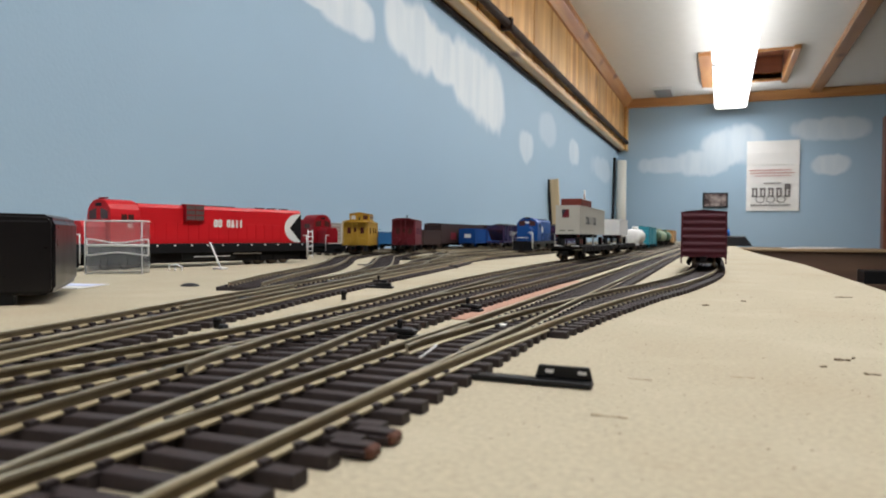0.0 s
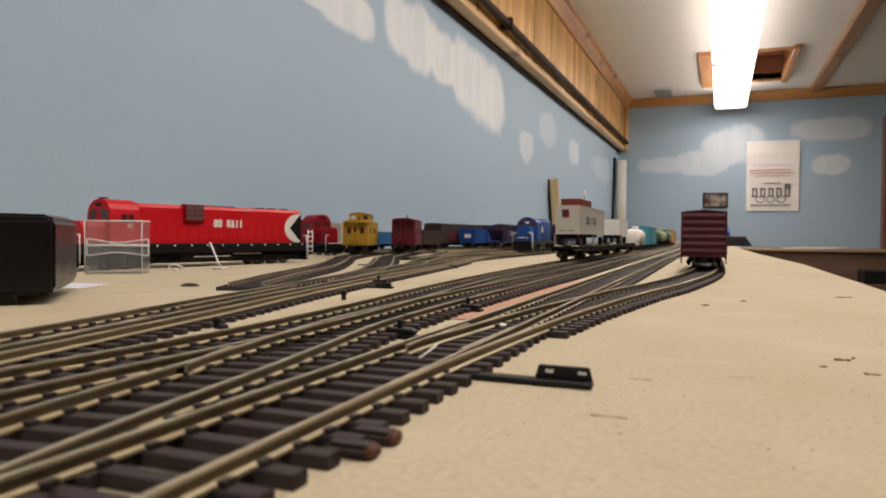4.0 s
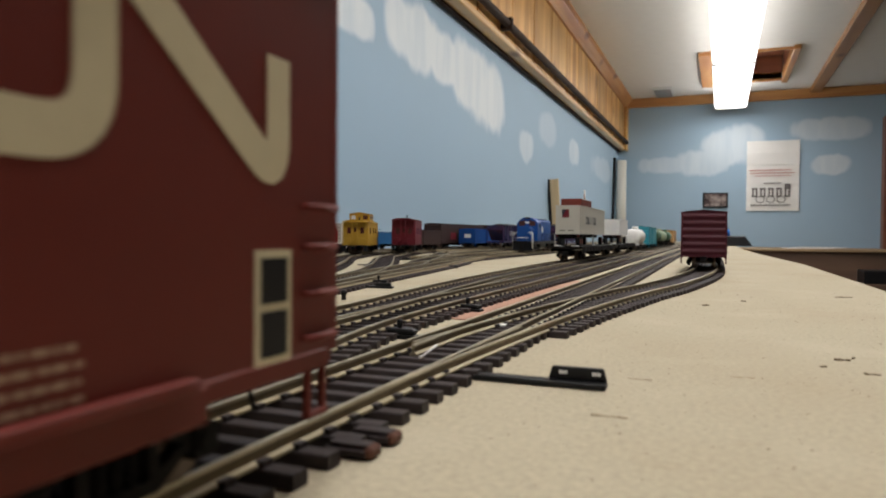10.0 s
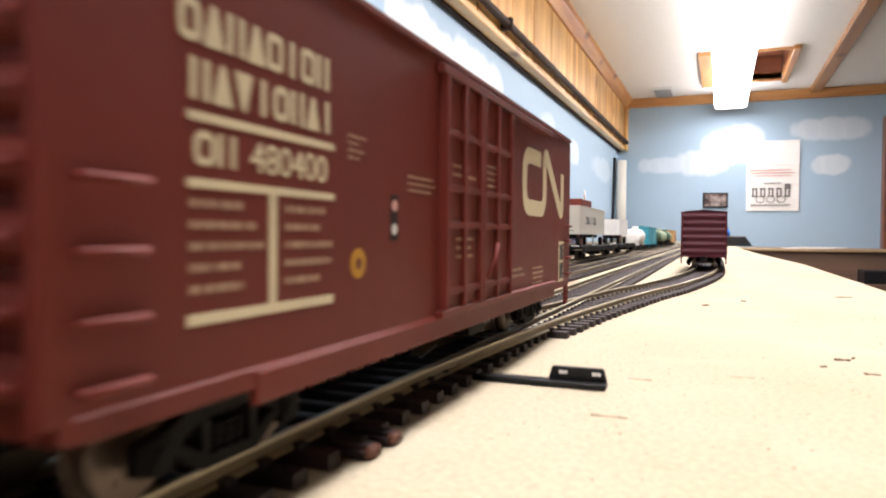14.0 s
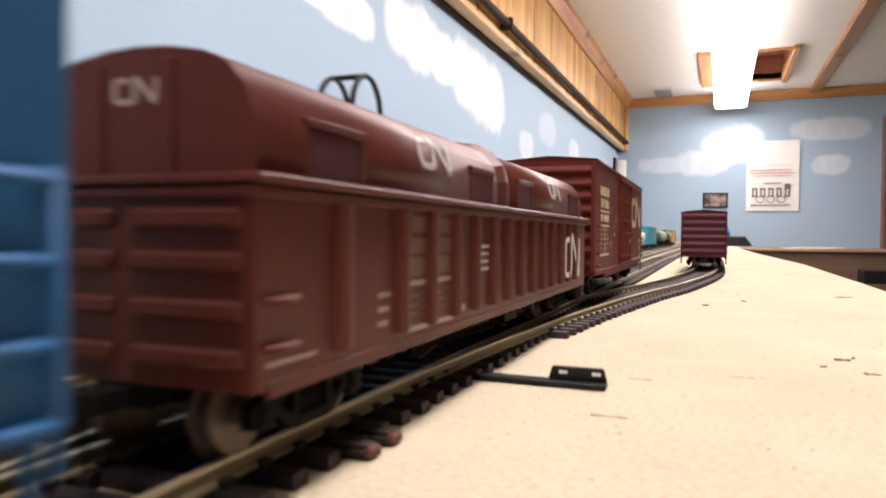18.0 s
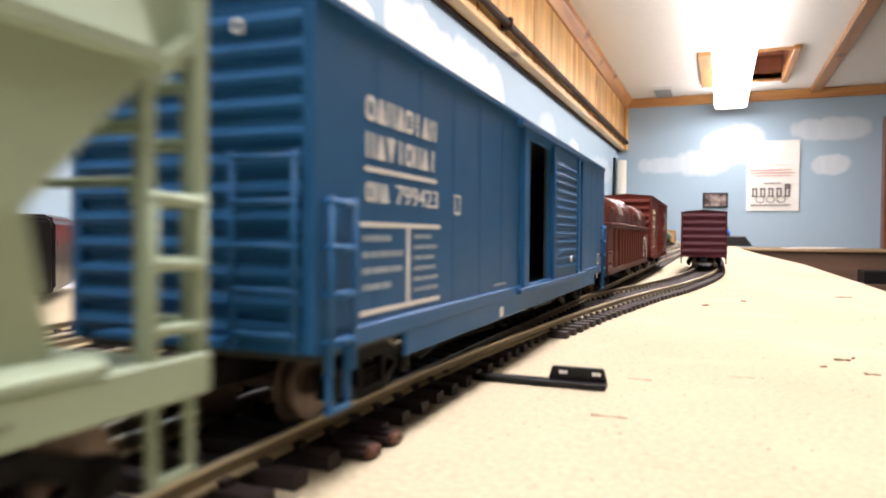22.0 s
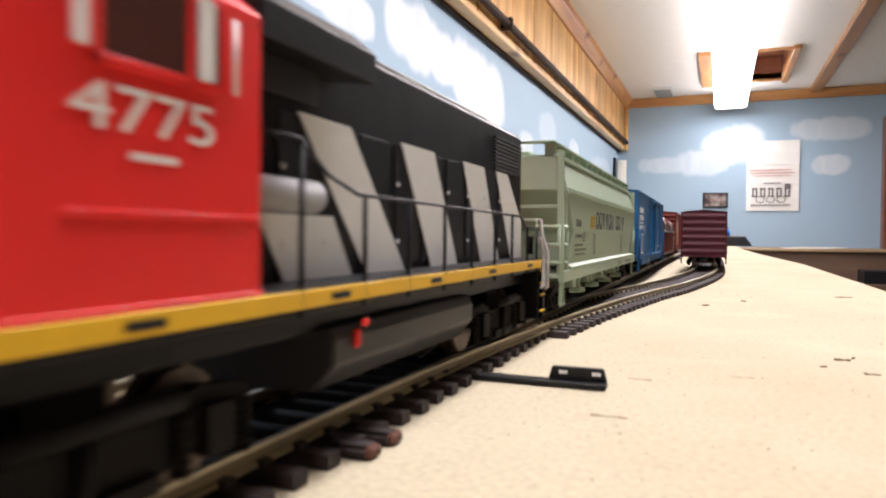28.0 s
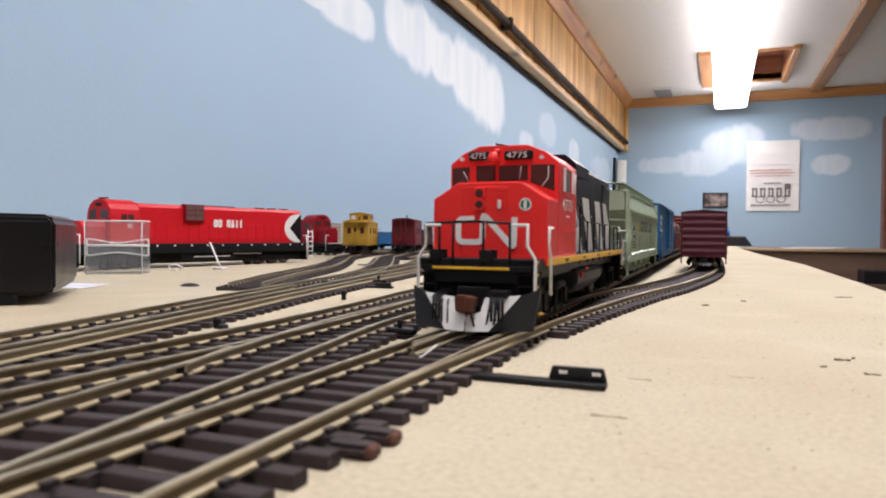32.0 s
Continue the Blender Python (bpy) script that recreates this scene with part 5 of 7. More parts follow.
# ---------- the red and black diesel ----------
def diesel():
    ob = thing("locomotive", "red, black and grey striped diesel locomotive with white handrails", "locomotive")
    F = -190.0
    boxes("frame", [(-16.4, 16.4, F + 1, -1.0, 16.1, 19.05), (-12.0, 12.0, F + 1, -1.0, 12.6, 16.2)], M_ENGBLACK, ob, 0.2)
    for s in (1, -1):
        boxes("sill_stripe", [(*sorted((s * 16.4, s * 17.3)), F + 13.5, -9.5, 17.0, 19.1)], M_YEL, ob, 0.1, "yellow edge stripe")
        boxes("walkway", [(*sorted((s * 10, s * 17.1)), F + 13, -2, 19.1, 19.5)], M_ENGBLACK, ob, 0.05)
    boxes("hood_end", [(-10.0, 10.0, -5.1, -4.4, 18.6, 52.0)], M_CNRED, ob, 0.2, "bright red hood end")
    for y in (-150, -118, -86, -54, -22):
        boxes("sill_slot", [(17.2, 17.45, y - 2.2, y + 2.2, 17.6, 18.4)], M_BLACK, ob, 0.0, "black slot in the stripe")
    # long hood
    hood = prism("hood", [(-10.2, 17.2), (-10.2, 51.7), (-9.2, 52.8), (9.2, 52.8), (10.2, 51.7), (10.2, 17.2)], -134.0, -5.0, "Y", M_ENGBLACK, ob, 0.1)
    for y in (-122, -112, -100.5, -88, -76.0, -64.0, -52.0, -40.5, -28.0):
        boxes("hood_door", [(10.1, 10.45, y + 0.5, y + 10.6, 20.5, 40.5)], M_ENGBLACK, hood, 0.1)
        boxes("latch", [(10.4, 10.8, y + 1.0, y + 1.5, 24.0, 24.7), (10.4, 10.8, y + 1.0, y + 1.5, 33.5, 34.2)], M_STRIPE, hood, 0.05)
    for i in range(9):
        z = 41.4 + i * 0.95
        boxes("radiator_slat", [(10.1, 10.75, -31.0, -6.5, z, z + 0.5)], M_GREYTANK, hood, 0.05)
    boxes("intake_grille", [(10.1, 10.6, -128, -112, 42.5, 47.5)], M_GREYTANK, hood)
    for y in (-14, -26, -60, -72):
        bm = bmesh.new()
        bm_cyl(bm, Vector((0, y, 52.7)) * K, Vector((0, y, 54.0)) * K, 5.2 * K, 24)
        bm_cyl(bm, Vector((0, y, 54.0)) * K, Vector((0, y, 54.4)) * K, 4.6 * K, 24)
        part("roof_fan", bm, M_ENGBLACK, hood)
    boxes("exhaust_stack", [(-2, 2, -92, -87, 52.6, 54.8)], M_ENGBLACK, hood, 0.3)
    rods("roof_conduit", [[(9.0, -104, 53.1), (9.0, -34, 53.1)]], 0.3, M_STRIPE, hood)
    # canopy behind the cab
    prism("canopy", [(-16.8, 45.8), (-16.8, 49.8), (-13.0, 52.9), (13.0, 52.9), (16.8, 49.8), (16.8, 45.8), (10.1, 46.6), (-10.1, 46.6)], -133.8, -107.5, "Y", M_ENGBLACK, ob, 0.15)
    # stripes on both hood sides
    for s in (1, -1):
        for pts in ([(-126.0, 27.9), (-108.4, 27.9), (-101.6, 17.6), (-119.0, 17.6)], [(-117.2, 41.0), (-103.4, 41.0), (-82.0, 17.6), (-96.4, 17.6)],
                    [(-85.4, 41.0), (-70.6, 41.0), (-56.0, 17.6), (-70.4, 17.6)], [(-54.0, 41.0), (-39.6, 41.0), (-26.0, 17.6), (-40.2, 17.6)],
                    [(-30.0, 41.0), (-20.0, 41.0), (-5.6, 29.0), (-5.6, 17.6), (-15.0, 17.6)]):
            prism("stripe", pts, s * 10.45, s * 10.62, "X", M_STRIPE, hood, 0.0, "light grey slanted stripe")
    bm = bmesh.new()
    bm_cyl(bm, Vector((13.2, -133.5, 30.0)) * K, Vector((13.2, -118.0, 30.0)) * K, 2.1 * K, 18)
    part("air_tank", bm, mat("reservoir_grey", (0.30, 0.30, 0.31), 0.4, var=0.1, scale=160), ob, "grey air reservoir")
    # cab and nose
    cab = prism("cab", [(-17.0, 17.2), (-17.0, 47.4), (-13.0, 50.6), (-7.6, 52.8), (7.6, 52.8), (13.0, 50.6), (17.0, 47.4), (17.0, 17.2)], -163.00, -134.0, "Y", M_CNRED, ob, 0.25, "bright red wide cab")
    nose = prism("nose", [(-17.0, 17.2), (-17.0, 35.8), (-9.4, 40.6), (9.4, 40.6), (17.0, 35.8), (17.0, 17.2)], -177.40, -163.00, "Y", M_CNRED, ob, 0.3, "bright red full-width nose")
    boxes("nose_step", [(-17.2, 17.2, -177.80, -134, 18.3, 19.7)], M_CNRED, ob, 0.1)
    for s in (1, -1):
        boxes("seam", [(*sorted((s * 16.9, s * 17.2)), -158, -134.5, 26.6, 27.2)], M_CNRED, cab, 0.05)
        w = boxes("side_window", [(*sorted((s * 16.8, s * 17.15)), -154.4, -145.0, 39.0, 46.0)], M_GLASS, cab, 0.0, "dark cab side glass")
        boxes("window_frame", [(*sorted((s * 16.9, s * 17.35)), -155.2, -154.3, 38.2, 46.8), (*sorted((s * 16.9, s * 17.35)), -145.0, -144.2, 38.2, 46.8), (*sorted((s * 16.9, s * 17.35)), -155.2, -140.0, 46.0, 46.8), (*sorted((s * 16.9, s * 17.35)), -155.2, -140.0, 38.2, 39.0), (*sorted((s * 16.9, s * 17.4)), -140.8, -140.0, 38.2, 46.8)], M_CNRED, cab, 0.1)
        boxes("side_window", [(*sorted((s * 16.8, s * 17.12)), -144.2, -140.8, 39.0, 46.0)], M_GLASS, cab, 0.0)
        boxes("wind_deflector", [(*sorted((s * 17.2, s * 17.9)), -157.0, -156.0, 39.0, 46.2), (*sorted((s * 17.2, s * 17.9)), -143.8, -142.2, 39.0, 46.2)], M_STRIPE, cab, 0.1, "pale wind deflector")
        rods("mirror_bar", [[(s * 17.6, -139.0, 38.5), (s * 17.6, -139.0, 45.5)]], 0.25, M_STRIPE, cab)
    # windscreen: four panes
    for pts in ([(-9.2, 42.2), (-3.8, 42.2), (-3.8, 47.2), (-9.2, 47.2)], [(-2.0, 42.2), (6.4, 42.2), (6.4, 47.2), (-2.0, 47.2)], [(8.0, 41.6), (14.6, 38.9), (14.6, 47.0), (8.0, 47.2)], [(-17.0, 40.8), (-12.0, 42.0), (-12.0, 47.0), (-17.0, 46.6)]):
        pts = [(u + 0.9, v - 0.7 if v > 45 else v + 0.1) for u, v in pts]
        prism("windscreen_pane", pts, -163.16, -163.00, "Y", M_GLASS, cab)
        prism("windscreen_seal", [(u + (0.3 if u > sum(p[0] for p in pts) / 4 else -0.3), v + (0.25 if v > 44 else -0.25)) for u, v in pts], -163.10, -162.95, "Y", M_ENGBLACK, cab)
    rods("wiper", [[(5.2, -163.50, 42.4), (5.8, -163.50, 46.4)], [(12.0, -163.50, 40.2), (14.0, -163.50, 42.6), (14.0, -163.50, 46.2)], [(-11, -163.50, 42), (-12.6, -163.50, 45)]], 0.16, M_STRIPE, cab)
    for x0, x1 in ((-10.8, -3.8), (0.6, 9.3)):
        b = boxes("number_board", [(x0, x1, -164.60, -162.90, 48.3, 51.0)], M_BLACK, cab, 0.4, "black number board with white digits")
        number(b, "4775", x0 + 0.7, 48.75, 1.8, -164.62, M_LWHITE, "front", (x1 - x0 - 1.4) / 5.6)
    bm = bmesh.new()
    bm_cyl(bm, Vector((-1.5, -169.0, 46.8)) * K, Vector((-1.5, -169.0, 50.2)) * K, 2.3 * K, 16, 1.0 * K)
    bm_cyl(bm, Vector((-1.5, -169.0, 50.2)) * K, Vector((-1.5, -163.00, 51.2)) * K, 0.8 * K, 8)
    part("bell", bm, M_CNRED, cab, "red painted bell")
    for x in (-13.2, 11.9):
        bm = bmesh.new()
        bm_cyl(bm, Vector((x, -162.60, 48.9)) * K, Vector((x, -163.70, 48.9)) * K, 0.65 * K, 12)
        part("class_light", bm, M_GLASSW, cab)
    rods("antenna", [[(-2, -157, 52.8), (-3.5, -159, 53.8), (0.5, -158, 53.2)]], 0.2, M_ENGBLACK, cab)
    # nose fittings
    boxes("headlight_plate", [(-4.2, -0.8, -178.10, -177.30, 32.2, 39.4)], M_CNRED, nose, 0.6)
    for z in (34.2, 37.4):
        bm = bmesh.new()
        bm_cyl(bm, Vector((-2.5, -177.80, z)) * K, Vector((-2.5, -178.90, z)) * K, 1.6 * K, 18)
        hl = part("headlight", bm, M_CNRED, nose)
        bm = bmesh.new()
        bm_cyl(bm, Vector((-2.5, -178.70, z)) * K, Vector((-2.5, -179.00, z)) * K, 1.1 * K, 16)
        part("lens", bm, M_GLASS, hl)
    boxes("nose_door", [(-8.4, 6.0, -177.65, -177.30, 19.0, 39.4)], M_CNRED, nose, 0.2)
    boxes("hatch_line", [(1.4, 5.0, -177.90, -177.50, 38.3, 38.7), (1.2, 4.8, -177.85, -177.50, 37.2, 37.5)], M_CNRED, nose, 0.05)
    bm = bmesh.new()
    bm_cyl(bm, Vector((3.2, -177.40, 34.2)) * K, Vector((3.2, -178.00, 34.2)) * K, 1.5 * K, 18)
    part("door_handle_cup", bm, M_CNRED, nose)
    boxes("door_handle", [(2.7, 3.7, -178.40, -177.70, 32.9, 35.5)], M_LWHITE, nose, 0.25, "white door handle")
    bm = bmesh.new()
    bm_cyl(bm, Vector((10.7, -177.30, 34.2)) * K, Vector((10.7, -177.65, 34.2)) * K, 1.75 * K, 24)
    badge = part("badge", bm, M_STRIPE, nose, "round grey and green badge")
    bm = bmesh.new()
    bm_cyl(bm, Vector((10.7, -177.60, 34.2)) * K, Vector((10.7, -177.74, 34.2)) * K, 1.4 * K, 24)
    part("badge_field", bm, M_GREEN, badge)
    boxes("badge_bar", [(10.3, 11.1, -177.90, -177.70, 33.0, 35.4)], M_STRIPE, badge, 0.0)
    ribbon(nose, [rounded([(-4.2, 30.1), (-9.1, 30.1), (-9.1, 23.5), (-1.9, 23.5), (-1.6, 31.6), (7.4, 21.9), (7.7, 30.6)], 1.6, 4)], 1.7, -177.72, M_LWHITE, "front", label="white two-part emblem")
    number(cab, "4775", -157.2, 33.3, 3.6, 17.1, M_LWHITE, width=1.58)
    bars(cab, [(-151.4, -146.2, 31.2, 31.8)], 17.08, M_STRIPE)
    # front platform, steps, pilot and plough
    boxes("front_platform", [(-15.5, 15.5, F + 0.2, -175, 15.6, 17.2)], M_ENGBLACK, ob, 0.15)
    boxes("platform_stripe", [(-12.2, 9.6, F - 0.15, F + 0.3, 16.2, 16.9)], M_YEL, ob, 0.05)
    for e, d in ((F, 1), (0, -1)):
        boxes("pilot", [(-15.4, 15.4, *sorted((e + d * 2.6, e + d * 4.2)), 6.0, 15.8)], M_DKMETAL, ob, 0.2)
        # each well has a back, a broad plate behind the steps and a narrow one before them
        a, b, zs = (0.7, 3.4, (4.1, 8.2, 11.5, 14.7, 18.1)) if e else (3.4, 8.6, (4.9, 9.2, 12.4, 15.7, 18.6))
        for s in (1, -1):
            st = boxes("step_well", [(*sorted((s * 11.2, s * 12.0)), *sorted((e + d * 1.0, e + d * 9.7)), 2.6, 16.0)], M_DKMETAL, ob, 0.1)
            boxes("step_plate", [(*sorted((s * 12.0, s * 16.3)), *sorted((e + d * b, e + d * 9.6)), 3.2, 15.8)], M_DKMETAL, st, 0.1)
            if not e:
                boxes("step_plate", [(*sorted((s * 12.0, s * 16.3)), e - a + 0.1, e - 0.6, 2.6, 15.2)], M_DKMETAL, st, 0.1)
            for k, z in enumerate(zs):
                p, q = (3.8, 8.4) if e and k == 0 else (a, b)
                boxes("step", [(*sorted((s * 12.0, s * 16.7)), *sorted((e + d * p, e + d * q)), z, z + 0.5)], M_DKMETAL, st, 0.05)
                boxes("step_edge", [(*sorted((s * 16.7, s * 17.0)), *sorted((e + d * (p + 0.2), e + d * (q - 0.2))), z + 0.05, z + 0.6)], M_YEL, st, 0.0, "yellow step edge")
        coupler(ob, e, -d, M_BRASSY)
        rods("hose", [[(x, e + d * 2.0, 10.5), (x, e - d * 5.2, 9.0), (x + 0.4, e - d * 6.4, 3.2)] for x in (-9.8, -8.9, -8.0, 6.4, 7.4, 8.4, 9.4)], 0.32, M_BLACK, ob)
    # plough: two white blades meeting at a prow, with dark wings bent back at the corners
    y0 = F - 1.6

    def sheet(name, vs, thick, material, label):
        bm = bmesh.new()
        a = [bm.verts.new(Vector(v) * K) for v in vs]
        b = [bm.verts.new(Vector((v[0], v[1] + thick, v[2])) * K) for v in vs]
        bm.faces.new(a)
        bm.faces.new(b[::-1])
        for i in range(len(vs)):
            j = (i + 1) % len(vs)
            bm.faces.new((a[i], a[j], b[j], b[i]))
        return part(name, finish(bm), material, ob, label)

    for s in (1, -1):
        sheet("snowplough", [(s * 0.3, y0 - 6.4, 0.5), (s * 6.0, y0 - 4.8, 0.5), (s * 13.4, y0 - 0.4, 9.8), (s * 4.4, y0 - 2.6, 9.0), (s * 3.6, y0 - 4.2, 5.4), (s * 0.3, y0 - 5.2, 4.6)], 0.8, M_LWHITE, "white plough blade")
        sheet("plough_wing", [(s * 6.1, y0 - 4.75, 0.5), (s * 16.6, y0 + 0.6, 0.5), (s * 18.0, y0 + 2.4, 11.4), (s * 13.5, y0 - 0.35, 9.8)], 0.8, M_GREYTANK, "dark grey plough wing")
        rods("blade_rib", [[(s * x, y0 - 6.2 + 0.3 * x, 2.2), (s * (x + 0.5), y0 - 3.9 + 0.24 * x, 8.4)] for x in (5.4, 7.2)], 0.3, M_BLACK, ob)
    boxes("coupler_pocket", [(-4.6, 4.6, F - 1.2, F + 0.4, 5.0, 11.6)], M_ENGBLACK, ob, 0.3)
    boxes("drop_plate", [(5.4, 10.4, F - 4.4, F, 9.0, 11.0)], M_ENGBLACK, ob, 0.2)
    for x in (-11.5, 3.0):
        bm = bmesh.new()
        bm_cyl(bm, Vector((x, F + 2.0, 19.8)) * K, Vector((x, F + 0.2, 19.8)) * K, 1.7 * K, 14)
        mbox(bm, x - 2.2, x + 2.2, F + 1.5, F + 4, 17.2, 21.5)
        part("ditch_light", bm, M_ENGBLACK, ob)
    # handrails
    rods("handrail", [[(-14.6, F + 1, 28.6), (-8.0, F + 1, 28.9), (0.0, F + 1, 29.2), (10.0, F + 1, 28.6)], [(-10.6, F + 1, 28.8), (-10.6, F + 1, 17.2)], [(-6.6, F + 1, 28.9), (-6.6, F + 1, 17.2)], [(2.1, F + 1, 29.1), (2.1, F + 1, 17.2)], [(9.5, F + 1, 28.6), (9.5, F + 1, 17.2)]], 0.38, M_ENGBLACK, ob, "black front railing")
    for s in (1, -1):
        rods("grab_rail", [[(s * 10.0, F + 0.6, 28.2), (s * 14.4, F + 0.6, 28.2), (s * 14.4, F + 0.6, 22.6), (s * 16.6, F + 0.6, 19.2), (s * 16.6, F + 0.6, 7.4), (s * 15.8, F + 0.6, 7.4)]], 0.42, M_LWHITE, ob, "white grab rail")
        rods("grab_rail", [[(s * 17.2, F + 19.0, 27.6), (s * 17.2, F + 14.0, 27.6), (s * 17.2, F + 14.0, 22.4), (s * 17.4, F + 15.8, 19.0), (s * 17.4, F + 15.8, 9.0), (s * 17.2, F + 17.5, 9.0)]], 0.42, M_LWHITE, ob, "white grab rail")
        rods("grab_rail", [[(s * 14.0, -0.6, 30.0), (s * 15.0, -0.6, 29.6), (s * 15.4, -0.6, 25.6), (s * 17.0, -0.6, 20.9), (s * 17.0, -0.6, 11.2), (s * 16.0, -0.6, 10.8)], [(s * 17.0, -11.4, 24.7), (s * 17.0, -9.4, 24.6), (s * 17.2, -7.5, 20.8), (s * 17.2, -7.1, 18.6), (s * 17.2, -6.6, 12.3), (s * 17.2, -8.7, 11.6)]], 0.46, M_DULLWHITE, ob, "white grab rail")
        top = [(s * 17.0, y, z) for y, z in ((-133, 36.0), (-127, 36.0), (-121, 32.6), (-113, 30.6), (-50, 30.2), (-30, 30.0), (-26, 27.6), (-14, 27.4))]
        rods("handrail", [top], 0.29, M_ENGBLACK, ob, "black side handrail")
        for y in (-126.5, -111.1, -96.7, -81.5, -66.9, -51.7, -38.1, -24.0, -14.0):
            z = 36 if y < -125 else 30.4 if y < -28 else 27.5
            rods("stanchion", [[(s * 17.0, y, 16.0), (s * 17.0, y, z)]], 0.34, M_ENGBLACK, ob)
    # tank, trucks
    prism("fuel_tank", [(-13.5, 13.4), (-14.4, 11.6), (-14.4, 8.2), (-11.0, 4.4), (11.0, 4.4), (14.4, 8.2), (14.4, 11.6), (13.5, 13.4)], -114.5, -58.0, "Y", mat("fuel_tank_grey", (0.030, 0.028, 0.031), 0.42, var=0.15, scale=160), ob, 0.4, "dark grey fuel tank")
    boxes("filler", [(14.2, 15.2, -109.4, -108.2, 10.0, 12.6)], M_CNRED, ob, 0.3, "red fuel filler")
    boxes("filler", [(16.4, 17.2, -111.2, -109.8, 13.2, 14.4)], M_CNRED, ob, 0.3)
    def engine_frame(bm):
        fr = [(-21, 6.0), (-21, 9.6), (-13, 10.6), (-8, 8.4), (8, 8.4), (13, 10.6), (21, 9.6), (21, 6.0), (14, 5.0), (9, 3.4), (-9, 3.4), (-14, 5.0)]
        bm_prism(bm, [(u * K, v * K) for u, v in fr], -1.0 * K, 1.0 * K, "X")

    def tall_spring(bm):
        ringed(bm, 6, 1.0, 1.1, 0.7)
    for y in (-152, -34):
        tr = shared_part(("engine_bolster",), "truck", lambda bm: mbox(bm, -11, 11, -4, 4, 6, 12.5), M_DKMETAL, ob, (0, y, 0), "dark engine truck with hanging springs")
        for s in (1, -1):
            shared_part(("engine_frame",), "sideframe", engine_frame, M_DKMETAL, tr, (s * 12.2, 0, 0))
            for k in (-15, 15):
                shared_part(("journal",), "journal_box", lambda bm: mbox(bm, -1.0, 1.0, -2.0, 2.0, -2.5, 2.5), M_DKMETAL, tr, (s * 13.6, k, 6.1))
                for q in (-4.6, 4.6):
                    shared_part(("tall_spring",), "coil_spring", tall_spring, M_DKMETAL, tr, (s * 13.4, k + q, 2.4))
            shared_part(("plank",), "spring_plank", lambda bm: mbox(bm, -0.6, 0.6, -7, 7, -0.8, 0.8), M_DKMETAL, tr, (s * 13.6, 0, 3.0))
            shared_part(("cylinder",), "brake_cylinder", lambda bm: bm_cyl(bm, Vector((0, -9, 0)) * K, Vector((0, 9, 0)) * K, 1.2 * K, 10), M_DKMETAL, tr, (s * 14.4, 0, 10.2))
            shared_part(("damper",), "damper", lambda bm: bm_cyl(bm, Vector((0, 0, 0)), Vector((0, 0, 7.2)) * K, 0.7 * K, 8), M_DKMETAL, tr, (s * 14.0, -1, 1.8))
        for k in (-15.5, 15.5):
            wheelset(tr, k, 5.8)
    return ob


TR = [brown_boxcar(), covered_gondola(), blue_boxcar(), hopper_car(), diesel()]
OFF = [0, 0.205, 0.417, 0.657, 0.875]
TRAIN_WHEELS = list(WHEELS)
SROWS = [(0, -0.2), (4, -0.09), (8, 0.016), (8.5, 0.029), (9, 0.043), (9.5, 0.057), (10, 0.072), (10.5, 0.088), (11, 0.103), (11.5, 0.119), (12, 0.135), (12.5, 0.153), 
         (13, 0.173), (13.5, 0.194), (14, 0.217), (14.5, 0.242), (15, 0.269), (15.5, 0.297), (16, 0.327), (16.5, 0.358), (17, 0.389), (17.5, 0.421), (18, 0.452), (18.5, 0.483), 
         (19, 0.514), (19.5, 0.546), (20, 0.578), (20.5, 0.611), (21, 0.644), (21.5, 0.676), (22, 0.708), (22.5, 0.74), (23, 0.773), (23.5, 0.805), (24, 0.838), (24.5, 0.8715), 
         (25, 0.901), (25.5, 0.932), (26, 0.96), (26.5, 0.988), (27, 1.015), (27.5, 1.042), (28, 1.069), (28.5, 1.095), (29, 1.122), (29.5, 1.147), (30, 1.168), (30.5, 1.191), 
         (31, 1.21), (31.5, 1.227), (32, 1.245)]


# ---------- parked rolling stock ----------
M_CPRED = mat("bright_red_paint", (0.53, 0.011, 0.017), 0.38, var=0.05, scale=160)
M_CPRED2 = mat("deep_red_paint", (0.23, 0.006, 0.012), 0.4, var=0.05, scale=160)
M_YCAB = mat("caboose_yellow", (0.43, 0.255, 0.03), 0.5, var=0.15, scale=160)
M_RCAB = mat("caboose_red", (0.13, 0.012, 0.02), 0.5, var=0.1, scale=160)
M_CBLUE = mat("bright_blue_paint", (0.008, 0.058, 0.235), 0.42, var=0.08, scale=160)
M_DBLUE = mat("dark_blue_paint", (0.022, 0.022, 0.075), 0.5, var=0.35, scale=90, stain=(0.12, 0.03, 0.05), stain_amt=0.5, stain_scale=60)
M_TRAILER = mat("trailer_grey", (0.47, 0.46, 0.41), 0.5, var=0.05, scale=120)
M_TEAL = mat("teal_paint", (0.03, 0.26, 0.34), 0.45, var=0.08, scale=160)
M_DGREEN = mat("dark_green_paint", (0.06, 0.12, 0.07), 0.5, var=0.15, scale=160)
M_BLACKBROWN = mat("sooty_brown_paint", (0.035, 0.018, 0.016), 0.6, var=0.3, scale=120)
M_TANWOOD = wood("raw_board", (0.45, 0.33, 0.18), (0.60, 0.46, 0.28), "Z", 8, 0.6)
M_TUBE = mat("cream_tube", (0.72, 0.70, 0.62), 0.6, var=0.04, scale=20)
M_LOADRED = mat("load_red", (0.15, 0.03, 0.022), 0.6, var=0.2, scale=120)
M_PINK = mat("pink_card", (0.42, 0.24, 0.17), 0.8, var=0.12, scale=90)


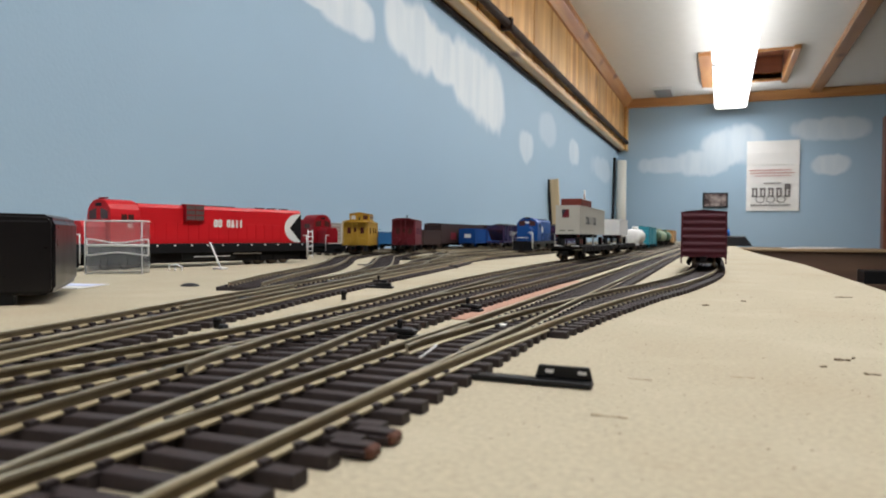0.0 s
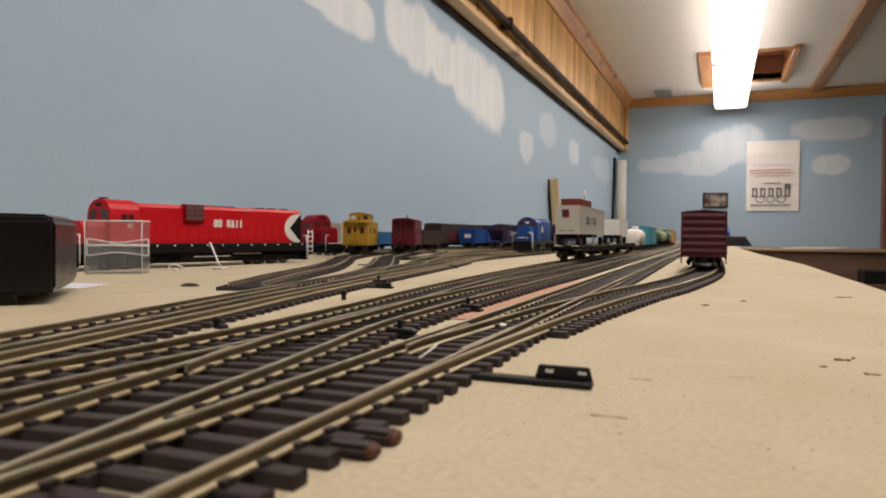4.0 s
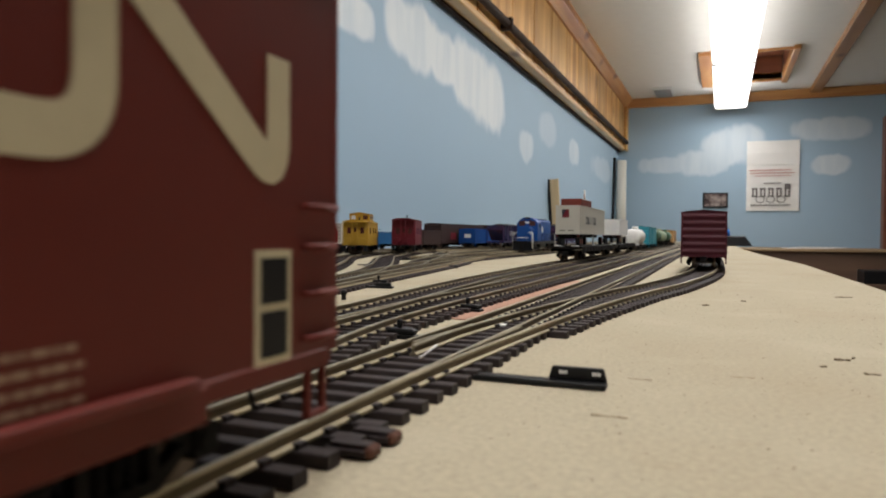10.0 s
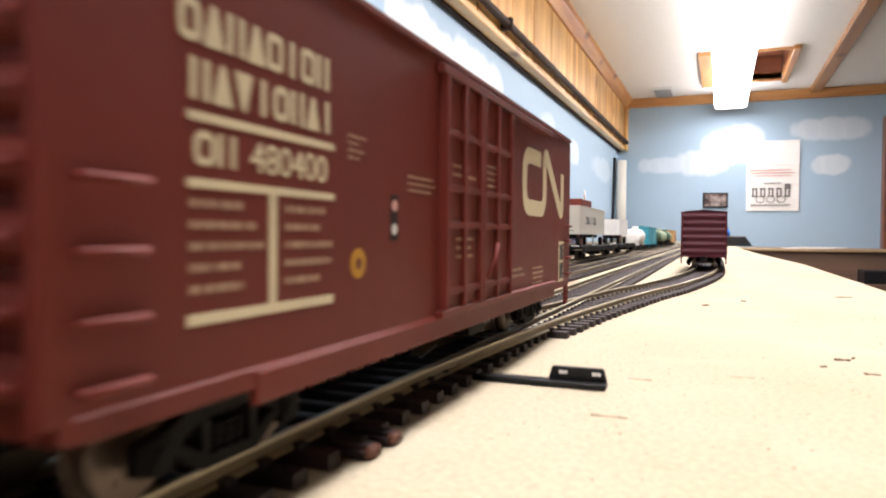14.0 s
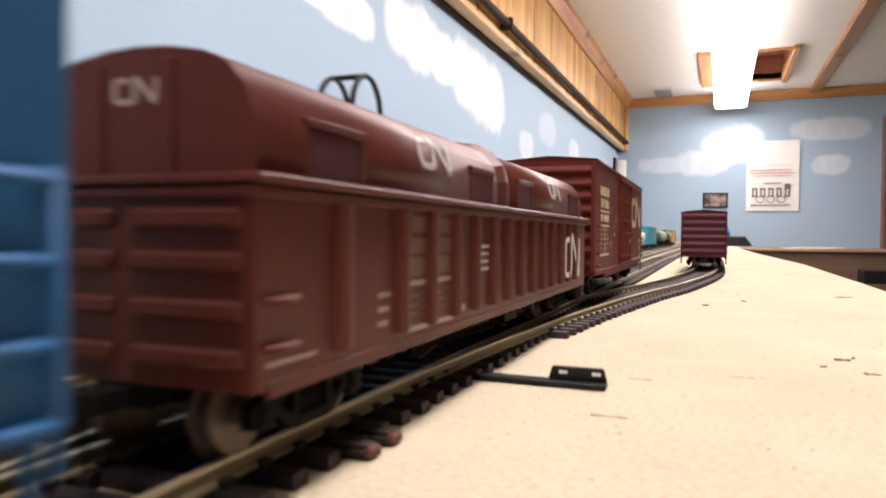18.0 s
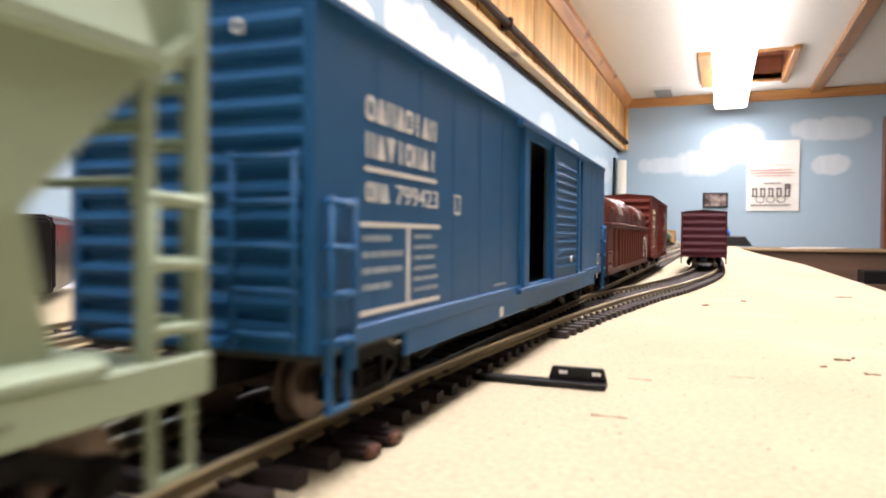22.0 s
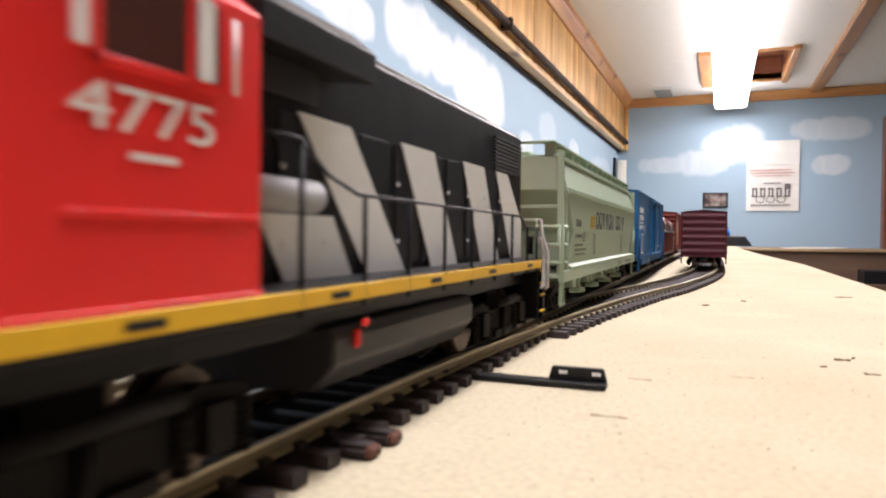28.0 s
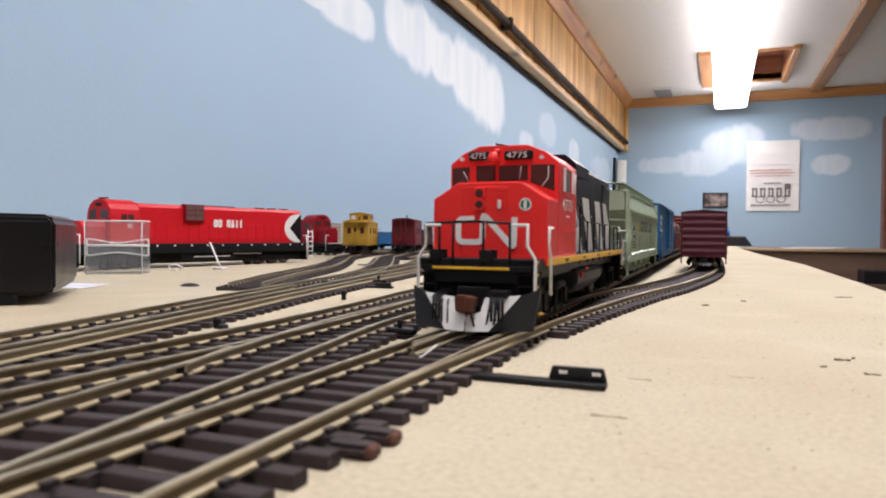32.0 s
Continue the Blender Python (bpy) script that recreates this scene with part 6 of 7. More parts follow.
def place(ob, x, y, rz=0.0, z=RAILTOP):
    """Put a car with its near end's middle at (x, y); the car runs away from there."""
    L = ob["length_mm"] * K
    ob.matrix_world = Matrix.Translation((x, y, z)) @ Matrix.Rotation(radians(rz), 4, "Z") @ Matrix.Translation((0, L, 0))
    del ob["length_mm"]
    return ob


def plain_boxcar(label, L, W, top, material, ribs=6):
    X = W / 2
    ob = thing("boxcar", label, "boxcar", group="parked cars")
    ob["length_mm"] = L
    boxes("body", [(-X, X, -L, 0, 9.0, top)], material, ob, 0.2)
    car_roof(ob, L, W, top, 2.0, material, 10)
    bm = bmesh.new()
    step = (top - 10.5) / ribs
    for i in range(ribs):
        r = ribbed_row(-L, -1, 10.5 + (i + 0.5) * step, step, W, material, ob)
    bm.free()
    for s in (1, -1):
        boxes("corner_post", [(*sorted((s * (X - 1.4), s * (X + 0.1))), -L - 0.7, -L + 0.3, 8.4, top)], material, ob)
        stirrup(ob, s * (X - 0.4), -L + 3, 9, 4.2, material, 4.5)
        stirrup(ob, s * (X - 0.4), -3, 9, 4.2, material, 4.5)
    boxes("door", [(X - 0.1, X + 0.8, -L * 0.6, -L * 0.4, 10.5, top - 2)], material, ob)
    ladder(ob, X, -L + 1.5, -L + 7, 9.5, (13, 18, 23, 28, 33), material, stiles=False)
    for y in (-22, -L + 22):
        truck(ob, y)
    brake_gear(ob, L)
    coupler(ob, -L, -1)
    coupler(ob, 0, 1)
    return ob


def ribbed_row(y, d, zc, step, w, material, parent, proud=1.0):
    bm = bmesh.new()
    prof = [(y, zc - step * 0.36), (y + d * proud * 0.8, zc - step * 0.16), (y + d * proud, zc), (y + d * proud * 0.8, zc + step * 0.16), (y, zc + step * 0.36)]
    bm_prism(bm, [(u * K, v * K) for u, v in prof], (-w / 2 + 1.5) * K, (w / 2 - 1.5) * K, "X")
    return part("end_rib", finish(bm), material, parent)


def yard_diesel(label, L, red, top=54.0, rails=True, hood_w=9.5, deck=17.0, hood_top=50.5):
    """A six-axle road diesel: cab near the end -L, hood behind it."""
    ob = thing("locomotive", label, "locomotive", group="parked locomotives")
    ob["length_mm"] = L
    boxes("frame", [(-15.5, 15.5, -L, 0, 12.5, deck)], M_ENGBLACK, ob, 0.3)
    n0 = -L + 14
    c0, c1 = -L + 26, -L + 52
    nose = prism("nose", [(-11, deck), (-11, 34), (-8, 38.5), (8, 38.5), (11, 34), (11, deck)], n0 - 8, c0, "Y", red, ob, 0.5)
    cab = prism("cab", [(-16.2, deck), (-16.2, 42.5), (-15.0, top - 8.0), (-12.2, top - 4.0), (-8.2, top - 1.3), (-3.0, top), (3.0, top), (8.2, top - 1.3), (12.2, top - 4.0), (15.0, top - 8.0), (16.2, 42.5), (16.2, deck)], c0, c1, "Y", red, ob, 0.4)
    for s in (1, -1):
        for a, b in ((c0 + 9, c0 + 14), (c0 + 15, c0 + 20)):
            boxes("side_window", [(*sorted((s * 16.1, s * 16.35)), a, b, 37.5, 44.0)], M_GLASS, cab, 0.0)
        prism("front_window", [(s * 3, 40.5), (s * 12.5, 40.0), (s * 13.0, 46.5), (s * 3, 49.0)], c0 - 0.2, c0, "Y", M_GLASS, cab)
    boxes("number_board", [(-4, 4, c0 - 0.6, c0 + 0.2, 50.4, 53)], M_ENGBLACK, cab)
    hood = prism("hood", [(-hood_w, deck), (-hood_w, hood_top - 3.0), (-hood_w + 1.8, hood_top), (hood_w - 1.8, hood_top), (hood_w, hood_top - 3.0), (hood_w, deck)], c1, -8, "Y", red, ob, 0.2)
    for k in range(int((L - 70) / 11)):
        boxes("hood_door", [(hood_w - 0.1, hood_w + 0.3, c1 + 4 + k * 11, c1 + 14 + k * 11, deck + 3, 38)], red, hood, 0.1)
    for y in (-20, -36, -52):
        bm = bmesh.new()
        bm_cyl(bm, Vector((0, y, hood_top - 0.1)) * K, Vector((0, y, hood_top + 1.4)) * K, 5 * K, 18)
        part("roof_fan", bm, M_ENGBLACK, hood)
    for s in (1, -1):
        if rails:
            rods("handrail", [[(s * 15.6, c1 + 2, 28), (s * 15.6, -6, 28)]] + [[(s * 15.6, y, 16), (s * 15.6, y, 28)] for y in range(int(c1 + 4), -5, 16)], 0.35, M_ENGBLACK, ob)
        for y in (-1.5, -L + 1.5):
            rods("grab_rail", [[(s * 10, y, 28), (s * 15.2, y, 28), (s * 15.6, y, 18), (s * 15.8, y, 6)]], 0.45, M_LWHITE, ob, "white corner grab rail")
    for y, d in ((-L, -1), (0, 1)):
        boxes("pilot", [(-15, 15, *sorted((y, y - d * 1.5)), 3, 14)], M_ENGBLACK, ob)
        coupler(ob, y, d)
    prism("fuel_tank", [(-13, 12.5), (-13, 7), (-10, 4), (10, 4), (13, 7), (13, 12.5)], -L * 0.62, -L * 0.38, "Y", M_ENGBLACK, ob, 0.3)
    for y in (-L * 0.18, -L * 0.82):
        bm = bmesh.new()
        for s in (1, -1):
            a, b = sorted((s * 11, s * 13))
            bm_prism(bm, [(u * K, v * K) for u, v in ((-24, 5), (-24, 9.5), (24, 9.5), (24, 5), (12, 4), (-12, 4))], a * K, b * K, "X")
            for q in (-17, 0, 17):
                mbox(bm, *sorted((s * 12.6, s * 14.2)), q - 2.2, q + 2.2, 3.4, 8.4)
        mbox(bm, -11, 11, -4, 4, 6, 12.5)
        tr = part("truck", finish(bm), M_DKMETAL, ob)
        tr.location = (0, y * K, 0)
        for q in (-17, 0, 17):
            wheelset(tr, q, 5.4)
    return ob, cab, hood


def red_engine():
    ob, cab, hood = yard_diesel("bright red diesel locomotive with a black and white end mark", 246.0, M_CPRED, 56.0, rails=False, hood_w=13.0, deck=20.6, hood_top=53.6)
    L = 246.0
    M_LOUVRE = mat("dusty_louvre", (0.10, 0.07, 0.065), 0.6, var=0.4, scale=400)
    # round-shouldered cab end, radiator box, end mark
    bm = bmesh.new()
    bm_cyl(bm, Vector((0, -L + 30, 54.5)) * K, Vector((0, -L + 30, 57)) * K, 1.0 * K, 8)
    mbox(bm, -5, 5, -L + 29, -L + 31, 56.4, 57.6)
    part("horn", bm, M_RCAB, cab)
    boxes("grille_box", [(10.0, 16.0, -L + 95, -L + 115, 40, 54.6)], M_CPRED2, hood, 0.3)
    for i in range(3):
        for j in range(2):
            boxes("grille", [(15.9, 16.2, -L + 96.2 + j * 9.2, -L + 104.8 + j * 9.2, 41 + i * 4.5, 44.6 + i * 4.5)], M_LOUVRE, hood, 0.0)
    boxes("roof_duct", [(-8, 8, -L + 116, -L + 156, 53.5, 54.6)], M_ENGBLACK, hood)
    word(hood, "CP RAIL", -L + 127, -L + 161, 35.0, 42.2, 13.4, M_LWHITE, weight=0.27)
    h = 13.36
    bm = bmesh.new()
    n = 16
    arc = [(-30 + 19 * math.cos(a) * -1, 35.5 + 14.5 * math.sin(a)) for a in [(-math.pi / 2) + math.pi * i / n for i in range(n + 1)]]
    bm_prism(bm, [((u + 18) * K, v * K) for u, v in arc] + [(-8.2 * K, 50.0 * K), (-8.2 * K, 21.0 * K)], (h - 0.1) * K, (h + 0.02) * K, "X")
    part("white_mark", finish(bm), M_LWHITE, hood, "white rounded end mark")
    prism("black_mark", [(-8.0, 50.0), (-8.0, 21.0), (-24.0, 35.5)], h - 0.05, h + 0.12, "X", M_ENGBLACK, hood, 0.0, "black triangle of the end mark")
    # near-black block added under the frame in place of the shadow between trucks
    boxes("shade_block", [(-12.0, 12.0, -L + 8, -8, 4.0, 13.0)], M_DKMETAL, ob, 0.3)
    number(cab, "45", -L + 40, 33, 4.0, 16.4, M_LWHITE)
    for y in range(-230, -6, 17):
        boxes("step_light", [(15.4, 15.8, y, y + 1.8, 18.2, 19.6)], M_LWHITE, ob, 0.0)
    boxes("tank_band", [(13, 13.4, -140, -100, 8.5, 9.3), (13, 13.4, -96, -62, 10.5, 11.3)], M_STRIPE, ob, 0.0)
    rods("end_ladder", [[(14, 2, 4), (14, 2, 34)], [(14, 9, 4), (14, 9, 34)]] + [[(14, 2, z), (14, 9, z)] for z in (7, 12, 17, 22, 27, 32)], 0.5, M_LWHITE, ob, "white end ladder")
    return place(ob, -0.463, 0.394, -11.0, 0.0)


red_engine()
o, cab, hood = yard_diesel("deep red diesel locomotive beside the bright red one", 140.0, M_CPRED2, 57.0)
number(cab, "5", -112, 34, 3.0, 16.4, M_LWHITE)
bars(o, [(-136, -4, 16.0, 17.2)], 15.6, M_LWHITE, name="sill_line")
bars(o, [(-12.5, 12.5, 16.0, 17.2)], -140.1, M_LWHITE, "front", name="sill_line")
place(o, -0.502, 0.862, 72.0, 0.0)
o, cab, hood = yard_diesel("bright blue diesel locomotive with white grab rails", 150.0, M_CBLUE, 53.0)
rods("grab_rail", [[(-14.8, -150.6, 6), (-14.8, -150.6, 30), (-9, -150.6, 30)], [(14.8, -150.6, 6), (14.8, -150.6, 30), (9, -150.6, 30)], [(-9, -150.6, 22), (9, -150.6, 22)]], 0.55, M_LWHITE, o, "white front grab rails")
bars(o, [(-6, 6, 44, 46.5)], -150 + 25.9, M_LWHITE, "front")
bars(hood, [(-88, -78, 30, 40), (-72, -64, 30, 40)], 9.9, M_LWHITE)
place(o, -0.275, 1.02)

o = plain_boxcar("dark maroon boxcar with horizontal end ribs on the curved siding", 150.0, 35.0, 45.2, M_MAROON, 6)
place(o, -0.0135, 0.612, 0.0)


def caboose(label, L, material, top, cupola):
    ob = thing("caboose", label, "caboose", group="parked cabooses")
    ob["length_mm"] = L
    X = 16.0
    body = boxes("body", [(-X, X, -L + 9, -9, 10.5, top)], material, ob, 0.2)
    prism("roof", [(-X - 1.2, top), (-X * 0.6, top + 2.4), (0, top + 3.2), (X * 0.6, top + 2.4), (X + 1.2, top)], -L - 0.5, 0.5, "Y", material, ob, 0.1)
    if cupola:
        c = boxes("cupola", [(-13.5, 13.5, -L * 0.62, -L * 0.30, top + 1, top + 11.5)], material, ob, 0.3)
        prism("cupola_roof", [(-14.6, top + 11.5), (0, top + 14), (14.6, top + 11.5)], -L * 0.64, -L * 0.28, "Y", material, c)
        for x in (-8, 8):
            boxes("cupola_window", [(x - 3, x + 3, -L * 0.62 - 0.2, -L * 0.62, top + 4.5, top + 9.5)], M_GLASSW if x < 0 else M_GLASS, c, 0.0)
        for y in (-L * 0.54, -L * 0.40):
            boxes("cupola_window", [(13.4, 13.8, y - 3, y + 3, top + 4.5, top + 9.5)], M_GLASS, c, 0.0)
    for x in (-8.5, 8.5):
        boxes("end_window", [(x - 2.4, x + 2.4, -L + 8.8, -L + 9, 26, 34)], M_GLASS, body, 0.0)
    boxes("end_door", [(-3.4, 3.4, -L + 8.5, -L + 9, 12, 36)], material, body, 0.2)
    boxes("door_glass", [(-2.0, 2.0, -L + 8.3, -L + 8.6, 28, 34)], M_GLASS, body, 0.0)
    for y in (-L * 0.72, -L * 0.45, -L * 0.25):
        boxes("side_window", [(X - 0.1, X + 0.2, y - 3, y + 3, 26, 34)], M_GLASS, body, 0.0)
    for e, d in ((-L, 1), (0, -1)):
        boxes("platform", [(-X, X, *sorted((e, e + d * 9.5)), 9.4, 10.8)], M_ENGBLACK, ob)
        rods("railing", [[(-15, e + d * 0.6, 10), (-15, e + d * 0.6, top)], [(15, e + d * 0.6, 10), (15, e + d * 0.6, top)], [(-15, e + d * 0.6, 20), (-5, e + d * 0.6, 20), (-5, e + d * 0.6, 10)], [(15, e + d * 0.6, 20), (5, e + d * 0.6, 20), (5, e + d * 0.6, 10)],
                          [(-3, e + d * 0.4, 10), (-3, e + d * 0.4, top)], [(3, e + d * 0.4, 10), (3, e + d * 0.4, top)]], 0.5, material, ob)
        coupler(ob, e, -d)
        for s in (1, -1):
            boxes("step", [(*sorted((s * 12, s * 16)), *sorted((e + d * 1, e + d * 8)), 3.6, 9.4)], M_ENGBLACK, ob)
    bm = bmesh.new()
    bm_cyl(bm, Vector((3, -L * 0.8, top + 2)) * K, Vector((3, -L * 0.8, top + 7)) * K, 1.2 * K, 10)
    part("smokestack", bm, M_ENGBLACK, ob)
    for y in (-24, -L + 24):
        truck(ob, y, 18)
    boxes("underframe", [(-10, 10, -L + 20, -20, 5, 10.5)], M_DKMETAL, ob)
    return ob


place(caboose("mustard yellow caboose with cupola on a storage track", 96.0, M_YCAB, 40.5, True), -0.436, 0.797, 18)
place(caboose("dark red caboose standing on a storage track", 92.0, M_RCAB, 45.0, False), -0.405, 0.878, 17)


def tank_car(label, L, r, material, zc=26.0, end=None):
    ob = thing("tank_car", label, "tank car", group="parked tank cars")
    ob["length_mm"] = L
    bm = bmesh.new()
    bm_cyl(bm, Vector((0, -L + 10, zc)) * K, Vector((0, -10, zc)) * K, r * K, 28)
    for y, d in ((-L + 10, -1), (-10, 1)):
        q = bmesh.ops.create_uvsphere(bm, u_segments=24, v_segments=12, radius=r * K)
        for v in q["verts"]:
            v.co = Vector((v.co.x, v.co.y * 0.45 + y * K, v.co.z + zc * K))
    for f in bm.faces:
        f.smooth = len(f.verts) <= 4
    part("tank", bm, material, ob)
    bm = bmesh.new()
    bm_cyl(bm, Vector((0, -L / 2, zc + r - 1)) * K, Vector((0, -L / 2, zc + r + 5)) * K, 6 * K, 18)
    part("dome", bm, material, ob)
    boxes("underframe", [(-3, 3, -L, 0, 8.5, 12.5), (-13, 13, -L, -L + 10, 10.5, 12), (-13, 13, -10, 0, 10.5, 12), (-12, 12, -L + 24, -L + 28, 9, 18), (-12, 12, -28, -24, 9, 18)], end or M_DKMETAL, ob)
    rods("end_rail", [[(x, -L + 0.6, 12), (x, -L + 0.6, 22)] for x in (-12, -4, 4, 12)] + [[(-12, -L + 0.6, 22), (12, -L + 0.6, 22)]], 0.5, end or M_DKMETAL, ob)
    for y in (-22, -L + 22):
        truck(ob, y)
    coupler(ob, -L, -1)
    coupler(ob, 0, 1)
    return ob


def xt3(y):
    return -0.149 - 0.004 * (y - 0.77)


place(tank_car("glossy white tank car on the long storage track", 130.0, 14.0, M_LWHITE, 25, M_LWHITE), xt3(1.30), 1.30)
place(plain_boxcar("teal blue boxcar among parked freight cars", 170.0, 35.0, 44.0, M_TEAL), xt3(1.46), 1.46)
place(tank_car("dark green tank car on the long storage track", 170.0, 15.0, M_DGREEN, 26), xt3(1.66), 1.66)
place(tank_car("grey-green tank car on the long storage track", 170.0, 15.0, M_SAGE, 26), xt3(1.86), 1.86)
place(tank_car("dark green tank car further along the track", 170.0, 15.0, M_DGREEN, 26), xt3(2.06), 2.06)
place(plain_boxcar("tan boxcar at the row's far end", 170.0, 35.0, 44.0, mat("tan_paint", (0.42, 0.25, 0.11), 0.5)), xt3(2.26), 2.26)


def flatcar(L, y0, label):
    ob = thing("flatcar", label, "flatcar", group="flatcars")
    ob["length_mm"] = L
    boxes("deck", [(-16, 16, -L, 0, 12.5, 14.6)], M_DKMETAL, ob, 0.2)
    boxes("side_sill", [(15.4, 16.6, -L + 4, -4, 8.8, 13.6), (-16.6, -15.4, -L + 4, -4, 8.8, 13.6)], M_DKMETAL, ob, 0.2)
    for i in range(11):
        boxes("stake_pocket", [(16.4, 17.2, -L + 12 + i * 18.5, -L + 15 + i * 18.5, 9.2, 13.8)], M_DKMETAL, ob)
    boxes("bridge_plate", [(-12, -5, -L - 1.0, -L + 9, 14.6, 15.6), (5, 12, -L - 1.0, -L + 9, 14.6, 15.6)], M_STRIPE, ob)
    rods("brake_stand", [[(0, -L + 2, 14.6), (0, -L + 2, 22)]], 0.5, M_DKMETAL, ob)
    for y in (-26, -L + 26):
        truck(ob, y)
    brake_gear(ob, L)
    coupler(ob, -L, -1)
    coupler(ob, 0, 1)
    return place(ob, xt3(y0), y0)


flatcar(230.0, 0.723, "black flatcar carrying a light grey road trailer")
flatcar(212.0, 1.005, "black flatcar carrying a white road trailer")


def trailer(label, L, W, z0, z1, material, x, y, wheels_z):
    """A road trailer standing on the flatcar: box, tandem wheels, landing legs."""
    ob = thing("trailer", label, "trailer", group="road trailers")
    ob["length_mm"] = L
    boxes("box", [(-W / 2, W / 2, -L, 0, z0, z1)], material, ob, 0.4)
    boxes("edge_rail", [(-W / 2 - 0.25, W / 2 + 0.25, -L - 0.25, 0.25, z1 - 0.8, z1 + 0.2), (-W / 2 - 0.25, W / 2 + 0.25, -L - 0.25, 0.25, z0 - 0.4, z0 + 0.6)], material, ob, 0.1)
    for y0 in (-L + 8, -L + 19, -14):
        for s in (1, -1):
            bm = bmesh.new()
            a, b = sorted((s * (W / 2 - 5), s * (W / 2 - 1)))
            bm_cyl(bm, Vector((a, y0, wheels_z + 5)) * K, Vector((b, y0, wheels_z + 5)) * K, 5 * K, 18)
            w = part("wheel", bm, M_ENGBLACK, ob)
            bm = bmesh.new()
            bm_cyl(bm, Vector((s * (W / 2 - 1.1), y0, wheels_z + 5)) * K, Vector((s * (W / 2 - 0.8), y0, wheels_z + 5)) * K, 2.6 * K, 14)
            part("hub", bm, M_LOADRED, w)
    boxes("chassis", [(-4, 4, -L + 2, -4, z0 - 4, z0 - 0.4), (-W / 2 + 1, W / 2 - 1, -L + 6, -L + 22, z0 - 5, z0 - 0.4)], M_DKMETAL, ob)
    boxes("landing_leg", [(W / 2 - 4, W / 2 - 2.5, -L * 0.4, -L * 0.4 + 2, wheels_z, z0)], M_STRIPE, ob)
    boxes("tail_lamp", [(-W / 2 + 1, -W / 2 + 2.4, -L - 0.3, -L, z0 - 3, z0 - 1), (W / 2 - 2.4, W / 2 - 1, -L - 0.3, -L, z0 - 3, z0 - 1)], M_LOADRED, ob)
    place(ob, x, y, 0, RAILTOP)
    return ob


DECK = 14.7
t1 = trailer("light grey road trailer with a dark red mark, on a flatcar", 165.0, 25.5, 27.5, 57.0, M_TRAILER, xt3(0.73), 0.730, DECK)
boxes("mark", [(-6.0, 1.5, -165.3, -165.0, 44.5, 53.0)], M_RCAB, t1, 0.0)
prism("mark", [(-6.0, 44.5), (-1.5, 53.0), (-6.0, 53.0)], -165.4, -165.25, "Y", M_LBLACK, t1)
bars(t1, [(-8.5, -2.5, 30.6, 31.4), (0.5, 6.0, 30.6, 31.4)], -165.2, M_GREYTANK, "front")
word(t1, "OAIIOA", -132, -66, 38.0, 46.5, 12.85, M_LBLACK)
t2 = trailer("white road trailer with grey door panels, on a flatcar", 92.0, 25.5, 27.5, 50.0, M_LWHITE, xt3(1.045), 1.045, DECK)
bars(t2, [(-8, -1.5, 32, 46), (1.5, 8, 32, 46)], -92.1, M_STRIPE, "front")
load = thing("crate", "dark red block lying on the trailer's roof", "crate")
bm = bmesh.new()
mbox(bm, -11, 11, 0, 62, 0, 8)
part("block", finish(bm, 0.6 * K), M_LOADRED, load)
load.matrix_world = pose(xt3(0.78) - 0.001, 0.753, RAILTOP + 0.0573)
cup = thing("peg", "small white peg standing on the dark red block", "peg")
bm = bmesh.new()
bm_cyl(bm, (0, 0, 0), (0, 0, 0.011), 0.0012, 14)
part("body", bm, M_LWHITE, cup)
cup.matrix_world = pose(xt3(0.8) + 0.006, 0.793, RAILTOP + 0.0654)


def open_hopper(label, L, material, top=44.0):
    ob = thing("hopper_car", label, "hopper car", group="parked hopper cars")
    ob["length_mm"] = L
    X = 17.0
    prism("shell", [(-L + 3, top), (-3, top), (-3, top - 8), (-26, 15), (-L + 26, 15), (-L + 3, top - 8)], -X + 1, X - 1, "X", material, ob, 0.2)
    for i in range(9):
        y = -L + 6 + i * (L - 12) / 8
        boxes("side_rib", [(X - 1.2, X + 0.4, y - 0.9, y + 0.9, 14, top)], material, ob)
    boxes("side_sill", [(X - 1.2, X + 0.6, -L, 0, 11, 14)], material, ob)
    boxes("top_rail", [(-X - 0.3, X + 0.3, -L + 2, -L + 3.5, top - 1.6, top + 0.4), (X - 1.2, X + 0.6, -L + 2, -2, top - 1.6, top + 0.4), (-X - 0.6, -X + 1.2, -L + 2, -2, top - 1.6, top + 0.4)], material, ob)
    for i in range(4):
        bm = bmesh.new()
        q = bmesh.ops.create_icosphere(bm, subdivisions=3, radius=1.0)
        rr = random.Random(i + int(L))
        for v in q["verts"]:
            k = 1 + 0.25 * noise.noise(v.co * 2.0 + Vector((i * 7.0, L, 0)))
            v.co = Vector((v.co.x * 13 * k, v.co.y * 20 * k - L + 28 + i * (L - 56) / 3, v.co.z * 6 * k + top - 2)) * K
        part("coal_heap", bm, M_ENGBLACK, ob, "black coal load")
    boxes("end_frame", [(-X, X, -L, -L + 1.4, 11, 14), (-X, -X + 1.4, -L, -L + 1.4, 14, top), (X - 1.4, X, -L, -L + 1.4, 14, top)], material, ob)
    print_block(ob, -L * 0.75, -L * 0.3, 24, 34, X + 0.45, M_STRIPE, 3, int(L))
    for y in (-22, -L + 22):
        truck(ob, y)
    coupler(ob, -L, -1)
    return ob


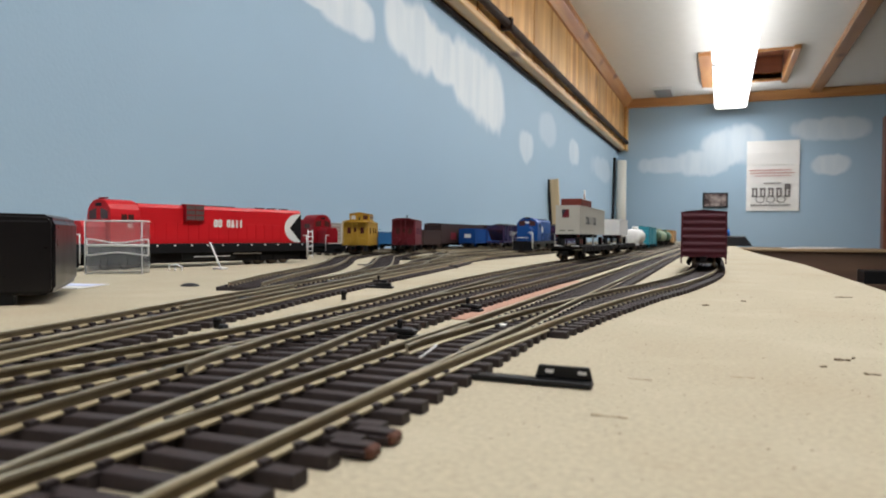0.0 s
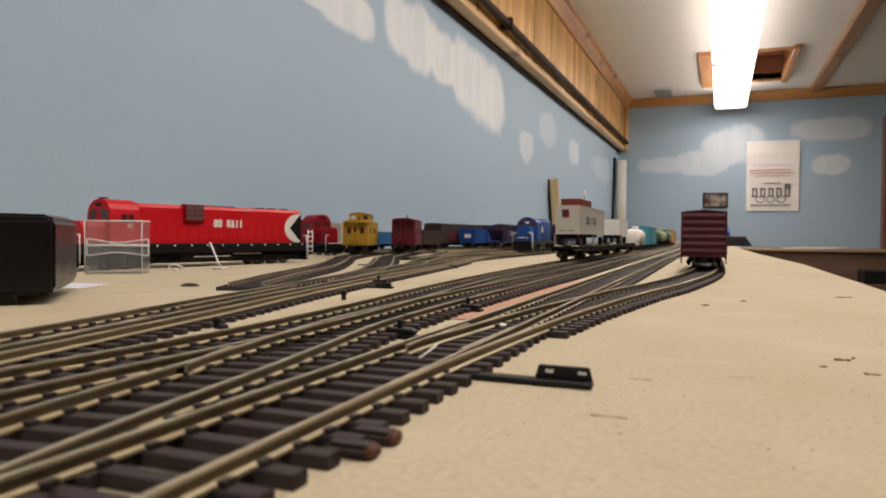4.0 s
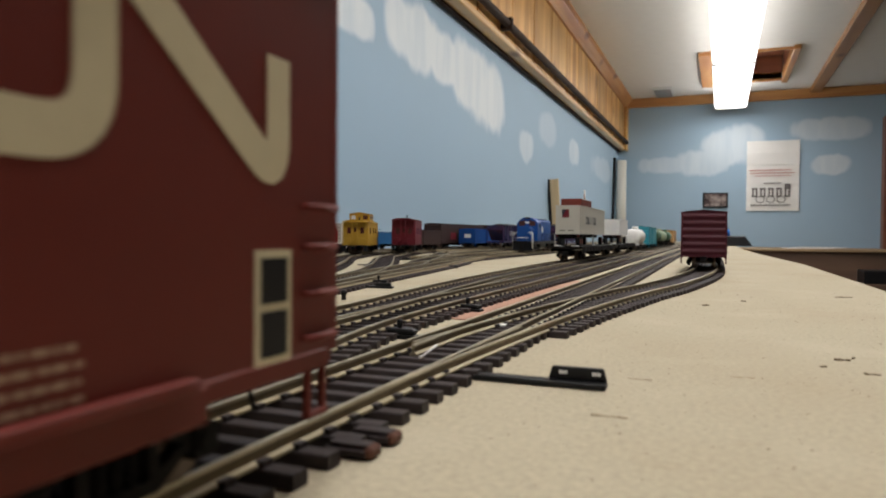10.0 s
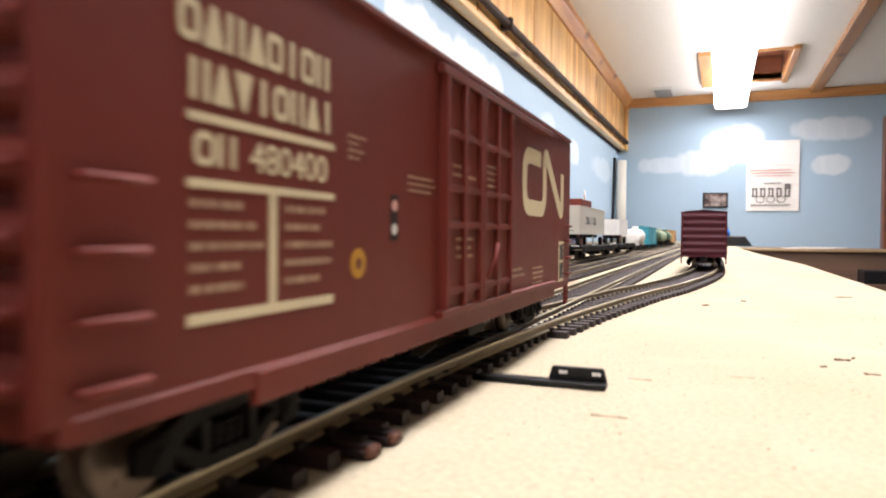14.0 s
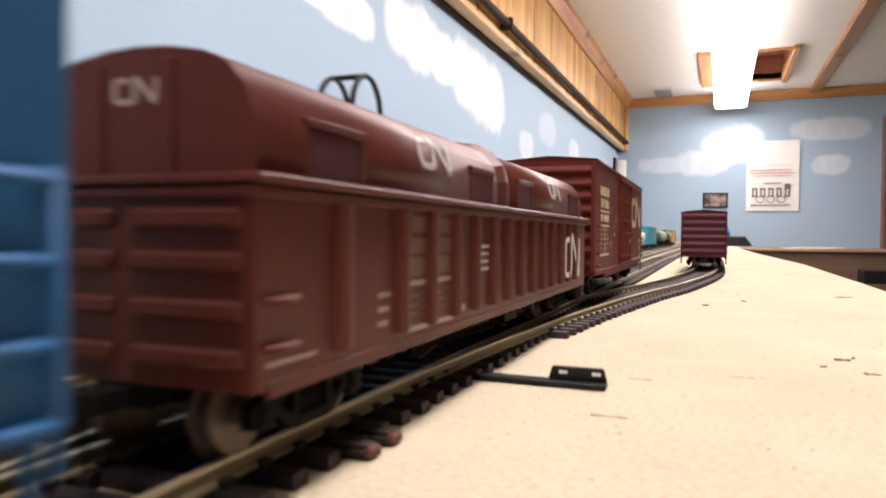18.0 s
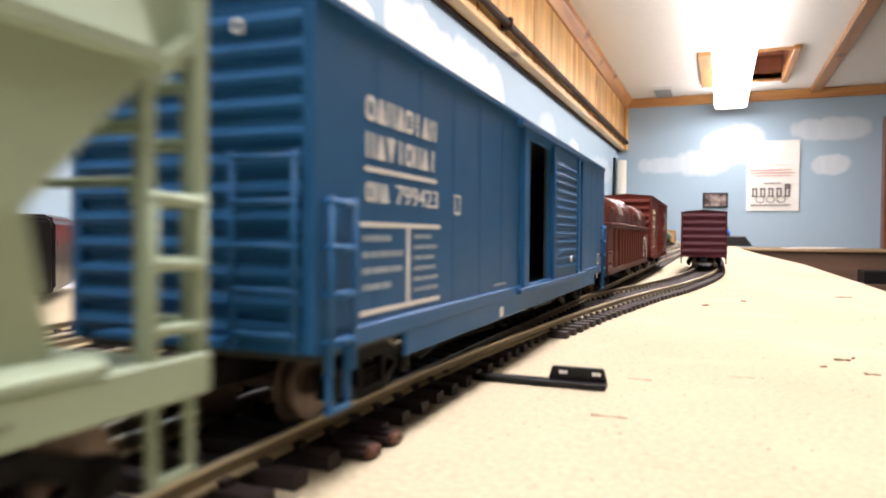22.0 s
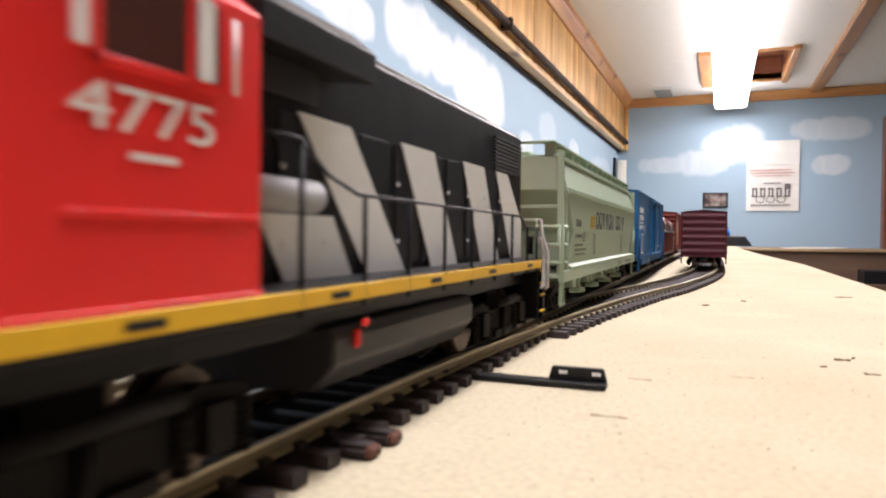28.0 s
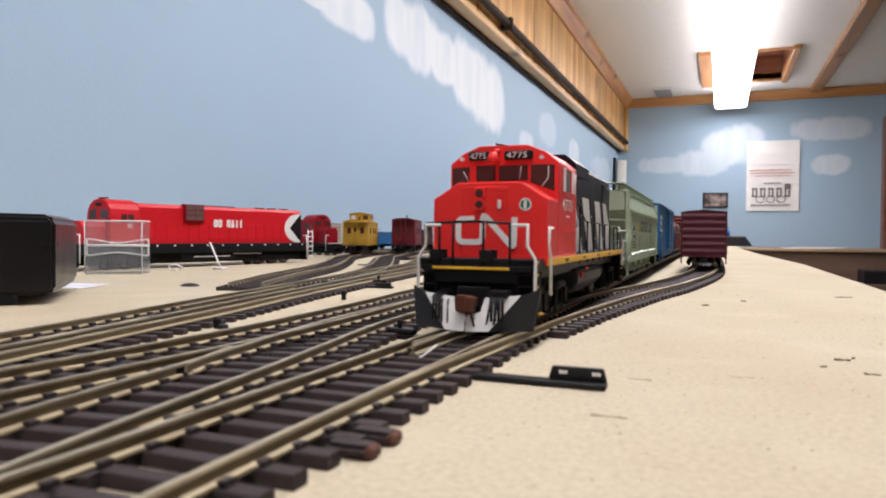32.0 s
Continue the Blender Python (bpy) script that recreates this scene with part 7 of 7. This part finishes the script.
place(open_hopper("dark blue ribbed hopper car loaded with coal", 160.0, M_DBLUE), -0.405, 1.30, 0)
place(open_hopper("dark blue coal hopper on the middle storage track", 161.0, M_DBLUE, 42), -0.336, 1.24)
place(open_hopper("dark purple-blue coal hopper on a storage track", 162.0, M_DBLUE, 42), -0.406, 1.50)
o = plain_boxcar("blue boxcar with a white patch on a rear storage track", 160.0, 34.0, 36.0, M_CBLUE)
boxes("white_patch", [(-5, 8, -161.2, -160.9, 20, 27)], M_STRIPE, o, 0.0)
place(o, -0.462, 1.30)
place(plain_boxcar("low dark brown freight car on a rear storage track", 130.0, 30.0, 31.0, M_BLACKBROWN), -0.456, 0.98, 0)
o = plain_boxcar("long black-brown freight car with a dark roof", 250.0, 34.0, 45.0, M_BLACKBROWN)
boxes("red_panel", [(16.8, 17.2, -200, -170, 16, 30)], M_RCAB, o, 0.0, "dull red side panel")
place(o, -0.502, 1.22)
place(plain_boxcar("grey-white freight car behind the deep red engine", 90.0, 30.0, 44.0, M_TRAILER), -0.543, 0.925, 0, 0.0)
place(plain_boxcar("low blue boxcar at the rear of the yard", 160.0, 32.0, 27.0, M_NAVY), -0.546, 1.05)
o = tank_car("black and brown tank car at the rear of the yard", 220.0, 15.0, M_MAROON, 26)
place(o, -0.548, 1.36)
place(plain_boxcar("dark brown boxcar further along the rear track", 180.0, 35.0, 48.0, M_BLACKBROWN), -0.548, 1.64)
for y, m, lab in ((1.56, M_MAROON, "maroon boxcar on a rear storage track"), (1.76, M_BROWN, "brown boxcar on a rear storage track")):
    place(plain_boxcar(lab, 170.0, 35.0, 44.0, m), -0.455, y)
place(open_hopper("dark hopper car behind the blue diesel", 163.0, M_DBLUE, 42), -0.279, 1.24)


# ---------- clutter on the table ----------
def switch_machine(label, x, y, rz, post=False):
    """A black plastic switch machine beside a turnout, with its bar."""
    ob = thing("switch_machine", label, "switch machine", pose(x, y, 0, 0, 0, rz), group="switch machines")
    boxes("base", [(-4, 13, -2.0, 2.0, 0, 1.3)], M_BLACK, ob, 0.3)
    boxes("cover", [(3, 12.0, -1.6, 1.6, 1.3, 3.0)], M_BLACK, ob, 0.5)
    boxes("throw_bar", [(-10, -3, -0.8, 0.8, 0.2, 1.1)], M_BLACK, ob, 0.1)
    if post:
        boxes("lever", [(6, 7.6, -0.7, 0.7, 3.0, 5.6)], M_BLACK, ob, 0.4)
    return ob


switch_machine("black switch machine with a lever beside the inner track", -0.093, 0.186, -6, True)
switch_machine("black switch machine with a post beside the inner track", -0.099, 0.262, -8, True)
switch_machine("black switch machine between yard tracks", -0.182, 0.352, 10)
switch_machine("black switch machine by the yard lead", -0.196, 0.375, 12, True)
switch_machine("black switch machine near the cabooses", -0.315, 0.603, 15)
switch_machine("black switch machine in the middle yard", -0.232, 0.592, 12)
switch_machine("small black switch machine by the middle track", -0.35, 0.75, 15)


def post(x, y, h, label):
    ob = thing("post", label, "post", pose(x, y, 0), group="short posts")
    bm = bmesh.new()
    bm_cyl(bm, (0, 0, 0), (0, 0, h * 0.7), 0.0011, 10)
    part("stem", bm, M_BLACK, ob)
    bm = bmesh.new()
    bm_cyl(bm, (0, 0, h * 0.6), (0, 0, h), 0.0016, 10, 0.0012)
    part("cap", bm, M_BLACK, ob)


post(-0.160, 0.283, 0.0044, "short black post between yard tracks")
post(-0.126, 0.157, 0.0052, "short dark post among the yard switches")
post(-0.147, 0.180, 0.0036, "short black post beside a yard track")

# the throw bar of the near turnout: a black strip with a raised two-hole tab
throw = thing("throw_bar", "black plastic throw bar with a two-hole tab on the table", "throw bar")
boxes("strip", [(-25, 2.0, -1.8, 1.8, 0.15, 1.3)], M_BLACK, throw, 0.2)
bm = bmesh.new()
tab = [(-9.8, 1.3), (-9.0, 3.9), (1.2, 3.9), (1.9, 1.3)]
bm_prism(bm, [(u * K, v * K) for u, v in tab], 0.9 * K, 1.9 * K, "Y")
tab = part("tab", finish(bm, 0.2 * K), M_BLACK, throw, "raised black tab")
for x in (-6.6, 0.0):
    boxes("slot", [(x - 1.0, x + 0.7, 0.82, 0.95, 2.4, 3.1)], M_LWHITE, tab, 0.0, "pale slot through the tab")
TIPS = []
for s, x in ((-1, -43.6), (1, -29.2)):
    bm = bmesh.new()
    line = [(Vector((0, 0.004 * i)), Vector((0, 1))) for i in range(12)]
    rail_mesh(bm, line, 0)
    tip = tagged(part("point_blade", bm, M_RAILS), "thin tarnished point rail of the turnout", "point rail", "point rails")
    tip.matrix_world = pose(-0.0605 + s * 0.0068, 0.150, -0.0002)
    TIPS.append((tip, s))
guard = thing("guard_rail", "short tarnished guard rail with black end blocks", "guard rail")
bm = bmesh.new()
a, b = Vector((-0.0968, 0.1094)), Vector((-0.1026, 0.1305))
rail_mesh(bm, [(a.lerp(b, i / 6), (b - a).normalized()) for i in range(7)], 0)
part("rail", bm, M_RAILS, guard)
for x, y in ((-0.0991, 0.1085), (-0.1033, 0.1322), (-0.1085, 0.1045)):
    box_part("end_block", x - 0.0016, x + 0.0016, y - 0.002, y + 0.002, 0.0, 0.0042, M_BLACK, guard, 0.0004)
spring = thing("spring_wire", "bright bent wire between the point rails", "wire")
rods("wire", [[(-63.2, 146, 2.4), (-62.6, 146.4, 2.5), (-60.8, 151.0, 4.6)]], 0.3, M_STRIPE, spring)
clip = thing("rail_joiner", "pale metal joiner lying between rails", "rail joiner")
boxes("plate", [(-67.5, -61.5, 208, 211.5, 2.1, 2.6)], M_LWHITE, clip, 0.1)

# rusty tie ends on the main line
for y in (0.0842, 0.0910):
    o = thing("tie_block", "dark wooden tie end with a rusty orange face", "tie", pose(-0.0438, y, 0), group="rusty tie ends")
    bm = bmesh.new()
    mbox(bm, -6, 1.2, -1.9, 1.9, 0.05, 2.0)
    part("block", finish(bm, 0.7 * K, 2), M_TIE, o)
    bm = bmesh.new()
    mbox(bm, 0.0, 1.4, -1.6, 1.6, 0.2, 1.85)
    part("rust_patch", finish(bm, 0.4 * K), M_RUST, o)

# pink strip between the two nearest tracks
pink = thing("card_strip", "strip of faded pink card laid between the tracks", "card")
prism("sheet", [(-96, 236), (-76, 232), (-75, 330), (-77, 478), (-90, 470)], 0.02, 0.35, "Z", M_PINK, pink)

# black power pack on feet, with paper behind it
pack = thing("power_pack", "glossy black plastic power pack on rubber feet", "power pack", pose(-0.2535, 0.2105, 0, 0, 0, 43))
M_GLOSS = mat("glossy_black", (0.009, 0.008, 0.009), 0.3, var=0.25, coat=0.08)
bm = bmesh.new()
bm_prism(bm, [(u * K, v * K) for u, v in ((-110, 4), (-2, 4), (0, 6), (0, 34.5), (-2.5, 37), (-108, 39), (-110, 37))], 0, 76 * K, "Y")
part("case", finish(bm, 1.6 * K, 3), M_GLOSS, pack)
boxes("lid_seam", [(-108, -3, -0.25, 0.1, 33.6, 34.3)], M_GREYTANK, pack, 0.1)
for x in (-104, -20):
    for y in (5, 70):
        boxes("foot", [(x - 5, x + 5, y - 4, y + 4, 0, 4.4)], M_BLACK, pack, 0.4)
M_PALE = mat("pale_blue_sheet", (0.62, 0.66, 0.85), 0.7, var=0.05)
sheet = thing("paper_sheet", "white and pale blue paper lying flat on the table", "paper")
prism("sheet", [(-345, 262), (-312, 272), (-322, 302), (-352, 292)], 0.1, 0.6, "Z", M_PAPER, sheet)
prism("blue_edge", [(-350, 276), (-318, 284), (-321, 298), (-351, 290)], 0.65, 0.9, "Z", M_PALE, sheet)

# clear plastic box with a white clasp
M_CLEAR = bpy.data.materials.new("clear_plastic")
M_CLEAR.use_nodes = True
b = M_CLEAR.node_tree.nodes["Principled BSDF"]
b.inputs["Base Color"].default_value = (0.9, 0.92, 0.93, 1)
b.inputs["Roughness"].default_value, b.inputs["Transmission Weight"].default_value, b.inputs["IOR"].default_value = 0.12, 0.97, 1.12
clear = thing("plastic_box", "clear plastic box with a milky white clasp", "box", pose(-0.4170, 0.370, 0, 0, 0, 32))
for r in ((0, 38, 0, 0.8, 0, 38), (0, 38, 25, 25.8, 0, 38), (0, 0.8, 0.8, 25, 0, 38), (37.2, 38, 0.8, 25, 0, 38), (0.8, 37.2, 0.8, 25, 0, 0.8)):
    o = boxes("wall", [r], M_CLEAR, clear, 0.1)
    o.visible_shadow = False
M_MILKY = mat("milky_plastic", (0.70, 0.70, 0.70), 0.35, var=0.05)
bm = bmesh.new()
n = 12
up = [(1.5 + 41 * i / n, 23.5 + 1.3 * math.cos(2 * math.pi * i / n)) for i in range(n + 1)]
dn = [(1.5 + 41 * i / n, 14.5 - 1.0 * math.cos(2 * math.pi * i / n)) for i in range(n + 1)]
for line, w in ((up, 1.0), (dn, 0.9), ([(1.5, 20.5), (42.5, 20.5)], 1.6)):
    for (a, c), (d, e) in zip(line, line[1:]):
        bm_cyl(bm, Vector((a, -0.6, c)) * K, Vector((d, -0.6, e)) * K, w * 0.5 * K, 6)
for x in (1.5, 42.5):
    bm_cyl(bm, Vector((x, -0.6, 13.5)) * K, Vector((x, -0.6, 25)) * K, 0.5 * K, 6)
part("clasp", bm, M_MILKY, clear, "milky white wavy clasp")
o = boxes("band", [(1.5, 42.5, -0.5, -0.3, 15.2, 23.6)], M_CLEAR, clear, 0.0)
o.visible_shadow = False
rods("rim", [[(0, 0, 38), (38, 0, 38), (38, 25, 38), (0, 25, 38), (0, 0, 38)], [(0, 0, 0), (0, 0, 38)], [(38, 0, 0), (38, 0, 38)]], 0.35, M_MILKY, clear)

oval = thing("pebble", "flat oval dark pebble lying on the table", "pebble", pose(-0.277, 0.316, 0, 0, 0, 20))
bm = bmesh.new()
q = bmesh.ops.create_uvsphere(bm, u_segments=20, v_segments=8, radius=1)
for v in q["verts"]:
    v.co = Vector((v.co.x * 5.4, v.co.y * 3.6, max(v.co.z, 0) * 1.9)) * K
part("shell", bm, M_GREYTANK, oval)
stick = thing("lever_rod", "thin clear rod leaning on a small foot", "rod")
rods("rod", [[(-383, 473, 1.5), (-398, 478, 22.0)]], 0.7, M_MILKY, stick)
boxes("foot", [(-388, -378, 469, 476, 0, 1.6)], M_MILKY, stick, 0.3)
tinyclip = thing("plastic_clip", "tiny white plastic clip on the table", "clip")
rods("loop", [[(-397, 430, 0.4), (-397, 430, 4.5), (-391, 432, 5.5), (-388, 434, 3), (-388, 434, 0.4)], [(-392, 431, 0.4), (-392, 431, 3)]], 0.6, M_MILKY, tinyclip)

# things leaning in the far corner
board = thing("wood_board", "raw wooden board leaning against the blue wall", "board", pose(-0.622, 2.85, 0, 0, -4, 0))
box_part("plank", -0.017, 0.017, 0.0, 0.012, 0, 0.262, M_TANWOOD, board, 0.001)
box_part("dark_edge", -0.030, -0.0171, 0.0, 0.014, 0, 0.262, M_BLACK, board, 0.001)
tube = thing("paper_roll", "tall cream cardboard roll standing in the corner", "roll", pose(-0.628, 4.83, 0))
bm = bmesh.new()
bm_cyl(bm, (0, 0, 0), (0, 0, 0.535), 0.033, 28)
part("roll", bm, M_TUBE, tube)
strip = thing("black_strip", "narrow black strip leaning beside the roll", "strip", pose(-0.6555, 4.59, 0, 0, 1.0, 0))
box_part("strip", -0.004, 0.014, 0, 0.012, 0, 0.53, M_BLACK, strip, 0.001)

# far end of the table
tray = thing("dark_tray", "low dark grey tray at the table's far end", "tray", pose(0.03, 2.62, 0))
bm = bmesh.new()
bm_prism(bm, [(-0.06, 0.0), (-0.065, 0.034), (0.045, 0.034), (0.07, 0.0)], 0, 0.12, "Y")
part("body", finish(bm, 0.003), M_GREYTANK, tray)
bluecap = thing("blue_cup", "small bright blue cup on the dark tray", "cup", pose(0.012, 2.66, 0.034))
bm = bmesh.new()
bm_cyl(bm, (0, 0, 0), (0, 0, 0.022), 0.016, 16, 0.014)
part("cap", bm, mat("bright_blue_plastic", (0.02, 0.18, 0.6), 0.35), bluecap)
papers = thing("paper_pile", "loose white papers lying on the side bench", "paper", pose(0.45, 4.5, -0.03))
for i in range(4):
    o = box_part("sheet", -0.12 + 0.03 * i, 0.10 + 0.03 * i, -0.1, 0.09, 0.002 * i, 0.002 * i + 0.0015, M_PAPER, papers)
dark = thing("storage_crate", "dark storage crate on the bench shelf", "crate", pose(0.80, 4.10, -0.195))
box_part("crate", -0.14, 0.16, -0.09, 0.11, 0, 0.065, M_BLACK, dark, 0.004)
box_part("handle", -0.03, 0.05, -0.098, -0.0901, 0.03, 0.045, M_REDWOOD, dark, 0.002)

# flecks and twigs of scenic litter on the board
rnd = random.Random(9)
M_TWIG = mat("faded_twig", (0.33, 0.26, 0.17), 0.85, var=0.3)
M_FLECK = mat("dark_fleck", (0.14, 0.10, 0.06), 0.8, var=0.3)
for x, y, w, thick, rz in ((0.028, 0.197, 3.6, 0.30, 5), (0.0315, 0.179, 3.2, 0.22, -10), (-0.017, 0.119, 6.0, 0.14, 2), (-0.0155, 0.153, 5.0, 0.10, -4), (0.0045, 0.164, 5.0, 0.10, 0), (0.058, 0.407, 8, 0.30, 10), (0.0225, 0.185, 1.6, 0.24, 30),
                           (-0.006, 0.33, 3.0, 0.30, 20), (0.010, 0.36, 2.4, 0.25, -15), (0.031, 0.201, 2.0, 0.22, 60)):
    o = thing("twig", "thin dark twig fragment lying on the board", "twig", pose(x, y, 0, 0, 0, rz), group="twig fragments")
    bm = bmesh.new()
    pts = [Vector((w * (i / 4 - 0.5), rnd.uniform(-0.3, 0.3), thick * 0.7)) * K for i in range(5)]
    for a, c in zip(pts, pts[1:]):
        bm_cyl(bm, a, c, rnd.uniform(0.5, 1.2) * thick * K, 6)
    part("stem", bm, M_FLECK if thick > 0.2 else M_TWIG, o)
bm = bmesh.new()
for i in range(2200):
    x, y = rnd.uniform(-0.045, 0.085), rnd.uniform(0.04, 0.7) ** 1.0
    if x < -0.035 + max(0, y - 0.2) * 0.12:
        continue
    s = rnd.uniform(0.05, 0.20) * rnd.choice((1, 1, 1, 1.6)) * K
    v = [bm.verts.new((x + s * math.cos(a) * rnd.uniform(0.5, 1.4), y + s * math.sin(a), 0.0)) for a in (0, 1.6, 3.1, 4.7)]
    t = bm.verts.new((x, y, s * 0.6))
    for a, c in zip(v, v[1:] + v[:1]):
        bm.faces.new((a, c, t))
tagged(part("litter", bm, M_FLECK), "scattered dark specks of dust on the tan board", "dust", "", "stuff")


# ---------- what moves ----------
def gone(t):
    """How far the train has come at t."""
    for (a, u), (b, v) in zip(SROWS, SROWS[1:]):
        if a <= t <= b:
            return u + (v - u) * (t - a) / (b - a)
    return SROWS[-1][1]


def motions():
    for ob, o in zip(TR, OFF):
        walk(ob, [(t, pose(-0.060 - 0.01 * (s - o), s - o, RAILTOP, 0, 0, 0.573)) for t, s in SROWS])
    # the turnout is thrown: its bar slides out and the two point rails shift over
    for t, ob in ((0, throw),):
        walk(ob, [(a, pose(-0.0252 + d, 0.1395, 0)) for a, d in ((0, 0), (4.2, 0), (4.6, 0.0028), (32, 0.0028))])
    for ob, s in TIPS:
        walk(ob, [(a, pose(-0.0605 + s * 0.0068 + d, 0.150, -0.0002, 0, 0, -s * 0.5)) for a, d in ((0, -0.0007), (4.2, -0.0007), (4.6, 0.0009), (32, 0.0009))])
    # wheels roll without slipping, a key for each 70 degrees or less
    times = {}
    for ob, y, r in TRAIN_WHEELS:
        if r not in times:
            keys, last = [(0.0, 0.0)], SROWS[0][1]
            for f in range(1, 961):
                s = gone(f / 30)
                if (s - last) / (r * K) > radians(50) or f == 960:
                    keys.append((f / 30, -math.degrees((s - SROWS[0][1]) / (r * K))))
                    last = s
            times[r] = keys
        walk(ob, [(t, pose(0, y * K, r * K, a)) for t, a in times[r]])


motions()
